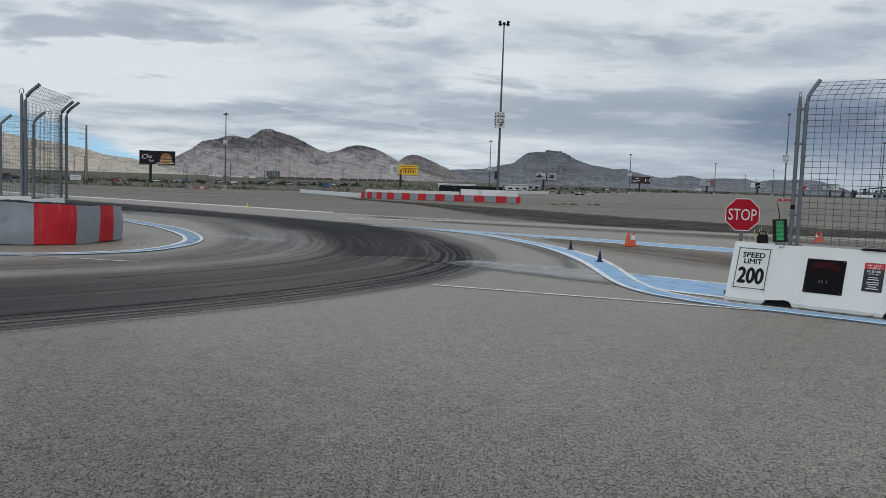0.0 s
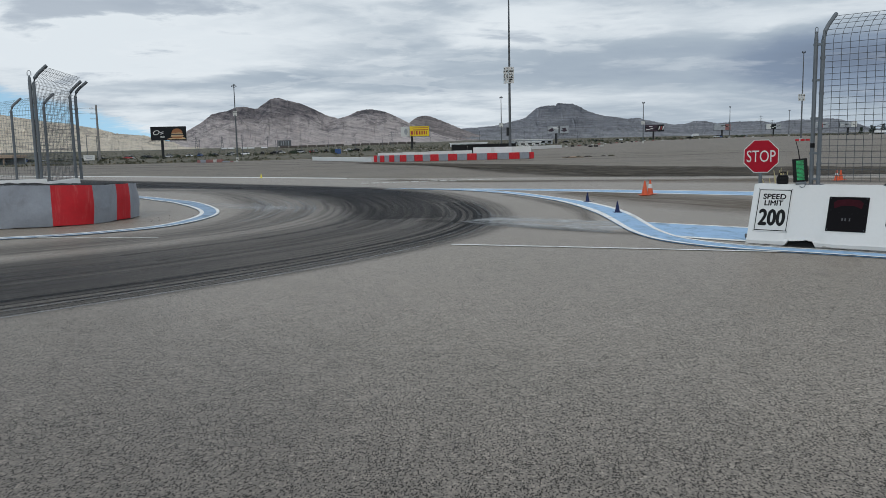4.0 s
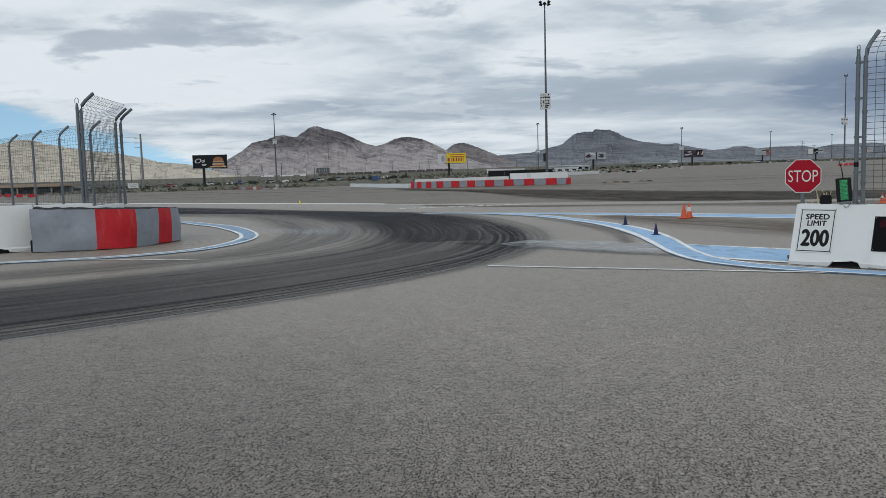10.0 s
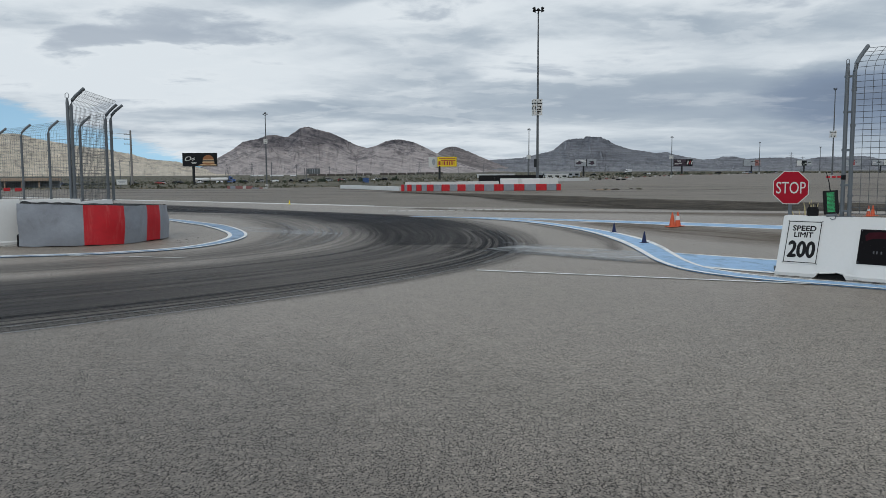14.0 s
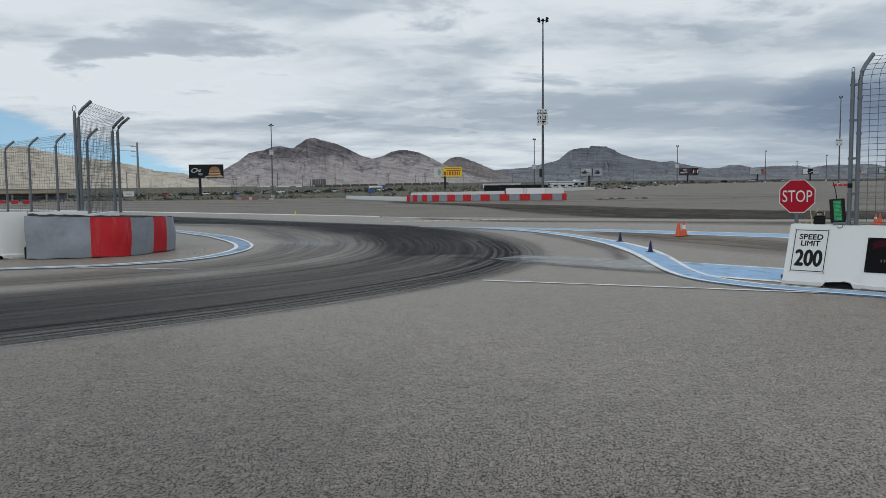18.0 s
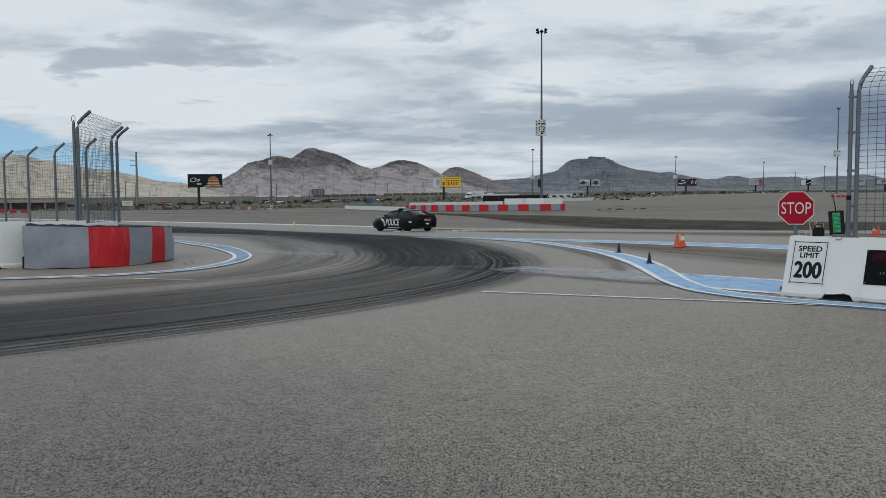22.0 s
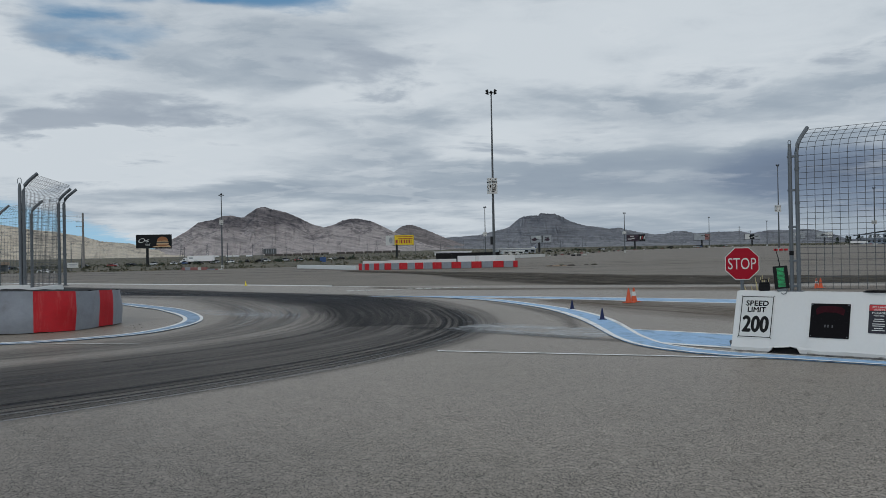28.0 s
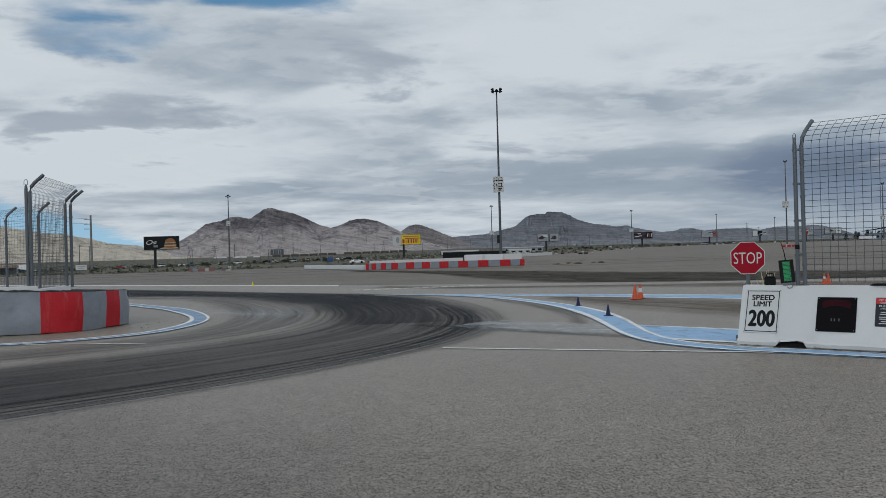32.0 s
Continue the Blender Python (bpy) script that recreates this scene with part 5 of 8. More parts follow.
box = thing("radio_box", "small black box with a carrying handle on a barrier", "radio box", PIT @ pose(0.475, 0.50, 1.10, 0, 0, 18))
part("body", Shape().box((0.20, 0.15, 0.145), (0, 0, 0.0725), bevel=0.018), M_BLACK, box, smooth=True)
part("lid", Shape().box((0.17, 0.13, 0.02), (0, 0, 0.153), bevel=0.006), M_BLACK, box)
part("handle", Shape().tube([(-0.06, 0, 0.16), (-0.06, 0, 0.20), (-0.045, 0, 0.215), (0.045, 0, 0.215), (0.06, 0, 0.20), (0.06, 0, 0.16)], 0.009, 6), M_BLACK, box)
for x in (-0.045, 0.045):
    part("knob", Shape().tube([(x, -0.072, 0.10), (x, -0.088, 0.10)], 0.013, 8), M_BLACK, box)

led = thing("signal_panel", "black signal panel with a green diode grid on a barrier", "signal light", PIT @ pose(0.815, 0.46, 1.10, -6, -4.5, 20))
part("housing", Shape().box((0.25, 0.06, 0.425), (0, 0, 0.255), bevel=0.008), M_BLACK, led)
part("diode_board", Shape().box((0.132, 0.004, 0.37), (0, -0.033, 0.255)), M_LED_FACE, led)
for i in range(15):
    w = (0.122, 0.116, 0.122, 0.108)[i % 4]
    part("diode_row", Shape().box((w, 0.003, 0.0165), (0.5 * (w - 0.122), -0.0365, 0.088 + 0.0238 * i)), M_GREEN_LED, led, "lit green diodes")
part("bracket", Shape().box((0.18, 0.10, 0.045), (0, 0, 0.0225), bevel=0.005), M_GALV, led)
part("antenna", Shape().tube([(0.0, 0, 0.465), (-0.012, 0, 0.62), (-0.045, 0, 0.80)], [0.011, 0.009, 0.006], 6), M_BLACK, led, "thin black antenna")
part("hook", Shape().tube([(0.07, -0.04, 0.03), (0.07, -0.085, 0.0), (0.05, -0.10, -0.05), (0.0, -0.09, -0.06), (-0.03, -0.08, -0.03)], 0.007, 6), M_GALV, led, "bent wire hook")


def cone(name, label, m, height, body, band=None, group=""):
    ob = thing(name, label, "traffic cone", m, group)
    b = height * 0.35
    part("base", Shape().box((2 * b, 2 * b, height * 0.045), (0, 0, height * 0.0225), bevel=height * 0.012), body, ob)
    n = 16
    prof = [(0.235, 0.045), (0.215, 0.075), (0.048, 0.97), (0.030, 1.0), (0.018, 0.985)]
    rings = [[Vector((height * r_ * math.cos(2 * math.pi * k / n), height * r_ * math.sin(2 * math.pi * k / n), height * z)) for k in range(n)] for r_, z in prof]
    part("body", Shape().rings(rings), body, ob, smooth=60)
    for z0, z1 in band or ():
        r0, r1 = (0.215 + (0.048 - 0.215) * (z - 0.075) / 0.895 for z in (z0, z1))
        rings = [[Vector((height * (r_ + 0.004) * math.cos(2 * math.pi * k / n), height * (r_ + 0.004) * math.sin(2 * math.pi * k / n), height * z)) for k in range(n)] for r_, z in ((r0, z0), (r1, z1))]
        part("collar", Shape().rings(rings), M_SIGN_WHITE, ob, "white reflective collar", smooth=60)
    return ob


cone("traffic_cone", "small navy-blue plastic cone on the kerb", pose(5.37, 21.75, 0.025), 0.31, M_CONE_BLUE, group="blue cones")
cone("traffic_cone", "small navy-blue plastic cone on the kerb", pose(5.40, 25.8, 0.02), 0.31, M_CONE_BLUE, group="blue cones")
cone("traffic_cone", "plain orange traffic cone on the pit exit band", on_ground(7.98, 28.4, 10, 0.012), 0.515, M_ORANGE, group="orange cones")
cone("traffic_cone", "orange traffic cone with a white collar", on_ground(8.30, 28.85, 30, 0.012), 0.515, M_ORANGE, ((0.42, 0.72),), group="orange cones")
cone("traffic_cone", "orange traffic cone behind the barrier fence", on_ground(18.6, 35.6, 0, 0.0), 0.47, M_ORANGE, ((0.5, 0.7),), group="orange cones")
cone("traffic_cone", "orange traffic cone behind the barrier fence", on_ground(19.0, 36.0, 20, 0.0), 0.47, M_ORANGE, group="orange cones")
cone("traffic_cone", "yellow traffic cone at the far edge line", on_ground(-13.3, 69.2, 0, 0.0), 0.38, M_YELLOW)

# ---------------------------------------------------------------- hairpin island: barriers, fence and wrapped tyre wall
near_u = (0.79, 0.613)
# front foot faces the camera: the unit runs from its left end
barrier_unit(frame_at(-11.44 - 3.9 * near_u[0], 21.86 - 3.9 * near_u[1], *near_u, 0.0), 3.9, slots=(0.97, 3.0), high=1.26)
barrier_unit(frame_at(-11.44 - 7.84 * near_u[0], 21.86 - 7.84 * near_u[1], *near_u, 0.0), 3.9, high=1.26)
barrier_unit(frame_at(-11.40, 21.89, *near_u, 0.0), 1.5, slots=(0.85,), high=1.24, label="white concrete barrier behind the wrapped tyre wall")
barrier_unit(frame_at(-10.36, 23.2, -0.1, 0.995, 0.0), 3.3, slots=(0.8, 2.5), high=1.12, label="white concrete barrier across the island's end")
back_u = (-0.707, 0.707)

isl = thing("debris_fence", "galvanised debris fence round the end of a barrier island", "fence")
straight_post(isl, (-10.61, 23.02), 1.12, 4.08, 0.045)
part("cap_loop", Shape().tube([(-10.66, 23.02, 4.06), (-10.66, 23.02, 4.17), (-10.63, 23.02, 4.21), (-10.59, 23.02, 4.21), (-10.56, 23.02, 4.17), (-10.56, 23.02, 4.06)], 0.009, 6), M_GALV, isl)
arm_post(isl, (-10.52, 23.05), 1.10, 3.98, (1.0, 0.05))
arm_post(isl, (-10.98, 26.45), 1.08, 3.82, (1.0, 0.05))
arm_post(isl, (-10.85, 26.55), 1.08, 3.82, (0.9, 0.4))
fence_panel(isl, (-10.52, 23.05), (-10.98, 26.45), 1.15, 3.95, (1.0, 0.05), dv=0.12, dh=0.10)
back = [(-10.68 + back_u[0] * 3.06 * k, 26.55 + back_u[1] * 3.06 * k) for k in range(9)]
for p, q in zip(back, back[1:]):
    arm_post(isl, q, gz(*q), gz(*q) + 3.62, (0.707, 0.707))
    if p is back[0]:
        p = (p[0] + back_u[0] * 0.45, p[1] + back_u[1] * 0.45)
    fence_panel(isl, p, q, 0.08 + gz(*q), 3.60 + gz(*q), (0.1, 0.1) if q is back[1] else (0.707, 0.707), dv=0.27, dh=0.125, r=0.0045)

wrap = thing("tyre_wall", "tyre wall wrapped in a grey and red painted belt with a black cover", "tyre barrier", pose(0, 0, 0))
FRONT = spline([(-11.28, 21.32), (-10.5, 21.40), (-9.69, 21.66), (-9.22, 21.92), (-8.84, 22.24), (-8.66, 22.7), (-8.56, 23.15), (-8.36, 23.65), (-8.36, 24.2), (-8.5, 24.78), (-9.2, 25.7), (-10.1, 26.3)], 0.12)


def near_index(q):
    return min(range(len(FRONT)), key=lambda i: (FRONT[i].xy - Vector(q)).length)


marks = [0, near_index((-9.69, 21.66)), near_index((-8.84, 22.24)), near_index((-8.56, 23.15)), near_index((-8.36, 23.65)), len(FRONT) - 1]
for (a, b), material, lab in zip(zip(marks, marks[1:]), (M_GREY_BELT, M_RED_BELT, M_GREY_BELT, M_RED_BELT, M_GREY_BELT), ("grey painted belt panel", "red painted belt panel") * 2 + ("grey painted belt panel",)):
    rings = []
    for i in range(a, b + 1):
        p = FRONT[i]
        d = (FRONT[min(i + 1, len(FRONT) - 1)] - FRONT[max(i - 1, 0)]).normalized()
        nrm = Vector((d.y, -d.x, 0))
        ring = []
        for f in range(7):
            z = 0.01 + (1.15 - 0.25 * i / len(FRONT)) * f / 6 + (0.015 * noise.noise((p.x * 3, p.y * 3, 9)) + 0.012 if f == 0 else 0.0)
            w = 0.075 * noise.noise((p.x * 1.5, p.y * 1.5, z * 1.6)) + 0.022 * noise.noise((p.x * 4.2, p.y * 4.2, z * 3.6)) + 0.03 * math.sin(f / 6 * math.pi)
            ring.append(p + nrm * w + Vector((0, 0, z + 0.02 * noise.noise((p.x * 2, p.y * 2, 3)))))
        for f in range(6, -1, -1):
            ring.append(ring[f] - nrm * 0.035)
        rings.append(ring)
    part("belt_panel", Shape().rings(rings), material, wrap, lab, smooth=50)
# black cover over the tyre stacks
cv, cf = [], []
inner = [Vector((-11.45, 22.15, 0)).lerp(Vector((-10.35, 23.3, 0)), min(1, i / (len(FRONT) * 0.6))) if i < len(FRONT) * 0.6 else Vector((-10.35, 23.3, 0)).lerp(Vector((-10.4, 26.2, 0)), (i / len(FRONT) - 0.6) / 0.4) for i in range(len(FRONT))]
for i, p in enumerate(FRONT):
    for f in range(6):
        q = p.lerp(inner[i], f / 5 * 0.96 + 0.02)
        cv.append((q.x, q.y, 1.155 - 0.25 * i / len(FRONT) + 0.04 * min(f, 2) / 2 + 0.05 * noise.noise((q.x * 3, q.y * 3, 1.0))))
        if i and f:
            n_ = len(cv) - 1
            cf.append((n_, n_ - 1, n_ - 7, n_ - 6))
part("cover", Shape().add(cv, cf), M_BLACK_TARP, wrap, "black rubber cover sagging over the tyres", smooth=60)
tyre_data = Shape().rings([[Vector((r_ * math.cos(a), r_ * math.sin(a), z)) for a in [2 * math.pi * j / 16 for j in range(16)]] for r_, z in ((0.17, 0.02), (0.26, 0.0), (0.30, 0.06), (0.30, 0.17), (0.26, 0.225), (0.17, 0.2))]).mesh("tyre", M_TYRE, 50)
for x, y in ((-10.9, 22.35), (-10.1, 22.6), (-9.35, 23.0), (-9.0, 23.8), (-9.1, 24.7), (-9.75, 24.0)):
    for k in range(4):
        part("tyre", tyre_data, None, wrap, m=pose(x + 0.02 * math.sin(3 * k + x), y, 0.005 + 0.228 * k, 0, 0, 25 * k))
# black block added for the shade in the gap between belt and barrier
part("gap_block", Shape().box((0.10, 0.42, 0.34), (-11.36, 21.66, 0.17), bevel=0.03), M_BLACK_TARP, wrap, "black block put in for the dark gap at the belt's end")

# ---------------------------------------------------------------- mountains


def mountain(name, label, material, skyline, foot, ridge, rough=1.0, seed=0.0, step=0.06):
    """A range seen from the origin: skyline gives (bearing, elevation) of its crest in degrees; spurs and gullies run down from it."""
    a0, a1 = skyline[0][0], skyline[-1][0]
    cols, rows = int((a1 - a0) / step) + 1, 120
    pts, faces, sh = [], [], Shape()
    for i in range(cols):
        az = a0 + (a1 - a0) * i / (cols - 1)
        for k in range(rows):
            s = k / (rows - 13)
            r = foot + (ridge - foot) * s
            floor_ = 0.0035 * (r - 600) - 4.0
            spur = (1 - min(s, 1)) * (1.1 * noise.noise((az * 0.55 + seed, s * 1.7, 1.3)) + 0.5 * noise.noise((az * 1.7 + seed, s * 3.1, 7.7)))
            el = steps(skyline, min(max(az + spur, a0), a1))
            crest = ridge * math.tan(radians(el)) + 1.94
            crest += (crest - floor_) * 0.012 * rough * noise.noise((az * 4.5, seed, 2.0)) + 1.8 * rough * noise.noise((az * 9.0, seed, 5.0)) + 1.3 * rough * noise.noise((az * 23.0, seed, 8.0))
            b = radians(az)
            gx, gy = r * math.sin(b), r * math.cos(b)
            if s <= 1:
                body = 0.40 * s + 0.60 * s**2.2
                g = noise.ridged_multi_fractal((gx / 300 + seed, gy / 300, seed), 0.9, 2.1, 6, 0.9, 1.6)
                body *= 1 - 0.62 * rough * (1.6 - min(g, 1.6)) * max(0.0, 1 - s) ** 0.55 * min(1.0, s * 5)
                g2 = noise.ridged_multi_fractal((gx / 95 + seed, gy / 95, seed + 3), 0.9, 2.1, 4, 0.9, 1.6)
                body -= 0.11 * rough * (1.6 - min(g2, 1.6)) * min(1.0, 6 * (1 - s)) * min(1.0, s * 4)
                # broken ledges on the upper faces
                ledge = 13.0 * body + 1.5 * noise.noise((gx / 160, gy / 160, seed))
                body += 0.030 * rough * math.sin(2 * math.pi * ledge) * smoothstep(0.3, 0.6, body) * max(0.0, noise.noise((gx / 120, gy / 120, seed + 5)) + 0.35) * min(1.0, 5 * (1 - s))
                body = max(body, 0.0)
            else:
                body = 1 - 1.4 * (s - 1) ** 1.1
            z = floor_ + max(crest - floor_, 0.0) * body
            sh.uv[len(pts)] = (az, min(body, 1.0))
            pts.append((gx, gy, z))
            if i and k:
                a = len(pts) - 1
                faces.append((a, a - rows, a - rows - 1, a - 1))
    lone(name, sh.add(pts, faces), material, label, "mountain", smooth=75)


# the sand is brightened beyond bare rock to carry haze
M_ROCK_MAIN = rock("haze-brightened brown desert rock", (0.69, 0.615, 0.60), (0.25, 0.225, 0.235), (0.08, 0.078, 0.094), bare=0.03, blotch=0.70, crags=(84.0, 128.0))
M_ROCK_DARK = rock("dark desert rock", (0.44, 0.39, 0.38), (0.21, 0.195, 0.205), (0.09, 0.088, 0.10), bare=0.03, blotch=0.5, crags=(60.0, 130.0))
# distance haze is mixed into these blue-grey base colours
M_ROCK_FAR = rock("far rock tinted by haze", (0.36, 0.37, 0.40), (0.205, 0.215, 0.245), (0.12, 0.13, 0.16), strata=1.6, blotch=0.50, bare=0.06, crags=(70.0, 170.0), dip=0.04, seam=(0.78, 1.12))
# sandy colours raised further so that the hills look sunlit
M_ROCK_SUNLIT = rock("sunlit sandy hills", (0.95, 0.845, 0.70), (0.42, 0.36, 0.31), (0.17, 0.15, 0.14), bare=0.0, blotch=0.58, crags=(120.0, 190.0), seam=(0.94, 1.1))
mountain("mountain", "sunlit sandy hills with dark gullies", M_ROCK_SUNLIT, [(-42, 0.4), (-38, 1.5), (-34.5, 2.2), (-31.01, 2.33), (-29.77, 2.31), (-29.13, 2.41), (-28.47, 2.64), (-27.5, 2.63), (-26.87, 2.40), (-25.55, 2.15), (-24.88, 2.04), (-24.04, 1.87), (-22.48, 1.73), (-22.14, 1.61), (-21.09, 1.43), (-20.03, 1.1), (-18.94, 0.99), (-18.21, 0.93), (-17.48, 0.68), (-16.0, 0.35), (-14.0, 0.05)], 2100, 3100, 0.9, 11.0)
mountain("mountain", "dark distant peak between two ridges", M_ROCK_DARK, [(-3.0, 0.1), (-1.6, 0.8), (-0.9, 1.25), (-0.59, 1.46), (-0.31, 1.65), (-0.03, 1.84), (0.3, 1.93), (0.53, 1.95), (0.75, 1.93), (1.08, 1.83), (1.91, 1.49), (2.61, 1.18), (3.16, 0.95), (4.2, 0.55), (6.0, 0.1)], 2900, 3700, 1.2, 31.0)
mountain("mountain", "broad brown desert mountain with dark rock bands", M_ROCK_MAIN, [(-18.2, 0.05), (-16.6, 0.62), (-15.53, 1.22), (-14.6, 1.75), (-13.93, 2.28), (-13.53, 2.36), (-12.87, 2.49), (-12.33, 2.71), (-11.8, 2.76), (-11.4, 2.68), (-11.14, 2.62), (-10.87, 2.62), (-10.68, 2.81), (-10.32, 3.03), (-9.96, 3.27), (-9.7, 3.32), (-9.4, 3.31), (-9.1, 3.19), (-8.7, 3.10), (-8.02, 2.93), (-7.48, 2.7), (-6.81, 2.37), (-6.26, 2.09), (-5.85, 1.97), (-5.2, 1.80), (-4.0, 1.3), (-2.5, 0.7), (-1.0, 0.25), (0.0, 0.05)], 2300, 3300, 1.0, 3.0)
mountain("mountain", "rounded brown desert hill", M_ROCK_MAIN, [(-8.0, 0.1), (-6.8, 1.0), (-6.0, 1.70), (-5.5, 1.86), (-5.25, 1.91), (-4.75, 2.05), (-4.19, 2.32), (-3.63, 2.44), (-3.2, 2.46), (-2.94, 2.42), (-2.25, 2.28), (-1.7, 2.05), (-1.14, 1.77), (-0.4, 1.38), (0.6, 0.95), (2.0, 0.45), (3.6, 0.05)], 2350, 3250, 0.9, 17.0)
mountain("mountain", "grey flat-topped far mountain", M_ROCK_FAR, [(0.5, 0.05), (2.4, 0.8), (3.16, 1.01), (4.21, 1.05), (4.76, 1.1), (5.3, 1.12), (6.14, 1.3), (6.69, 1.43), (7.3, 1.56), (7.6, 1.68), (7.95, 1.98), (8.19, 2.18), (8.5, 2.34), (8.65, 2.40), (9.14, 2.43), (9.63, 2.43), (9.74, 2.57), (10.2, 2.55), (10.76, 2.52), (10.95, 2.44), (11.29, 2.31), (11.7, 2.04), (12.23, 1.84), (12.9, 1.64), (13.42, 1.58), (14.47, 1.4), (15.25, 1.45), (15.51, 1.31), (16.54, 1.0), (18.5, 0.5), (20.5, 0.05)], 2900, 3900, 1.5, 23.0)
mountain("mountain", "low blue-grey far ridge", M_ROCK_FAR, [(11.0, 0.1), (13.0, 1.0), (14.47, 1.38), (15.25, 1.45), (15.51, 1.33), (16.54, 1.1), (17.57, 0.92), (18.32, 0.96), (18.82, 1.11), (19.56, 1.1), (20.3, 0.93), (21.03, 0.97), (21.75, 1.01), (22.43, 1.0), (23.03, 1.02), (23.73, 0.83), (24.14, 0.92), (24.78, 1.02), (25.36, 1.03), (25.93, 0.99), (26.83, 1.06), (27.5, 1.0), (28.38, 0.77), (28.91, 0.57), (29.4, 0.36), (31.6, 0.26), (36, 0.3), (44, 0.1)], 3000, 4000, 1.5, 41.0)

# ---------------------------------------------------------------- scrub


def scrub(name, label, material, spots, seed, leaves=11):
    r = random.Random(seed)
    sh = Shape()
    pts, faces = [], []
    for x, y, w in spots:
        z0 = gz(x, y)
        for k in range(leaves):
            a, d = r.uniform(0, 6.28), r.uniform(0, 0.5) * w
            cx, cy, cz = x + d * math.cos(a), y + d * math.sin(a), z0 + r.uniform(0.05, 0.6) * w * (1 - d / w)
            for j in range(3):
                pts.append((cx + r.gauss(0, 0.16) * w, cy + r.gauss(0, 0.16) * w, max(cz + r.gauss(0, 0.16) * w, z0 - 0.02)))
            n = len(pts)
            faces.append((n - 3, n - 2, n - 1))
    tagged(new(name, Shape().add(pts, faces).mesh(name, material)), label, "scrub", kind="stuff")


r2 = random.Random(21)


def scatter(n, y0, y1, spread, size, keep):
    out = []
    while len(out) < n:
        y = y0 * (y1 / y0) ** r2.random()
        x = r2.uniform(-spread, spread) * y
        if keep(x, y):
            out.append((x, y, r2.uniform(*size)))
    return out


beyond = lambda x, y: y > steps(LOT_EDGE, x) + 3 and not 410 < y < 442 and (y > 345 or r2.random() < 0.22)
scrub("desert_scrub", "low grey-green desert scrub", M_LEAF, scatter(8500, 165, 1500, 0.72, (0.4, 1.6), beyond), 5)
scrub("dry_scrub", "low dry straw-coloured desert scrub", M_LEAF_DRY, scatter(2600, 165, 1600, 0.72, (0.4, 1.3), beyond), 6)
scrub("roadside_bushes", "dark green roadside bushes", M_PINE, [(r2.uniform(-190, -20), r2.uniform(346, 406), r2.uniform(1.6, 2.8)) for _ in range(46)] + [(r2.uniform(20, 230), r2.uniform(520, 640), r2.uniform(1.5, 3.0)) for _ in range(40)], 7, 26)
scrub("lot_edge_stones", "loose stones and weeds along the lot's edge", M_LEAF_DRY, [(x, steps(LOT_EDGE, x) + r2.uniform(-3, 3), r2.uniform(0.2, 0.6)) for x in [r2.uniform(-120, 60) for _ in range(420)]], 8, 5)

# ---------------------------------------------------------------- far barriers and walls


def far_wall(name, label, pts, widths, mats, high, thick=0.5, cat="barrier"):
    """A wall of painted blocks along a line; each block is a part."""
    ob = thing(name, label, cat)
    line = spline(pts, 0.25)
    cum = [0.0]
    for a, b in zip(line, line[1:]):
        cum.append(cum[-1] + (b - a).length)

    def at_len(s):
        i = max(0, min(len(line) - 2, next((k for k in range(len(cum) - 1) if cum[k + 1] >= s), len(line) - 2)))
        f = (s - cum[i]) / max(cum[i + 1] - cum[i], 1e-6)
        return line[i].lerp(line[i + 1], f)

    total, s, k = cum[-1], 0.0, 0
    while s < total - 0.3:
        w = widths(s / total, k)
        a, b = at_len(s), at_len(min(s + w, total))
        d = b - a
        run = d.length
        if run > 0.15:
            mid = (a + b) / 2
            h = high(s / total) if callable(high) else high
            part("block", Shape().box((run - 0.03, thick, h), (0, 0, h / 2), bevel=0.03), mats[k % len(mats)], ob, m=pose(mid.x, mid.y, gz(mid.x, mid.y) + 0.01, 0, 0, math.degrees(math.atan2(d.y, d.x))))
        s += w
        k += 1
    return ob


STRIPES = [-6.5, -6.0, -5.58, -4.9, -4.18, -3.4, -2.6, -1.6, -0.42, 0.83, 1.92, 3.2, 4.55, 5.92, 7.4, 8.83, 10.4, 11.95, 13.72, 15.35, 16.85, 17.55]
far_wall("striped_wall", "long grey wall with red painted blocks", [(-6.6, 122.3), (0, 121.6), (8, 121.6), (17.6, 122.6)], lambda f, k: (STRIPES[min(k + 1, 21)] - STRIPES[min(k, 20)]) * 1.004, (M_RED_BELT, M_GREY_BELT), 0.98)
far_wall("white_wall", "long low white concrete wall", [(-19.2, 150.5), (-13, 137), (-6.8, 123.2)], lambda f, k: 3.9, (M_CONCRETE,), 0.66)
far_wall("white_wall", "white concrete wall behind a striped wall", [(-6.2, 126.0), (1, 126.2), (8.4, 126.6)], lambda f, k: 3.9, (M_CONCRETE,), lambda f: 1.30 + 0.12 * f)
far_wall("white_cabinets", "row of tall white barrier blocks", [(8.6, 126.4), (17.8, 126.6)], lambda f, k: (2.7, 0.5, 2.9, 2.9)[k % 4], (M_WHITE, M_CONCRETE), 1.82, 0.9, "barrier")
far_wall("windscreen_fence", "long black windscreen cloth on a low fence", [(6.6, 160), (13, 160.4), (19.6, 160.8)], lambda f, k: 3.2, (M_BLACK_TARP,), 2.25, 0.15, "fence")
far_wall("white_wall", "low white wall beyond the lot", [(30.5, 233), (37, 240), (44, 249)], lambda f, k: 4.0, (M_CONCRETE,), 0.95)
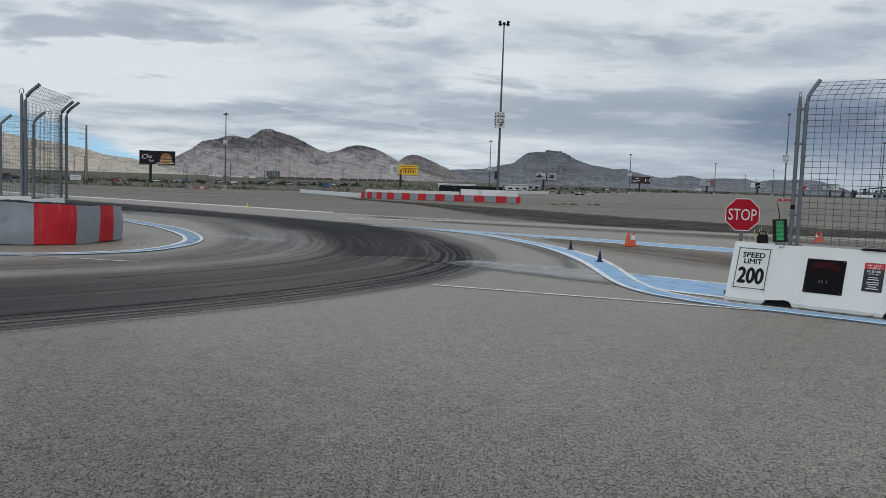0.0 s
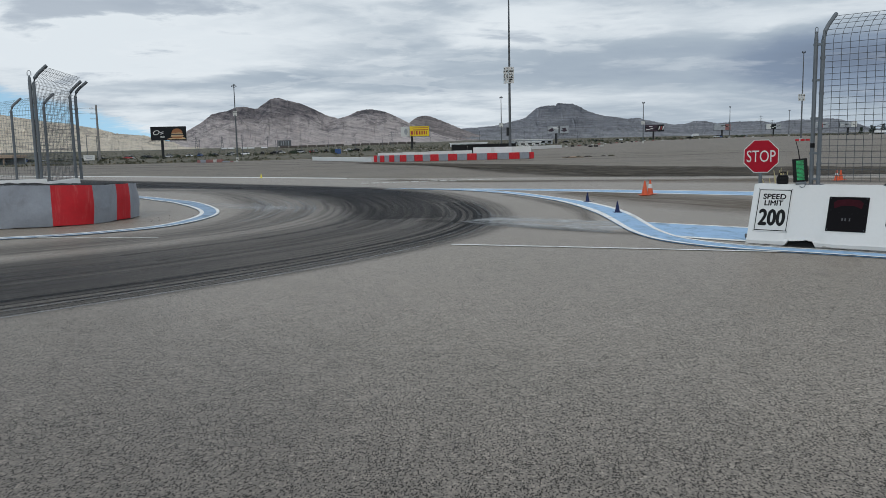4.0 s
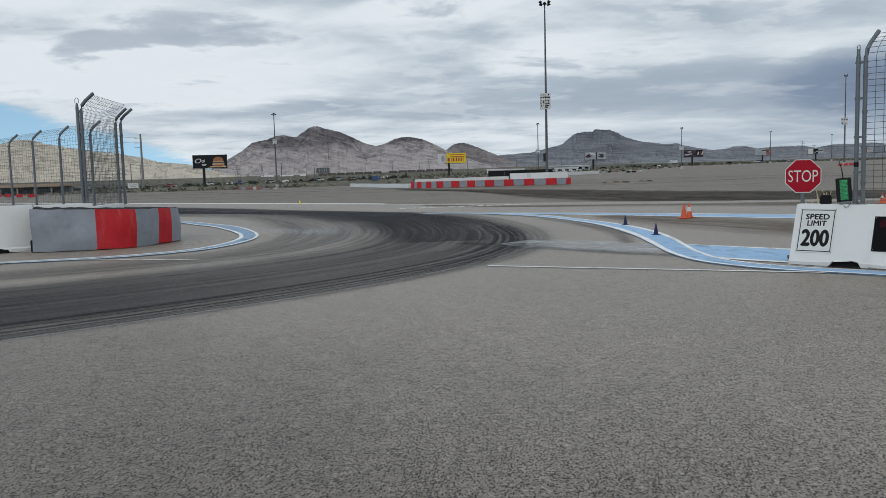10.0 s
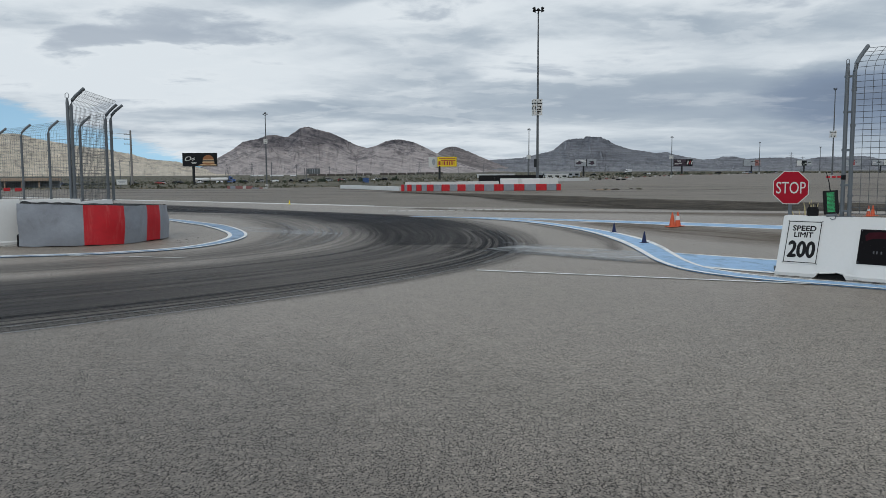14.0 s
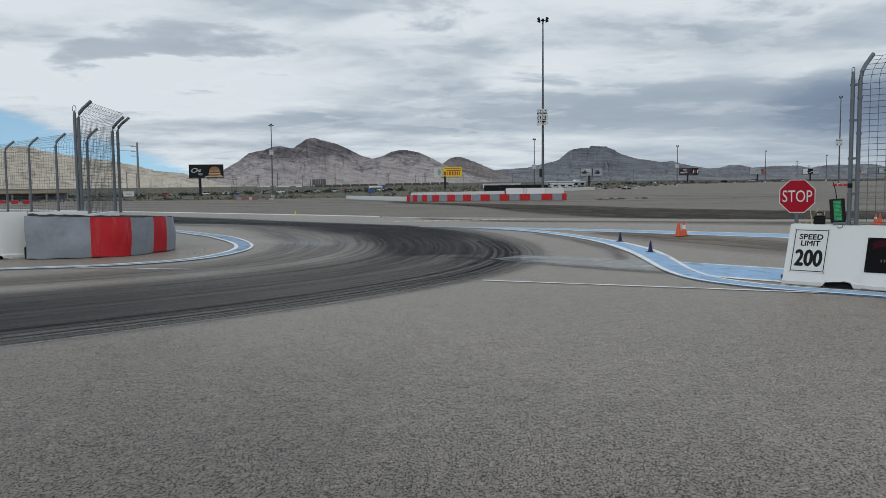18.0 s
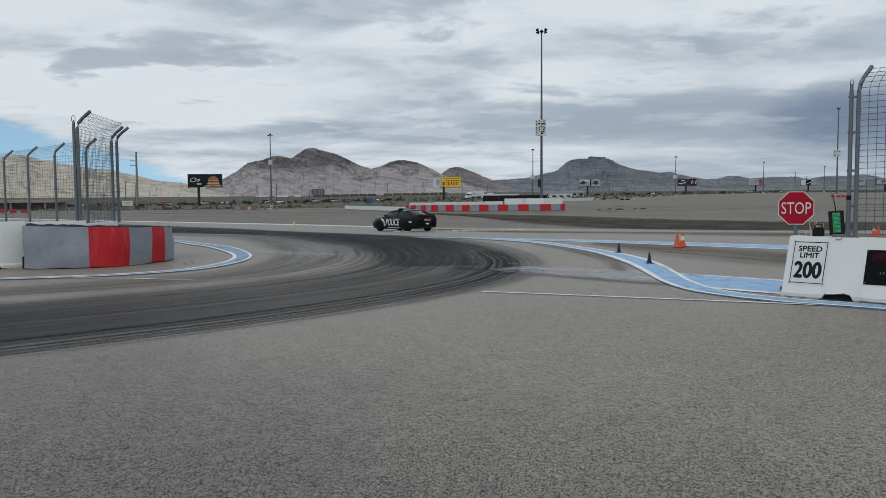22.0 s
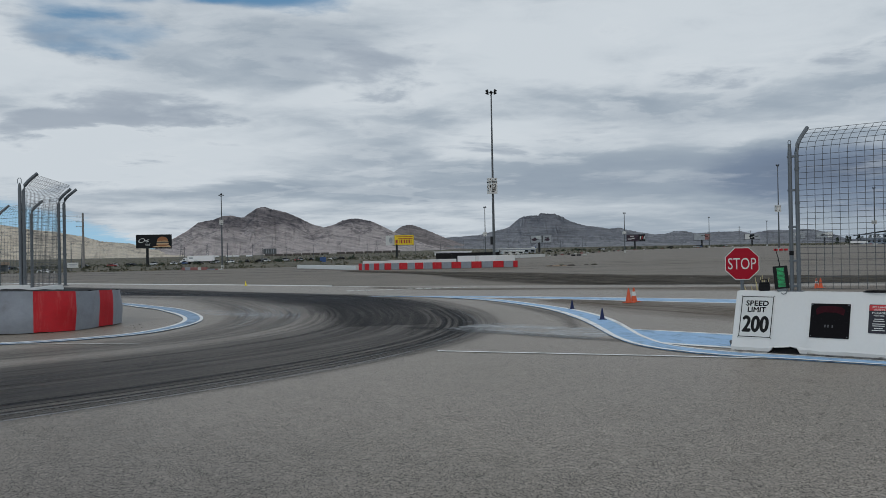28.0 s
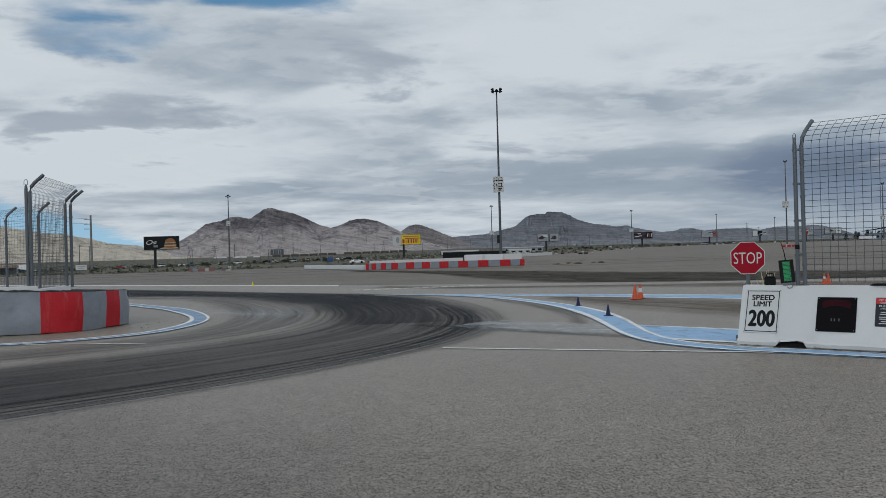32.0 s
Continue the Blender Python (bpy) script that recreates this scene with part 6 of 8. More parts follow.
far_wall("striped_wall", "short red and white low wall at the lot's edge", [(-42.6, 159.0), (-38.5, 157), (-34.0, 155.0)], lambda f, k: 0.8 + 0.5 * (k % 3), (M_FADED_RED, M_GREY_BELT, M_FADED_RED, M_CHIP), lambda f: 0.55 if f < 0.55 else 0.22)
block_data = Shape().box((1.1, 0.5, 0.58), (0, 0, 0.29), bevel=0.06).mesh("barrier_block", M_RED_BELT)
for x, y in ((-92.1, 158.2), (-87.0, 153.2), (-83.0, 149.5), (-78.6, 145.4), (-74.8, 142.1), (-97.5, 163)):
    ob = new("barrier_block", block_data)
    ob.matrix_basis = on_ground(x, y, 24)
    tagged(ob, "red plastic barrier block on the gravel lot", "barrier block", "red barrier blocks")
edge_data = [Shape().box((1.2, 0.5, 0.46), (0, 0, 0.23), bevel=0.05).mesh("edge_block", mm) for mm in (M_CHIP, M_FADED_RED, M_BLACK_TARP)]
for k in range(34):
    f = k / 33
    x = 48 + 190 * f**1.15
    ob = new("edge_block", edge_data[(0, 2, 1, 2, 0, 1, 0, 2, 1, 2)[k % 10]])
    ob.matrix_basis = on_ground(x, steps(LOT_EDGE, x) - 3, 40)
    tagged(ob, "small barrier block at the lot's far edge", "barrier block", "edge blocks")
for x, y, t_ in ((112.35, 238.6, -2), (113.95, 238.55, 1), (115.5, 238.6, -2)):
    ob = new("barrier_block", block_data)
    ob.matrix_basis = on_ground(x, y, t_)
    tagged(ob, "red plastic barrier block round a lamp post's foot", "barrier block", "red barrier blocks")
for x, y in ((53.2, 250), (55.0, 250.5), (57.0, 251)):
    ob = new("edge_block", edge_data[2 if x < 56 else 0])
    ob.matrix_basis = on_ground(x, y, 10)
    tagged(ob, "small barrier block on the gravel lot", "barrier block", "edge blocks")

r7 = random.Random(71)
for k in range(13):
    x, y = 21.5 + 9.5 * r7.random(), 121 + 7 * r7.random()
    w = r7.uniform(0.5, 1.5)
    lone("concrete_rubble", Shape().tube([(-w / 2, 0, 0.0), (-w / 4, 0.05 * w, 0.05), (w / 5, -0.04 * w, 0.07), (w / 2, 0, 0.0)], [0.04, 0.15 * w, 0.19 * w, 0.05], 7, squash=0.55), (M_DESERT, M_TRAIN, M_TAN)[k % 3], "broken piece of concrete lying on the gravel lot", "rubble", on_ground(x, y, r7.uniform(-60, 60), 0.03), "rubble pieces")

# ---------------------------------------------------------------- lamp posts and poles


def lamp_post(x, y, top, thick=0.28, sign=None, words="", material=None, heads=6, label="tall floodlight post with a small notice board"):
    material = material or M_POLE
    z0 = gz(x, y)
    h = top - z0
    ob = thing("lamp_post", label, "lamp post", pose(x, y, z0), "floodlight posts")
    part("pole", Shape().tube([(0, 0, 0), (0, 0, h * 0.5), (0, 0, h)], [thick, thick * 0.72, thick * 0.42], 10), material, ob, smooth=50)
    part("base", Shape().tube([(0, 0, 0), (0, 0, 0.9)], thick * 1.7, 12), M_CHIP, ob, "round concrete footing", smooth=50)
    k = 1.0 if heads > 4 else 0.62
    part("crossarm", Shape().box((1.7 * k, 0.12, 0.12), (0, 0, h - 0.25)), M_DARK_POLE, ob)
    part("crossarm", Shape().box((0.12, 1.5 * k, 0.12), (0, 0, h - 0.55)), M_DARK_POLE, ob)
    for i in range(heads):
        a = 2 * math.pi * i / heads + 0.4
        d = 0.78 * k
        head = Shape().rings([[Vector((s * math.cos(b), s * math.sin(b), z)) for b in [2 * math.pi * j / 8 for j in range(8)]] for s, z in ((0.12 * k, 0.32 * k), (0.30 * k, 0.0), (0.26 * k, -0.04))])
        part("floodlight", head, M_DARK_POLE, ob, m=pose(d * math.cos(a), d * math.sin(a), h - 0.35 + 0.28 * (i % 2), 28 * math.sin(a), -28 * math.cos(a), 0))
    if sign:
        za, zb, w = sign
        for turn, dx in ((8, 0.0), (-62, -w * 0.42)):
            board = part("notice_board", Shape().box((w, 0.06, zb - za), (0, 0, 0), bevel=0.01), M_SIGN_WHITE, ob, "white lot notice board", m=pose(dx * 0.9, -thick - 0.1 if turn > 0 else -0.05, (za + zb) / 2 - z0, 0, 0, turn))
            hh = zb - za
            if words:
                part("lettering", lettering(words, hh * 0.25, M_INK, 0.01, heavy=0.018), None, board, "black letters", m=pose(0, -0.045, -hh * 0.04))
            for z, ww in ((hh * 0.24, 0.86), (-hh * 0.36, 0.3), (-hh * 0.26, 0.6)):
                part("text_bar", Shape().box((w * ww, 0.01, hh * 0.07), (0, -0.04, z)), M_INK, board)
            for sx in (-0.26, 0.26):
                part("text_bar", Shape().box((w * 0.12, 0.01, hh * 0.07), (sx * w, -0.04, hh * 0.41)), M_INK, board)
    return ob


c2 = lamp_post(14.75, 130, 27.7, 0.235, (11.15, 13.7, 1.42), "C2", label="very tall floodlight post with a white lot board")
part("cabinet", Shape().box((0.42, 0.4, 1.3), (-0.34, 0, 4.2), bevel=0.03), M_DARK_POLE, c2, "dark box fixed to the post")
lamp_post(-41.75, 190, 16.3, 0.2, (9.2, 10.3, 0.9), heads=4)
lamp_post(26.75, 260, 16.2, 0.22, (6.7, 8.0, 1.1), heads=4)
lamp_post(83.4, 300, 15.4, 0.22, (7.3, 8.5, 1.2), heads=4)
lamp_post(162, 420, 17.7, 0.26, heads=4)
lamp_post(207, 450, 16.2, 0.26, heads=4)
lamp_post(114.1, 240, 26.5, 0.25, (12.2, 14.2, 1.5), heads=4)
lamp_post(168.0, 280, 22.0, 0.26, (9.0, 10.3, 1.3), heads=4)

util = thing("utility_pole", "weathered timber utility pole with short cross-arms", "utility pole", on_ground(-85.2, 221, 20))
part("pole", Shape().tube([(0, 0, 0), (0, 0, 16.0)], [0.36, 0.24], 10), M_WOOD, util, smooth=50)
for z in (14.9, 13.6, 12.3):
    part("crossarm", Shape().box((1.9, 0.12, 0.14), (-0.75, 0, z)), M_WOOD, util)
    for x in (-1.6, -0.9):
        part("insulator", Shape().tube([(x, 0, z + 0.07), (x, 0, z + 0.3)], 0.06, 6), M_CONCRETE, util)
for z in (14.9, 13.6):
    span = [(-86.2 - 9.0 * k, 221 + 3.0 * k, gz(-85, 221) + z + 0.3 + 0.028 * k * k - 0.06 * k) for k in range(13)]
    lone("power_cable", Shape().tube(span, 0.028, 4), M_DARK_POLE, "thin dark overhead cable slung from a timber pole", "power cable", group="power cables")
notice = thing("roadside_notice", "small pale notice board on two short posts", "notice board", pose(-95.6, 240, gz(-95.6, 240), 0, 0, 12))
part("board", Shape().box((3.0, 0.08, 1.5), (0, 0, 2.1), bevel=0.02), M_SIGN_WHITE, notice)
for x in (-1.1, 1.1):
    part("post", Shape().tube([(x, 0.06, 0), (x, 0.06, 2.4)], 0.06, 6), M_WOOD, notice)
part("text_bar", Shape().box((2.2, 0.02, 0.22), (0, -0.05, 2.35)), M_BB_GREY, notice)
part("text_bar", Shape().box((1.6, 0.02, 0.22), (0, -0.05, 1.9)), M_BB_GREY, notice)
r3 = random.Random(33)
for k in range(17):
    x, y = -170 + 23 * k + r3.uniform(-4, 4), 640 + 16 * k
    h = r3.uniform(10, 13)
    ob = thing("utility_pole", "thin far timber utility pole with a cross-arm", "utility pole", on_ground(x, y, 30), "far utility poles")
    part("pole", Shape().tube([(0, 0, 0), (0, 0, h)], [0.2, 0.13], 6), M_POLE, ob)
    part("crossarm", Shape().box((2.2, 0.16, 0.16), (0, 0, h - 1.0)), M_POLE, ob)
for x, y, h in ((-104, 260, 9), (-128, 330, 10), (-64, 300, 8)):
    ob = thing("utility_pole", "thin grey roadside pole", "utility pole", on_ground(x, y, 10), "roadside poles")
    part("pole", Shape().tube([(0, 0, 0), (0, 0, h)], [0.16, 0.10], 8), M_POLE, ob)
    part("crossarm", Shape().box((1.2, 0.08, 0.08), (0, 0, h - 0.4)), M_POLE, ob)


def pylon(x, y, h, turn):
    ob = thing("power_pylon", "far lattice steel power pylon", "power pylon", on_ground(x, y, turn), "power pylons")
    for sx, sy in product((-1, 1), repeat=2):
        part("leg", Shape().tube([(sx * 1.7, sy * 1.7, 0), (sx * 0.5, sy * 0.5, h * 0.62), (sx * 0.25, sy * 0.25, h)], 0.06, 4), M_POLE, ob)
    for k in range(7):
        f0, f1 = k / 7 * 0.95, (k + 1) / 7 * 0.95
        w0, w1 = (1.7 - 1.5 * f for f in (f0, f1))
        part("brace", Shape().tube([(-w0, -w0, f0 * h), (w1, -w1, f1 * h)], 0.05, 4).tube([(w0, -w0, f0 * h), (-w1, -w1, f1 * h)], 0.05, 4), M_POLE, ob)
    for z, w in ((0.72, 3.2), (0.84, 2.7), (0.95, 2.2)):
        part("crossarm", Shape().box((2 * w, 0.2, 0.2), (0, 0, z * h)), M_POLE, ob)


for x, y, h, t_ in ((-172, 640, 14, 20), (-152, 640, 13.5, 20), (-24, 760, 14, 0), (382, 900, 22, 0), (397, 905, 17, 0)):
    pylon(x, y, h, t_)

# ---------------------------------------------------------------- billboards


def billboard(m, w, h, low, post_x, face, label, post_r=0.55):
    """A billboard on one post: m stands on the ground under its middle; low is its lower edge's height."""
    ob = thing("billboard", label, "billboard", m, "billboards")
    part("post", Shape().tube([(post_x, 0.4, -1.5), (post_x, 0.4, low + 0.3)], post_r, 12), M_DARK_POLE, ob, "dark round steel post", smooth=50)
    part("frame", Shape().box((w + 0.12, 0.7, h + 0.12), (0, 0.45, low + h / 2), bevel=0.05), M_DARK_POLE, ob)
    part("catwalk", Shape().box((w + 1.0, 0.8, 0.14), (-0.3, -0.1, low - 0.3)), M_DARK_POLE, ob, "dark catwalk below the board")
    part("face", Shape().box((w, 0.08, h), (0, 0.05, low + h / 2)), face, ob)
    return ob


def disc(rx, rz, d=0.06, lo=0.0, hi=360.0, n=24):
    return Shape().prism([(rx * math.cos(radians(lo + (hi - lo) * k / n)), rz * math.sin(radians(lo + (hi - lo) * k / n))) for k in range(n + (hi - lo < 360))], d)


gJ = gz(-99.5, 330)
jb = billboard(pose(-99.5, 330, gJ, 0, 0, 6), 13.6, 5.3, 5.65 - gJ, -2.6, M_BB_BLACK, "dark billboard with a burger picture and pale script bars")
lowJ = 5.65 - gJ
part("lower_bun", disc(2.3, 0.75, lo=180, hi=360), M_BREAD, jb, "printed toasted bun", m=pose(3.4, -0.03, lowJ + 1.35))
part("filling", Shape().prism([(-2.5, 0), (-2.2, 0.45), (-0.9, 0.62), (0.6, 0.5), (1.9, 0.62), (2.5, 0.25), (2.2, -0.1), (-2.2, -0.1)], 0.06), M_FILLING, jb, "printed pale filling", m=pose(3.4, -0.05, lowJ + 1.45))
part("patty", Shape().box((4.6, 0.06, 0.45), bevel=0.02), M_TRAIN, jb, "printed dark patty", m=pose(3.4, -0.07, lowJ + 2.15))
part("filling", Shape().prism([(-2.2, 0), (-1.9, 0.4), (-0.5, 0.3), (0.7, 0.45), (2.1, 0.3), (2.3, 0.0)], 0.06), M_FILLING, jb, "printed pale filling", m=pose(3.4, -0.09, lowJ + 2.45))
part("upper_bun", disc(2.1, 1.7, lo=0, hi=180), M_BREAD, jb, "printed toasted bun", m=pose(3.4, -0.06, lowJ + 2.8))
part("table_print", Shape().prism([(-4.2, 0), (-3.0, 0.5), (2.4, 0.7), (3.2, 0.3), (3.2, 0)], 0.06), M_FILLING, jb, "pale printed board", m=pose(3.4, -0.02, lowJ + 0.3))
part("script_ring", Shape().rings([[Vector((rr * 1.55 * math.cos(a), yy, rr * math.sin(a))) for rr, yy in ((0.62, 0.03), (0.86, 0.03), (0.86, -0.03), (0.62, -0.03))] for a in [2 * math.pi * i / 24 for i in range(25)]], caps=False), M_SIGN_WHITE, jb, "pale oval outline", m=pose(-4.6, -0.03, lowJ + 3.0, 0, -20, 0))
for x, z, w in ((-2.6, 3.1, 1.5), (-2.5, 2.55, 1.2)):
    part("script_bar", Shape().box((w, 0.06, 0.3), bevel=0.02), M_SIGN_WHITE, jb, "pale slanted bar", m=pose(x, -0.03, lowJ + z, 0, -20, 0))
for z, w in ((1.55, 2.0), (1.15, 1.6)):
    part("text_bar", Shape().box((w, 0.05, 0.2), (-2.3, -0.03, lowJ + z)), M_SIGN_WHITE, jb)

gY = gz(1.0, 420)
lowY = 5.95 - gY
yb = billboard(pose(1.0, 420, gY, 0, 0, -4), 9.9, 5.0, lowY, -3.9, M_BB_YELLOW, "yellow billboard with dark red bars beside a white face")
part("side_face", Shape().box((5.0, 0.1, 5.0), bevel=0.02), M_SIGN_WHITE, yb, "white side face with a grey oval", m=pose(-7.2, 1.0, lowY + 2.4, 0, 0, 22))
part("side_mark", disc(0.9, 1.6), M_BB_GREY, yb, "grey oval mark", m=pose(-7.0, 0.95, lowY + 2.4, 0, 0, 22))
for k, w in enumerate((1.5, 0.45, 1.2, 1.0, 0.9, 0.9, 0.45)):
    x = (-3.9, -2.55, -1.35, 0.15, 1.4, 2.6, 3.6)[k]
    part("letter_bar", Shape().box((w * 0.72, 0.06, 1.9), (x, -0.03, lowY + 1.75), bevel=0.01), M_BB_RED, yb)
part("letter_bar", Shape().box((7.6, 0.06, 0.42), (0.6, -0.03, lowY + 3.15)), M_BB_RED, yb)
part("letter_bar", Shape().box((8.4, 0.06, 0.3), (0.2, -0.03, lowY + 4.2)), M_BB_RED, yb)

for x, y, w, h, low, px_, mats, lab, turn in (
    (86.3, 500, 13.0, 4.5, 6.5, -1.2, (M_BB_GREY, M_BB_GREY, M_BB_GREY, M_BB_GREY), "grey billboard with a dark vehicle picture", 0),
    (152.0, 520, 11.8, 4.2, 6.7, -0.7, (M_BB_BLACK, M_BB_PLUM, M_BB_PLUM, M_BB_BLACK), "dark billboard with pale and red slanted bars", -6),
    (211.0, 560, 11.2, 4.2, 6.9, -0.2, (M_BB_GREY, M_BB_GREY, M_BB_GREY, M_FADED_RED), "grey and faded red billboard", -8),
    (264.5, 600, 10.8, 4.0, 7.1, 0.0, (M_BB_GREY, M_SIGN_WHITE, M_BB_BLACK, M_BB_GREY), "pale billboard with dark figures", -10),
    (300.0, 600, 10.5, 4.2, 7.2, 0.0, (M_SIGN_WHITE, M_BB_GREY, M_BB_RED, M_BB_GREY), "pale and red billboard", -12),
    (278.0, 520, 10.5, 4.0, 6.5, 0.0, (M_BB_BLACK, M_BB_GREY, M_BB_GREY, M_SIGN_WHITE), "grey billboard behind the fence", -12),
):
    g0 = gz(x, y)
    ob = billboard(pose(x, y, g0, 0, 0, turn), w, h, low - g0, px_, mats[0], lab)
    rr = random.Random(int(x))
    for k in range(3):
        part("print_panel", Shape().box((w * rr.uniform(0.29, 0.33), 0.06, h * rr.uniform(0.85, 0.97)), ((k - 1) * w * 0.325, -0.03, low - g0 + h * 0.5)), mats[k + 1], ob)
    if "vehicle" in lab:
        for dx, dz, rx_, rz_ in ((-0.33, 0.42, 1.7, 0.75), (-0.30, 0.60, 0.9, 0.6), (0.30, 0.40, 1.5, 0.8), (0.33, 0.62, 0.7, 0.5)):
            part("printed_shape", disc(rx_, rz_), M_BB_PLUM, ob, "dark printed vehicle shape", m=pose(dx * w, -0.10, low - g0 + h * dz))
        part("printed_strip", Shape().box((0.7, 0.06, h * 0.95), (0.05 * w, -0.10, low - g0 + h * 0.5)), M_BB_BLACK, ob)
        part("printed_strip", Shape().box((w * 0.2, 0.06, 0.6), (-0.15 * w, -0.11, low - g0 + h * 0.8)), M_SIGN_WHITE, ob)
    if mats[2] is M_BB_PLUM:
        for k in range(3):
            part("letter_bar", Shape().prism([(-0.5, -1.1), (0.1, -1.1), (0.6, 1.1), (0.0, 1.1)], 0.06), (M_SIGN_WHITE, M_BB_RED, M_SIGN_WHITE)[k], ob, m=pose(w * 0.24 + 1.25 * k, -0.09, low - g0 + h * 0.5))
    for k in range(6):
        part("text_bar", Shape().box((w * rr.uniform(0.10, 0.24), 0.06, h * rr.uniform(0.07, 0.14)), (rr.uniform(-0.42, 0.42) * w, -0.08, low - g0 + h * rr.uniform(0.25, 0.75))), (M_BB_BLACK, M_SIGN_WHITE)[k % 2], ob)

sg = gz(-62.5, 380)
road_sign = thing("overhead_sign", "grey frame sign over the highway", "road sign", pose(-62.5, 380, sg, 0, 0, 0))
for x in (-3.1, -2.3):
    part("post", Shape().tube([(x, 0, 0), (x, 0, 6.6)], 0.16, 6), M_POLE, road_sign)
part("board", Shape().box((6.0, 0.3, 2.6), (1.0, 0, 5.0), bevel=0.03), M_POLE, road_sign)
for x in (-0.6, 0.5, 1.6, 2.7):
    part("letter_bar", Shape().box((0.22, 0.1, 1.9), (x, -0.2, 5.0)), M_BB_GREY, road_sign)
blue_box = thing("blue_container", "small blue container by the road", "container", on_ground(-29.3, 300, 8))
part("body", Shape().box((2.2, 1.6, 1.6), (0, 0, 0.8), bevel=0.05), M_PAINT_BLUE, blue_box)
part("lid", Shape().box((2.3, 1.7, 0.12), (0, 0, 1.66), bevel=0.02), M_PAINT_BLUE, blue_box)

# ---------------------------------------------------------------- highway, far buildings, train
hw = ribbon([(-600, 425), (-300, 425), (0, 425), (200, 440), (420, 470)], 22, 0.02, step=10, across=2)
lone("highway", hw, M_ASPHALT, "grey highway beyond the lot", "highway", kind="structure")


def building(name, label, m, w, d, h, wall, roof, windows=0, parapet=0.4, pillars=0):
    ob = thing(name, label, "building", m)
    if pillars:
        for k in range(pillars):
            part("pillar", Shape().box((0.5, 0.5, h), (-w / 2 + (k + 0.5) * w / pillars, -d / 2 + 0.6, h / 2), bevel=0.04), wall, ob)
        part("back_wall", Shape().box((w, 0.4, h), (0, d / 2, h / 2)), M_BB_GREY, ob)
    else:
        part("wall", Shape().box((w, d, h), (0, 0, h / 2), bevel=0.05), wall, ob)
    part("roof", Shape().box((w + 0.8, d + 0.8, parapet), (0, 0, h + parapet / 2), bevel=0.04), roof, ob)
    for k in range(windows):
        part("window", Shape().box((w / windows * 0.55, 0.12, h * 0.4), (-w / 2 + (k + 0.5) * w / windows, -d / 2 - 0.02, h * 0.55)), M_CAR_GLASS, ob)
    return ob


building("canopy_building", "long low tan canopy building with pillars", on_ground(-176, 305, 4), 56, 12, 2.7, M_TAN, M_TAN, pillars=9, parapet=1.1)
building("warehouse", "long pale low warehouse", on_ground(64, 460, 5), 22, 12, 2.6, M_BB_GREY, M_CONCRETE, 6)
building("warehouse", "white flat-roofed far shed", on_ground(28, 450, 0), 20, 10, 2.0, M_WHITE, M_WHITE, 5)
building("warehouse", "low white far shed", on_ground(52, 380, 0), 10, 6, 1.6, M_CONCRETE, M_WHITE, 3)
pav = building("pavilion", "grey-blue pit building under a dark raised roof", on_ground(293, 482, -26), 22, 10, 3.6, M_BLUE_WALL, M_BB_GREY, 8)
part("canopy", Shape().prism([(-15, 5.2), (-15, 5.6), (-4, 7.4), (13, 9.6), (13, 8.6), (-4, 6.6)], 9), M_BB_BLACK, pav, "dark sloping roof on thin columns")
for x, h in ((-13, 5.4), (-8, 6.1), (-3, 6.7), (2, 7.3), (7, 7.9), (12, 8.5)):
    part("column", Shape().tube([(x, -4.2, 0), (x, -4.2, h)], 0.16, 6), M_POLE, pav)
part("tower", Shape().box((5.0, 4.0, 6.2), (3.5, -3, 3.1), bevel=0.06), M_BLUE_WALL, pav)
for x in (2.3, 4.7):
    part("window", Shape().box((1.6, 0.1, 1.4), (x, -5.05, 4.6)), M_CAR_GLASS, pav)
trailer = thing("trailer", "long white trailer parked before a pit building", "trailer", on_ground(271, 468, -26))
part("body", Shape().box((9.0, 2.4, 1.5), (0, 0, 1.45), bevel=0.12), M_WHITE, trailer)
for x in (-2.4, -1.2, 3.4):
    part("wheel", Shape().tube([(x, -1.25, 0.4), (x, -0.95, 0.4)], 0.4, 12), M_TYRE, trailer)
for k in range(15):
    ob = new("edge_block", edge_data[(0, 2, 2, 0, 1)[k % 5]])
    ob.matrix_basis = on_ground(262 + 2.9 * k, 466 - 1.4 * k, -26)
    tagged(ob, "small barrier block before a far pit building", "barrier block", "edge blocks")
building("grandstand", "long dark far grandstand", on_ground(330, 470, -25), 60, 10, 5.5, M_BLUE_WALL, M_GREY_BELT, 14)


def leafy_tree(x, y, h, seed):
    r = random.Random(seed)
    ob = thing("tree", "dark green dense far tree", "tree", on_ground(x, y), "far trees")
    part("trunk", Shape().tube([(0, 0, 0), (0.1, 0, h * 0.35), (0, 0.1, h * 0.7)], [0.2, 0.14, 0.06], 6), M_WOOD, ob)
    pts, faces = [], []
    for k in range(260):
        a, zz = r.uniform(0, 6.28), r.uniform(0.18, 1.0)
        d = h * 0.30 * (1.15 - zz) ** 0.6 * r.uniform(0.3, 1.0)
        c = Vector((d * math.cos(a), d * math.sin(a), zz * h))
        for j in range(3):
            pts.append(c + Vector((r.gauss(0, 0.28), r.gauss(0, 0.28), r.gauss(0, 0.24))))
        faces.append((len(pts) - 3, len(pts) - 2, len(pts) - 1))
    part("crown", Shape().add(pts, faces), M_PINE, ob)


for k in range(16):
    leafy_tree(274 + 3.4 * k + r3.uniform(-1.2, 1.2), 496 + r3.uniform(-4, 6) - k, r3.uniform(4.2, 6.0) + 0.16 * k, k)

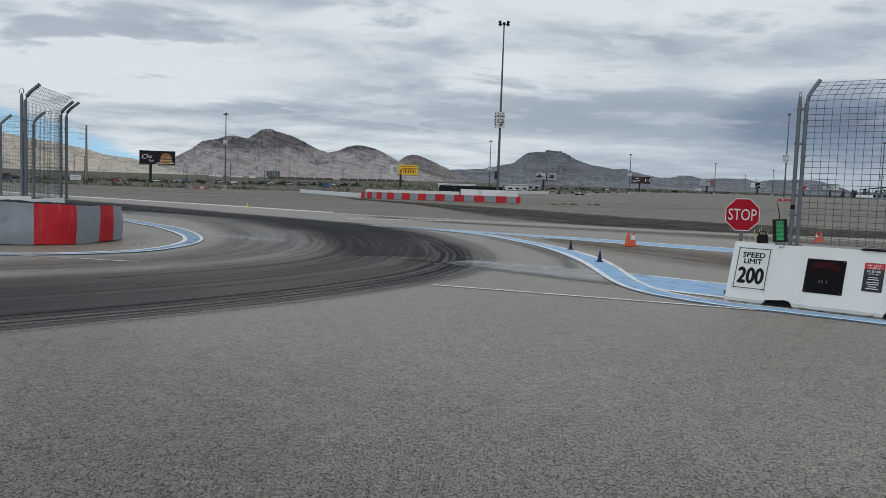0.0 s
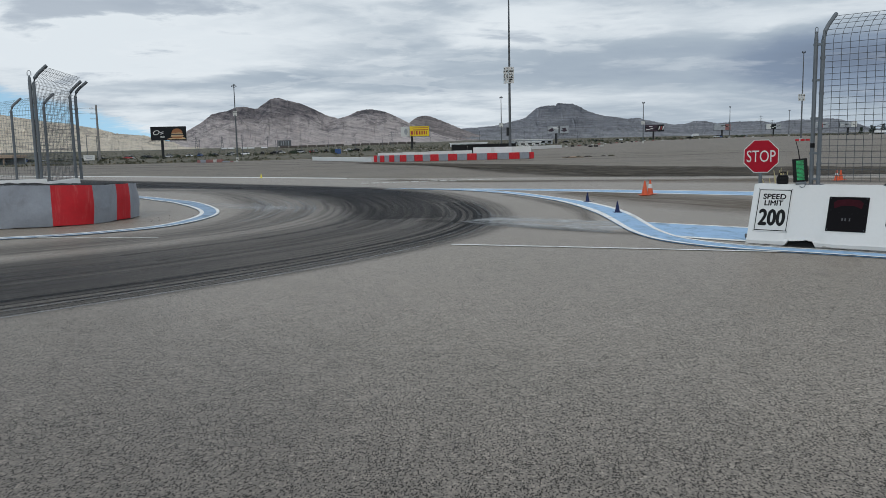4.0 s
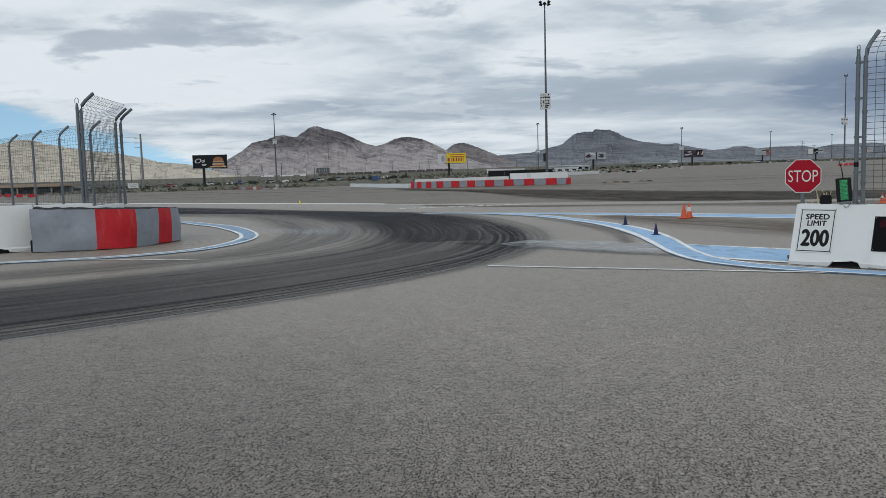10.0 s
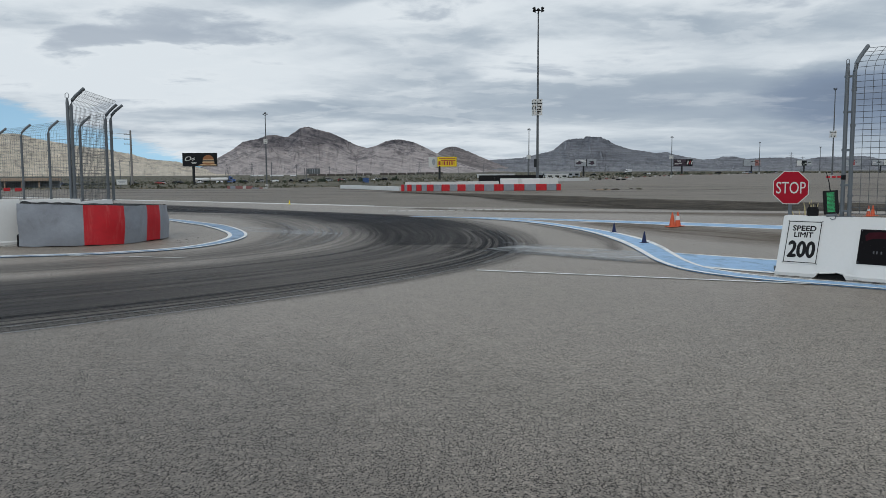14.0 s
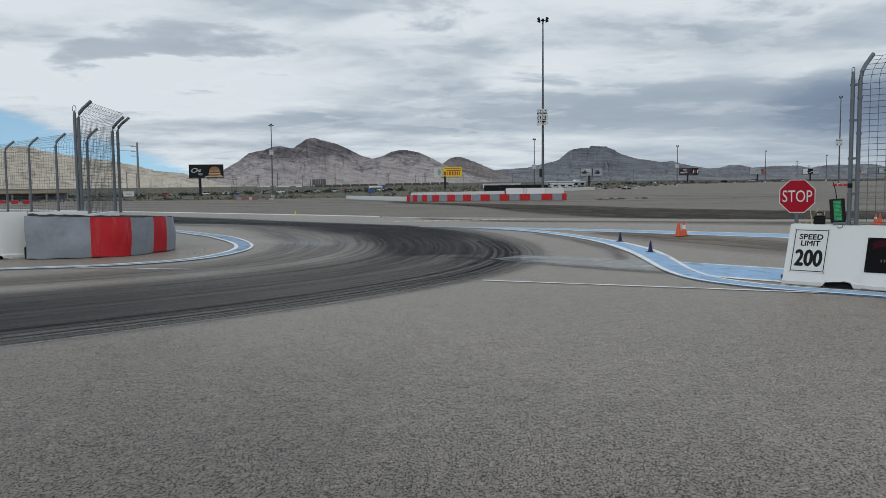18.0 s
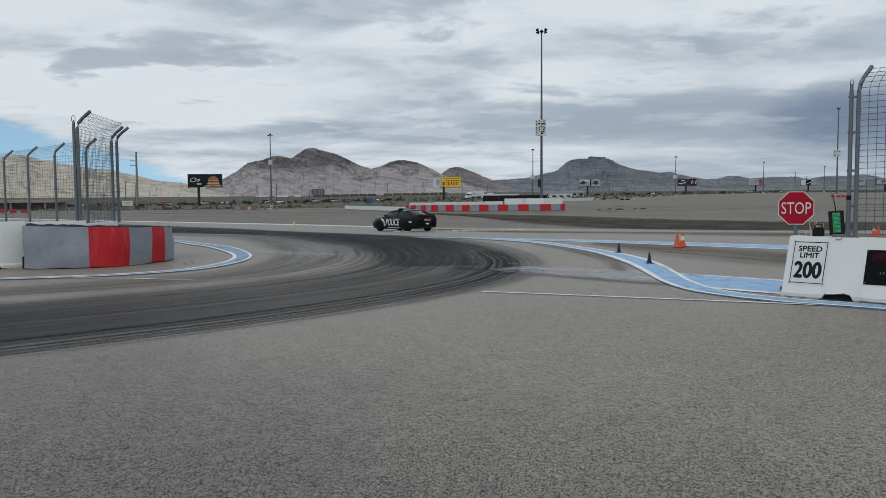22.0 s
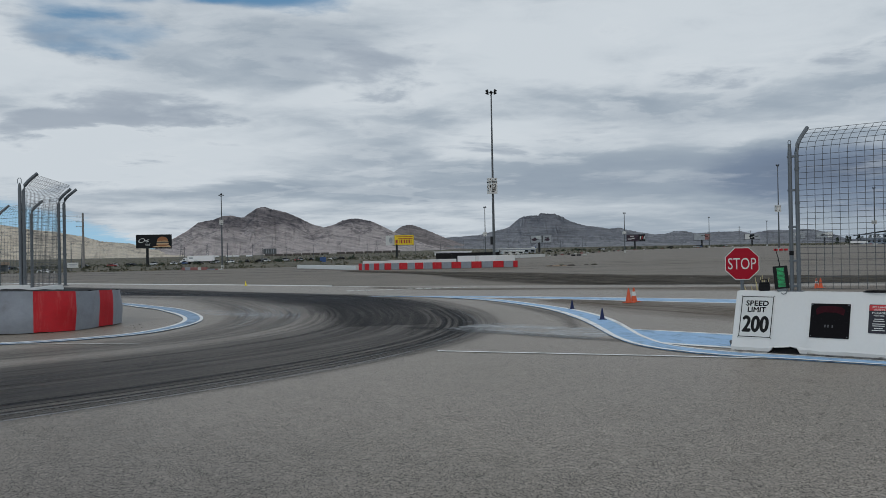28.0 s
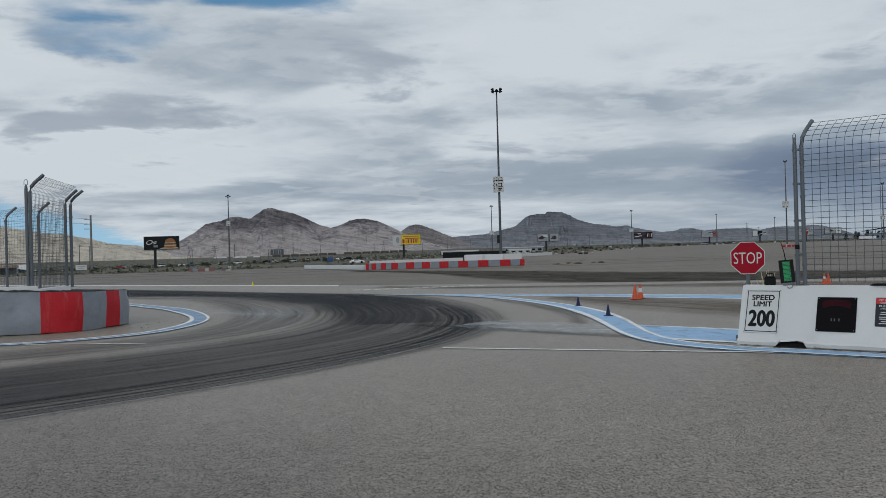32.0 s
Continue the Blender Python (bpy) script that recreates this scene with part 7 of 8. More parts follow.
wagon = thing("freight_wagon", "dark rusty freight wagon on a far line", "train wagon", on_ground(-231, 1420, 1), "freight train")
part("body", Shape().box((14.5, 3, 3.1), (0, 0, 2.4), bevel=0.1), M_TRAIN, wagon)
part("chassis", Shape().box((13.5, 2.4, 0.4), (0, 0, 0.75)), M_BLACK, wagon)
for x in (-4.8, 4.8):
    part("bogie", Shape().box((2.6, 2.2, 0.7), (x, 0, 0.35), bevel=0.1), M_BLACK, wagon)
for k in range(13):
    copy_thing(wagon, on_ground(-215 + 16 * k + (12 if k > 5 else 0), 1420, 1))
pale = thing("freight_wagon", "pale box container wagon on a far line", "train wagon", on_ground(-330, 1400, 0), "freight train")
part("body", Shape().box((10.5, 2.6, 2.4), (0, 0, 2.2), bevel=0.08), M_WHITE, pale)
part("chassis", Shape().box((10, 2.2, 0.5), (0, 0, 0.75)), M_BLACK, pale)
for x in (-318, -296, -284, -262):
    copy_thing(pale, on_ground(x, 1401, 0))

# ---------------------------------------------------------------- vehicles


def hull(stations, crown=0.03):
    """A car's lower body from sections (x, sill, shoulder, half width, deck height, deck half width)."""
    rings = []
    for x, zb, zs, w, zt, wd in stations:
        half = [(0.0, zb), (w * 0.84, zb), (w * 0.96, zb + 0.06), (w, zb + 0.22), (w * 1.0, (zb + zs) / 2 + 0.05), (w * 0.985, zs - 0.06), (w * 0.95, zs), (wd, zt), (wd * 0.55, zt + crown * 0.8), (0.0, zt + crown)]
        rings.append([Vector((x, y, z)) for y, z in half] + [Vector((x, -y, z)) for y, z in half[-2:0:-1]])
    return Shape().rings(rings)


def house(stations, lift=0.0, top_only=False):
    """A car's cabin from sections (x, base, half width at base, top, half width at top)."""
    rings = []
    for x, zb, wb, zt, wt in stations:
        if top_only:
            half = [(wt * 1.01, zt - 0.05), (wt * 1.0, zt + lift * 0.4), (wt * 0.8, zt + lift), (0.0, zt + 0.012 + lift)]
            rings.append([Vector((x, y, z)) for y, z in half] + [Vector((x, -y, z)) for y, z in half[-2::-1]])
        else:
            half = [(0.0, zb - 0.05), (wb, zb - 0.05), (wb, zb), ((wb + wt) / 2 + 0.015, (zb + zt) / 2), (wt + 0.012, zt - 0.06), (wt * 0.85, zt - 0.01), (0.0, zt + 0.008)]
            rings.append([Vector((x, y, z)) for y, z in half] + [Vector((x, -y, z)) for y, z in half[-2:0:-1]])
    return Shape().rings(rings)


def lathe_y(profile, n=24):
    """A wheel part turned about the y axis: (radius, y)."""
    return Shape().rings([[Vector((r_ * math.cos(2 * math.pi * k / n), y, r_ * math.sin(2 * math.pi * k / n))) for k in range(n)] for r_, y in profile])


def wheel(car, x, y, r_, width, rim_mat, spokes):
    s = 1 if y > 0 else -1
    w = part("wheel", lathe_y([(r_ * 0.62, -width / 2), (r_ * 0.93, -width / 2), (r_, -width * 0.36), (r_, width * 0.36), (r_ * 0.93, width / 2), (r_ * 0.62, width / 2)]), M_TYRE, car, "black tyre", smooth=40, m=pose(x, y - s * width / 2, r_))
    part("rim", lathe_y([(r_ * 0.66, -width * 0.40), (r_ * 0.66, width * 0.40), (r_ * 0.60, s * width * 0.2)]), rim_mat, w, "wheel rim", smooth=40)
    hub = Shape()
    for k in range(spokes):
        a = 2 * math.pi * k / spokes
        hub.box((r_ * 0.58, 0.03, r_ * 0.10), (r_ * 0.32, s * width * 0.43, 0), Matrix.Rotation(a, 4, "Y"))
    part("spokes", hub, rim_mat, w)
    part("hub", Shape().tube([(0, s * width * 0.38, 0), (0, s * width * 0.47, 0)], r_ * 0.14, 10), rim_mat, w)


def arch(car, x, y, r_):
    s = 1 if y > 0 else -1
    n = 20
    out = [(r_ * math.cos(math.pi * k / n), r_ * math.sin(math.pi * k / n)) for k in range(n + 1)] + [(-r_, -0.12), (r_, -0.12)]
    part("wheel_arch", Shape().prism([(a, b) for a, b in out], 0.05), M_BLACK, car, "dark wheel arch", m=pose(x, y - s * 0.02, r_ * 0.9))


def mirror(car, x, y, z, material):
    s = 1 if y > 0 else -1
    part("wing_mirror", Shape().box((0.10, 0.20, 0.13), (x, y + s * 0.10, z), bevel=0.03), material, car)


def sports_coupe():
    car = thing("sports_coupe", "white two-door sports coupe with black wheels, driving", "car")
    st = [(2.13, 0.30, 0.44, 0.50, 0.48, 0.42), (2.05, 0.20, 0.54, 0.70, 0.58, 0.56), (1.80, 0.17, 0.63, 0.83, 0.68, 0.66), (1.24, 0.16, 0.72, 0.895, 0.77, 0.72), (0.78, 0.16, 0.74, 0.885, 0.83, 0.72), (0.0, 0.16, 0.78, 0.885, 0.86, 0.76), (-0.7, 0.16, 0.82, 0.90, 0.88, 0.77), (-1.235, 0.17, 0.86, 0.905, 0.92, 0.74), (-1.75, 0.22, 0.83, 0.89, 0.91, 0.70), (-2.12, 0.34, 0.76, 0.82, 0.86, 0.64), (-2.25, 0.46, 0.68, 0.68, 0.78, 0.52)]
    part("body", hull(st), M_PAINT_WHITE, car, smooth=35)
    front = [(0.88, 0.84, 0.70, 0.85, 0.56), (0.5, 0.85, 0.735, 1.06, 0.55), (0.15, 0.86, 0.75, 1.22, 0.53), (-0.25, 0.87, 0.76, 1.275, 0.53), (-0.65, 0.88, 0.76, 1.265, 0.52), (-1.0, 0.89, 0.745, 1.20, 0.50)]
    part("cabin_glass", house(front), M_CAR_GLASS, car, "dark windows", smooth=35)
    rear = [(-0.92, 0.885, 0.755, 1.225, 0.515), (-1.3, 0.90, 0.73, 1.125, 0.48), (-1.7, 0.905, 0.66, 1.00, 0.44), (-1.98, 0.90, 0.58, 0.92, 0.42)]
    part("rear_quarters", house(rear), M_PAINT_WHITE, car, smooth=35)
    part("roof", house([(0.2, 0, 0, 1.205, 0.54), (-0.25, 0, 0, 1.28, 0.54), (-0.65, 0, 0, 1.27, 0.53), (-0.95, 0, 0, 1.22, 0.52)], 0.015, True), M_PAINT_WHITE, car, smooth=35)
    part("rear_window", house([(-0.98, 0, 0, 1.205, 0.40), (-1.3, 0, 0, 1.125, 0.40), (-1.72, 0, 0, 0.995, 0.36)], 0.012, True), M_CAR_GLASS, car, "dark sloping rear window", smooth=35)
    part("windscreen_frame", Shape().tube([(0.90, -0.66, 0.86), (0.18, -0.53, 1.22)], 0.042, 6).tube([(0.90, 0.66, 0.86), (0.18, 0.53, 1.22)], 0.042, 6), M_PAINT_WHITE, car)
    part("spoiler", Shape().box((0.16, 1.05, 0.022), (-2.10, 0, 0.918), bevel=0.008), M_PAINT_WHITE, car)
    part("tail_band", Shape().box((0.04, 1.30, 0.075), (-2.205, 0, 0.785), bevel=0.012), M_BLACK, car, "black band across the tail")
    for y in (-0.52, 0.52):
        part("tail_lamp", Shape().box((0.03, 0.24, 0.028), (-2.222, y, 0.80), bevel=0.008), M_LAMP_RED, car, "thin red tail lamp")
    part("rear_bumper", Shape().box((0.08, 1.30, 0.16), (-2.16, 0, 0.33), bevel=0.03), M_BLACK, car, "black lower rear bumper")
    part("number_plate", Shape().box((0.02, 0.36, 0.11), (-2.25, 0, 0.62)), M_SIGN_WHITE, car, "plain pale plate")
    for y in (-0.12, 0.12):
        part("tail_pipe", Shape().tube([(-2.14, y, 0.30), (-2.25, y, 0.30)], 0.045, 10), M_RIM, car)
    part("front_intake", Shape().box((0.05, 1.1, 0.14), (2.06, 0, 0.30), bevel=0.02), M_BLACK, car)
    for s in (-1, 1):
        part("headlight", Shape().prism([(-0.16, -0.06), (-0.10, 0.06), (0.10, 0.04), (0.15, -0.05)], 0.12), M_LAMP_CLEAR, car, m=pose(1.84, s * 0.66, 0.65, 0, 0, s * -30))
        part("side_intake", Shape().prism([(-0.10, -0.16), (0.02, 0.17), (0.13, 0.20), (0.02, -0.16)], 0.03), M_BLACK, car, "black air intake behind the door", m=pose(-0.78, s * 0.895, 0.60))
        part("sill", Shape().box((1.5, 0.05, 0.07), (0, s * 0.86, 0.19), bevel=0.02), M_BLACK, car)
        part("door_seam", Shape().box((0.012, 0.012, 0.5), (0.72, s * 0.890, 0.52)), M_BLACK, car)
        part("door_seam", Shape().box((0.012, 0.012, 0.5), (-0.55, s * 0.896, 0.54)), M_BLACK, car)
        part("door_handle", Shape().box((0.16, 0.03, 0.025), (-0.32, s * 0.895, 0.70), bevel=0.008), M_PAINT_WHITE, car)
        mirror(car, 0.52, s * 0.80, 0.93, M_PAINT_WHITE)
        for x in (1.24, -1.235):
            arch(car, x, s * 0.902, 0.352)
            wheel(car, x, s * 0.915, 0.345, 0.26, M_RIM_DARK, 10)
    return car


def police_sedan():
    car = thing("police_sedan", "black police sedan with white lettering and roof light bar", "police car")
    st = [(2.44, 0.30, 0.58, 0.66, 0.66, 0.52), (2.36, 0.20, 0.68, 0.84, 0.78, 0.70), (2.05, 0.18, 0.76, 0.91, 0.88, 0.78), (1.5, 0.18, 0.82, 0.945, 0.94, 0.81), (0.95, 0.17, 0.85, 0.945, 1.00, 0.81), (0.0, 0.17, 0.89, 0.945, 1.02, 0.82), (-1.0, 0.17, 0.93, 0.95, 1.04, 0.82), (-1.55, 0.18, 0.96, 0.955, 1.06, 0.80), (-2.2, 0.25, 0.97, 0.93, 1.09, 0.78), (-2.52, 0.36, 0.94, 0.87, 1.09, 0.74), (-2.60, 0.46, 0.88, 0.78, 1.02, 0.66)]
    part("body", hull(st), M_PAINT_BLACK, car, smooth=35)
    front = [(1.02, 1.00, 0.74, 1.01, 0.60), (0.55, 1.02, 0.80, 1.24, 0.60), (0.2, 1.03, 0.81, 1.40, 0.60), (-0.3, 1.04, 0.815, 1.455, 0.60), (-0.9, 1.05, 0.815, 1.45, 0.60), (-1.5, 1.06, 0.79, 1.345, 0.56), (-2.15, 1.08, 0.72, 1.12, 0.52)]
    part("cabin_glass", house(front), M_CAR_GLASS, car, "dark windows", smooth=35)
    part("roof", house([(0.25, 0, 0, 1.39, 0.62), (-0.3, 0, 0, 1.46, 0.62), (-0.9, 0, 0, 1.455, 0.62), (-1.3, 0, 0, 1.39, 0.59)], 0.015, True), M_PAINT_BLACK, car, smooth=35)
    for s in (-1, 1):
        part("pillar", Shape().tube([(1.05, s * 0.74, 1.01), (0.22, s * 0.61, 1.40)], 0.035, 6), M_PAINT_BLACK, car)
        part("pillar", Shape().tube([(-0.42, s * 0.83, 1.03), (-0.48, s * 0.64, 1.44)], 0.04, 6), M_PAINT_BLACK, car)
        part("pillar", Shape().prism([(-0.75, 0.0), (-0.05, 0.0), (0.38, 0.36), (0.2, 0.38)], 0.05), M_PAINT_BLACK, car, "broad rear roof pillar", m=pose(-1.55, s * 0.745, 1.05, s * 25, 0, 0))
        part("white_panel", Shape().prism([(-0.06, -0.24), (0.10, 0.20), (0.46, 0.28), (0.36, 0.12), (0.14, -0.02), (0.10, -0.26)], 0.012), M_SIGN_WHITE, car, "white slanted fender panel with a dark stripe", m=pose(0.82, s * 0.948, 0.62))
        part("fender_stripe", Shape().prism([(-0.02, -0.20), (0.10, 0.10), (0.14, 0.10), (0.03, -0.20)], 0.006), M_SIGN_NAVY, car, m=pose(0.84, s * 0.9545, 0.62))
        part("grey_panel", Shape().prism([(-0.95, -0.05), (-0.88, 0.02), (0.50, 0.02), (0.46, -0.05)], 0.010), M_PAINT_SILVER, car, "thin grey lower door stripe", m=pose(0.0, s * 0.948, 0.30))
        for w_, x, z, h_ in (("POLICE", -0.06, 0.64, 0.45),):
            me = lettering(w_, h_, M_SIGN_WHITE, 0.004, bold=0.02, squeeze=0.74)
            me.transform(Matrix(((1, 0, 0.22, 0), (0, 1, 0, 0), (0, 0, 1, 0), (0, 0, 0, 1))))
            part("lettering", me, None, car, "large white slanted word", m=pose(x, s * 0.956, z, 0, 0, 0 if s < 0 else 180))
        part("number_bar", Shape().box((0.30, 0.008, 0.09), (-1.98, s * 0.945, 0.66)), M_SIGN_WHITE, car)
        part("roof_bar", Shape().box((0.34, 0.02, 0.05), (-1.0, s * 0.62, 1.405)), M_SIGN_WHITE, car)
        part("headlight", Shape().box((0.10, 0.36, 0.12), (2.33, s * 0.60, 0.70), bevel=0.03), M_LAMP_CLEAR, car)
        part("door_seam", Shape().box((0.012, 0.012, 0.6), (-0.42, s * 0.950, 0.60)), M_SIGN_NAVY, car)
        part("door_handle", Shape().box((0.2, 0.03, 0.03), (-0.25, s * 0.952, 0.86), bevel=0.008), M_RIM, car)
        mirror(car, 0.72, s * 0.86, 1.07, M_PAINT_BLACK)
        for x in (1.50, -1.55):
            arch(car, x, s * 0.957, 0.40)
            wheel(car, x, s * 0.965, 0.355, 0.24, M_RIM_DARK, 5)
    bar = part("light_bar", Shape().box((0.28, 1.15, 0.06), (-0.35, 0, 1.50), bevel=0.02), M_BLACK, car, "low roof light bar")
    for k, mm in enumerate((M_LAMP_RED, M_LAMP_CLEAR, M_LAMP_CLEAR, M_LAMP_BLUE)):
        part("lamp", Shape().box((0.22, 0.24, 0.04), (-0.35, -0.42 + 0.28 * k, 1.545), bevel=0.015), mm, bar)
    part("spoiler", Shape().box((0.20, 1.5, 0.03), (-2.46, 0, 1.125), bevel=0.01), M_PAINT_BLACK, car)
    part("tail_lamps", Shape().box((0.05, 1.42, 0.10), (-2.575, 0, 0.90), bevel=0.015), M_LAMP_RED, car, "full-width dark red tail lamp")
    part("rear_panel", Shape().box((0.04, 0.9, 0.20), (-2.60, 0, 0.70), bevel=0.01), M_PAINT_BLACK, car)
    me = lettering("POLICE", 0.11, M_SIGN_WHITE, 0.003, bold=0.015, squeeze=1.1)
    part("lettering", me, None, car, "small white word on the boot", m=pose(-2.625, 0, 0.79, 0, 0, -90))
    part("number_plate", Shape().box((0.02, 0.26, 0.09), (-2.63, 0, 0.54)), M_SIGN_WHITE, car, "plain pale plate")
    part("rear_bumper", Shape().box((0.10, 1.6, 0.22), (-2.50, 0, 0.38), bevel=0.03), M_BLACK, car)
    part("grille", Shape().box((0.06, 1.1, 0.20), (2.42, 0, 0.56), bevel=0.02), M_BLACK, car)
    return car


def far_car(paint, label, tall=0.0):
    """A parked car seen from far off."""
    car = thing("parked_car", label, "car", pose(0, 0, -30), "far parked cars")
    part("body", hull([(2.2, 0.3, 0.6, 0.7, 0.68, 0.6), (1.9, 0.25, 0.72, 0.85, 0.82, 0.7), (0.9, 0.25, 0.85, 0.88, 0.95, 0.75), (-1.6, 0.25, 0.9, 0.88, 1.0, 0.75), (-2.2, 0.35, 0.8, 0.8, 0.92, 0.65)]), paint, car, smooth=35)
    part("cabin", house([(0.9, 0.95, 0.7, 0.97, 0.6), (0.3, 0.97, 0.76, 1.42 + tall, 0.6), (-1.2, 1.0, 0.76, 1.45 + tall, 0.6), (-1.9 - tall * 0.3, 1.0, 0.7, 1.05 + tall * 0.9, 0.55)]), M_CAR_GLASS, car, smooth=35)
    part("roof", house([(0.25, 0, 0, 1.40 + tall, 0.61), (-1.25, 0, 0, 1.45 + tall, 0.61)], 0.02, True), paint, car, smooth=35)
    for x, s in product((1.4, -1.4), (-1, 1)):
        part("wheel", lathe_y([(0.05, 0.1), (0.33, 0.1), (0.33, -0.1), (0.05, -0.1)], 12), M_TYRE, car, m=pose(x, s * 0.80, 0.33))
    return car


def lorry(label, cab_paint, tanker):
    """A long lorry, its nose towards +x."""
    car = thing("lorry", label, "lorry")
    if tanker:
        for x0, x1 in ((-12.5, -5.0), (-4.4, 4.4)):
            part("tank", Shape().tube([(x0, 0, 1.95), (x0 + 0.5, 0, 1.95), (x1 - 0.5, 0, 1.95), (x1, 0, 1.95)], [0.6, 0.86, 0.86, 0.6], 14), M_CONCRETE, car, "pale round tank", smooth=50)
    else:
        part("trailer", Shape().box((13.6, 2.6, 2.9), (-2.4, 0, 2.65), bevel=0.06), M_WHITE, car, "long white box trailer")
        part("trailer_mark", Shape().box((1.9, 0.04, 0.8), (2.6, -1.32, 3.0)), M_BB_GREY, car)
        part("trailer_mark", Shape().box((1.9, 0.04, 0.8), (2.6, 1.32, 3.0)), M_BB_GREY, car)
    part("chassis", Shape().box((17.0, 1.1, 0.35), (-0.6, 0, 0.95)), M_BLACK, car)
    part("cab", Shape().prism([(4.9, 0.7), (4.9, 3.3), (5.6, 3.4), (6.7, 2.9), (7.0, 1.95), (8.3, 1.75), (8.4, 0.7)], 2.4), cab_paint, car)
    part("windscreen", Shape().prism([(6.72, 2.8), (6.98, 2.0), (7.04, 2.0), (6.80, 2.85)], 2.1), M_CAR_GLASS, car)
    for s in (-1, 1):
        part("side_window", Shape().box((0.9, 0.05, 0.7), (6.1, s * 1.21, 2.4)), M_CAR_GLASS, car)
    for x, s in product((-8.2, -7.0, 3.6, 4.8, 7.5), (-1, 1)):
        part("wheel", lathe_y([(0.1, 0.15), (0.5, 0.15), (0.5, -0.15), (0.1, -0.15)], 12), M_TYRE, car, m=pose(x, s * 1.05, 0.5))
    return car


coupe, sedan = sports_coupe(), police_sedan()
tanker_lorry = lorry("blue-cabbed lorry with two pale tanks, driving", M_PAINT_BLUE, True)
box_lorry = lorry("white lorry with a long box trailer, driving", M_PAINT_WHITE, False)

kinds = [far_car(M_PAINT_WHITE, "white car parked far off by the highway"), far_car(M_PAINT_BLACK, "black car parked far off by the highway"), far_car(M_PAINT_SILVER, "silver car parked far off by the highway", 0.3), far_car(M_PAINT_RED, "dark red car parked far off by the highway"), far_car(M_PAINT_BLUE, "blue car parked far off by the highway", 0.3)]
r5 = random.Random(15)
spots = [(-238 + 4.4 * k + r5.uniform(-0.9, 0.9), 397 + r5.uniform(-7, 8)) for k in range(48) if r5.random() < 0.55]
spots += [(r5.uniform(-70, -30), r5.uniform(380, 405)) for _ in range(4)] + [(r5.uniform(90, 260), r5.uniform(540, 600)) for _ in range(9)] + [(r5.uniform(-230, -160), r5.uniform(285, 300)) for _ in range(10)]
for k, (x, y) in enumerate(spots):
    src = kinds[(0, 1, 2, 1, 2, 1, 2, 1, 0, 1, 2, 3, 1, 1, 2, 0, 4, 1, 2)[k % 19]]
    m = on_ground(x, y, r5.choice((0, 180, 8, 172, 90, 80)) + r5.uniform(-6, 6), 0.02)
    if k < 5:
        kinds[k].matrix_basis = m
    else:
        copy_thing(src, m)

# ---------------------------------------------------------------- what moves


def drive(keys, step=0.2, slip=0.0):
    """Rows for a car along a smooth line through (seconds, x, y), its nose ahead."""
    ts = [k[0] for k in keys]

    def where(t):
        i = max(0, min(len(keys) - 2, next((k for k in range(len(keys) - 1) if ts[k + 1] >= t), len(keys) - 2)))
        (t0, x0, y0), (t1, x1, y1) = keys[i], keys[i + 1]
        out = []
        for a, b, c in ((x0, x1, 1), (y0, y1, 2)):
            va = (keys[i + 1][c] - keys[i - 1][c]) / (ts[i + 1] - ts[i - 1]) if i else 0.0
            vb = (keys[i + 2][c] - keys[i][c]) / (ts[i + 2] - ts[i]) if i + 2 < len(keys) else (b - a) / (t1 - t0)
            h = t1 - t0
            s = (t - t0) / h
            out.append((2 * s**3 - 3 * s**2 + 1) * a + (s**3 - 2 * s**2 + s) * h * va + (3 * s**2 - 2 * s**3) * b + (s**3 - s**2) * h * vb)
        return out

    rows, yaw = [], None
    n = round((ts[-1] - ts[0]) / step)
    for k in range(n + 1):
        t = ts[0] + k * step
        x, y = where(t)
        ax, ay = where(max(t - 0.1, ts[0]))
        bx, by = where(min(t + 0.1, ts[-1]))
        if math.hypot(bx - ax, by - ay) > 0.02 or yaw is None:
            d = (bx - ax, by - ay) if math.hypot(bx - ax, by - ay) > 0.02 else (keys[1][1] - keys[0][1] or -1.0, keys[1][2] - keys[0][2])
            yaw = math.degrees(math.atan2(d[1], d[0]))
        slope = math.degrees(math.atan2(gz(bx, by) - gz(ax, ay), max(math.hypot(bx - ax, by - ay), 0.5)))
        rows.append((t, pose(x, y, gz(x, y) + 0.002, 0, -slope, yaw + slip)))
    return rows


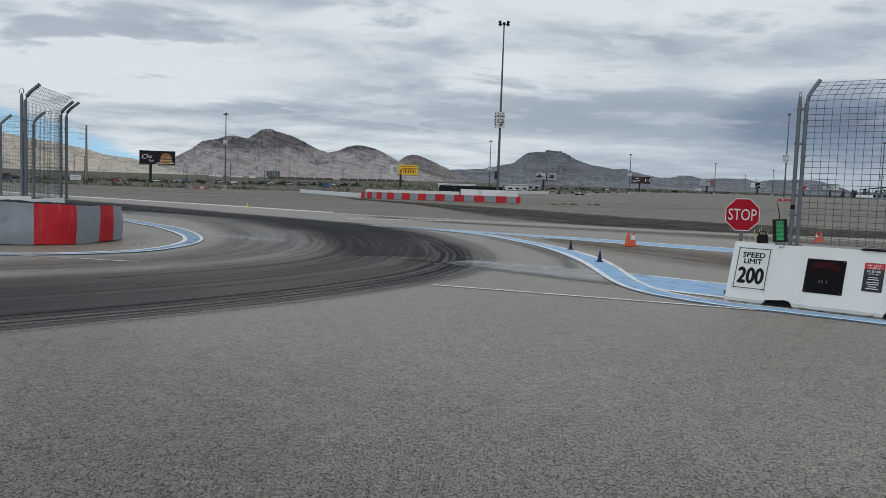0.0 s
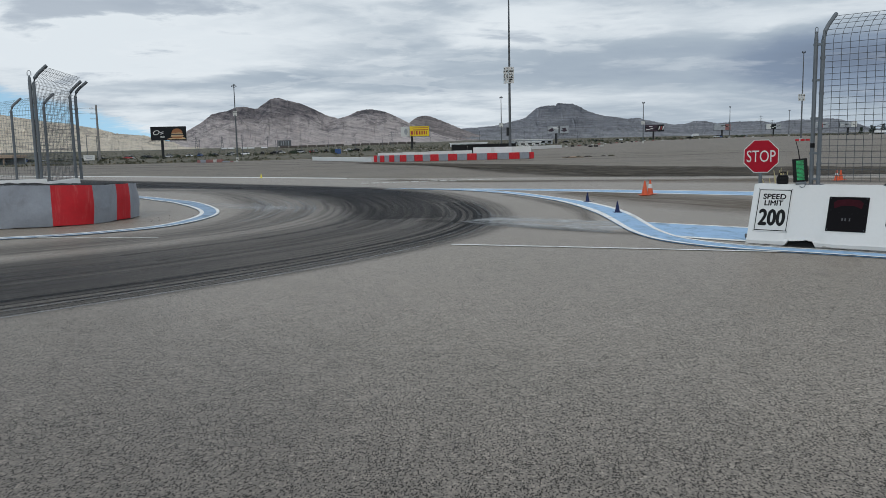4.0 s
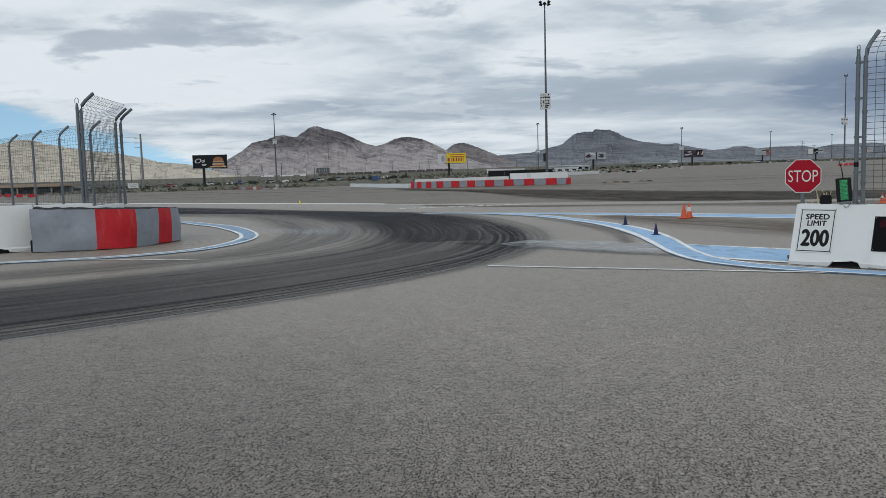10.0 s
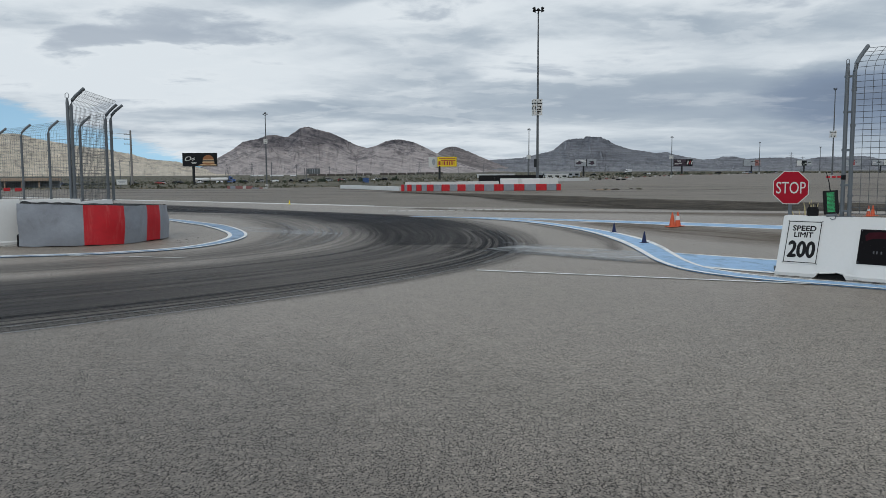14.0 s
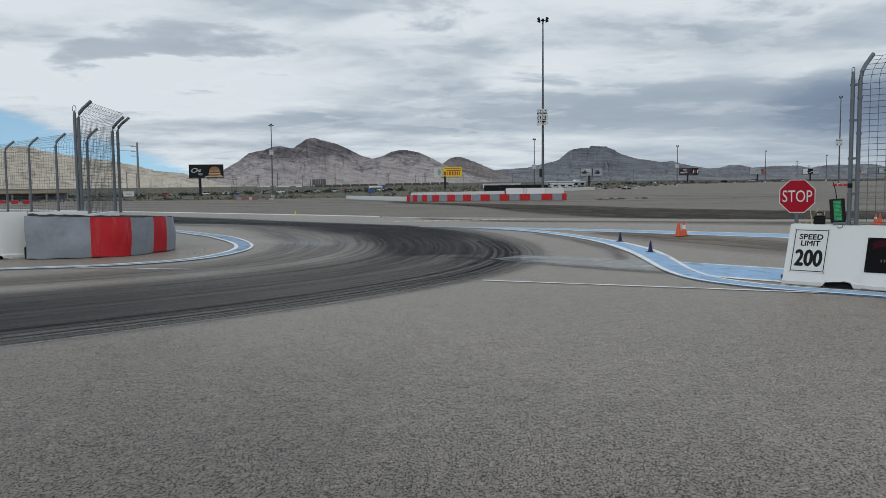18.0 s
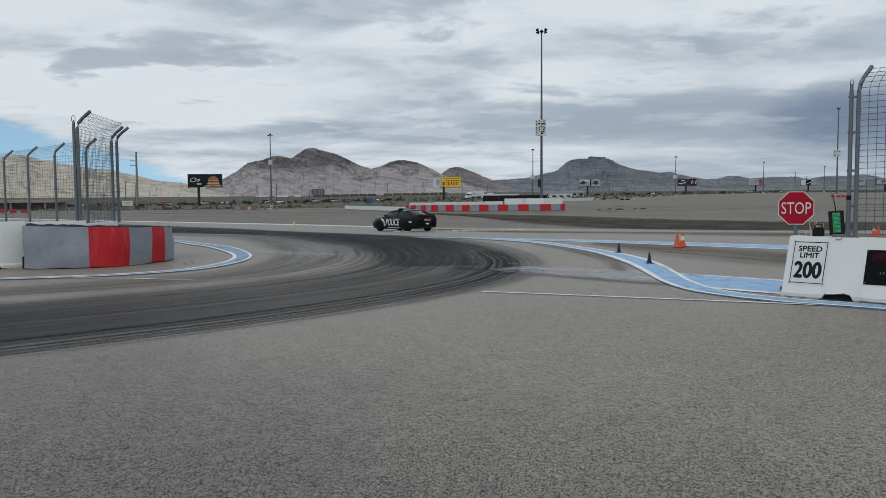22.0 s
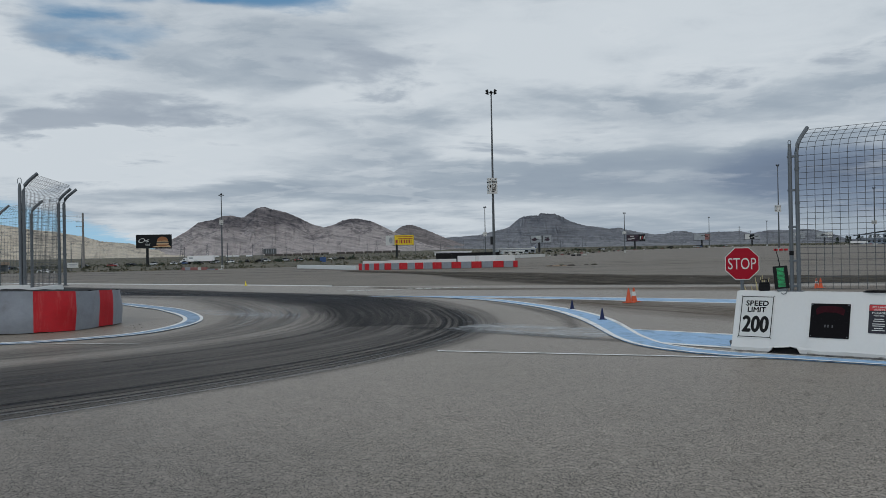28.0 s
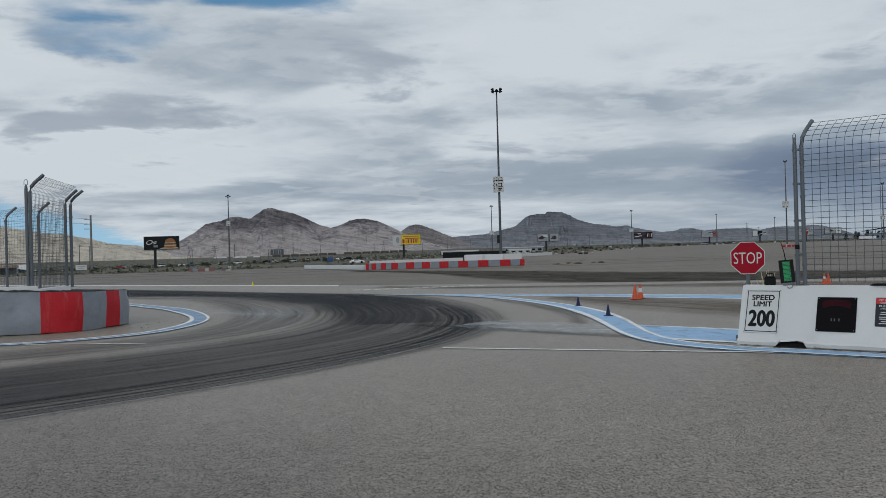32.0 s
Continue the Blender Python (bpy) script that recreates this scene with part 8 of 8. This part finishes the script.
def roll_wheels(car, start, end):
    """Turns a car's wheels while it passes, a row for each thirtieth of a second."""
    for ob in [o for o in car.children if o.name.startswith("wheel") and not o.name.startswith("wheel_arch")]:
        at = ob.matrix_basis.translation
        n = round((end - start) * 30)
        rows = [(0.0, pose(*at))] + [(start + k / 30, pose(*at, 0, 76.0 * k, 0)) for k in range(n + 1)]
        walk(ob, rows + [(32.0, rows[-1][1])])


def motions():
    roll_wheels(coupe, 13.6, 16.0)
    roll_wheels(sedan, 20.6, 23.6)
    walk(coupe, drive([(0, 150, 3.5), (8.0, 138, 6.5), (10.0, 115, 12), (12.0, 75, 22), (13.0, 52, 28.2), (13.8, 30.5, 32.4), (14.4, 16.6, 37.4), (14.6, 12.5, 39.4), (14.8, 8.9, 43.3), (15.2, 1.75, 52.6), (15.5, -4.2, 60.2), (16.0, -15.5, 69.5), (16.6, -31, 79.5), (17.2, -52, 94), (18.2, -84, 118), (20, -128, 152), (23, -160, 180), (25.5, -150, 196), (27.2, -104, 202), (28.0, -89, 207), (28.8, -73.7, 214.5), (29.4, -63.0, 223), (30.0, -52.5, 229.5), (30.6, -41.5, 231.5), (31.2, -29.9, 232.5), (32.0, -15, 234)], slip=-3))
    walk(sedan, drive([(0, 150, -3), (14.5, 140, 3), (17.0, 112, 11), (19.0, 70, 21.5), (20.4, 36, 31), (21.1, 17.2, 36.2), (21.3, 12.2, 38.2), (21.5, 7.5, 42.2), (21.9, -0.9, 52.6), (22.4, -12.3, 63.9), (22.9, -23.6, 72.4), (23.2, -30, 76.9), (23.6, -40.5, 84.4), (24.0, -51, 91.5), (25, -78, 111), (27, -125, 146), (29.5, -160, 175), (32.0, -166, 184)], slip=-3))
    walk(tanker_lorry, drive([(0, -403, 420), (13, -137.9, 420), (15.5, -87, 432), (17.5, -54, 480), (19.5, -14, 590), (23, 60, 790), (27, 150, 1000), (32, 260, 1260)], 0.5))
    walk(box_lorry, drive([(0, 420, 1150), (10, 262, 980), (14.6, 196, 900), (19.0, 84, 650), (21.5, 26, 490), (23.6, -22, 431), (28.0, -108, 431), (29.0, -131.5, 431), (30.0, -157.5, 431), (30.5, -170, 431), (32.0, -207, 431)], 0.5))


motions()
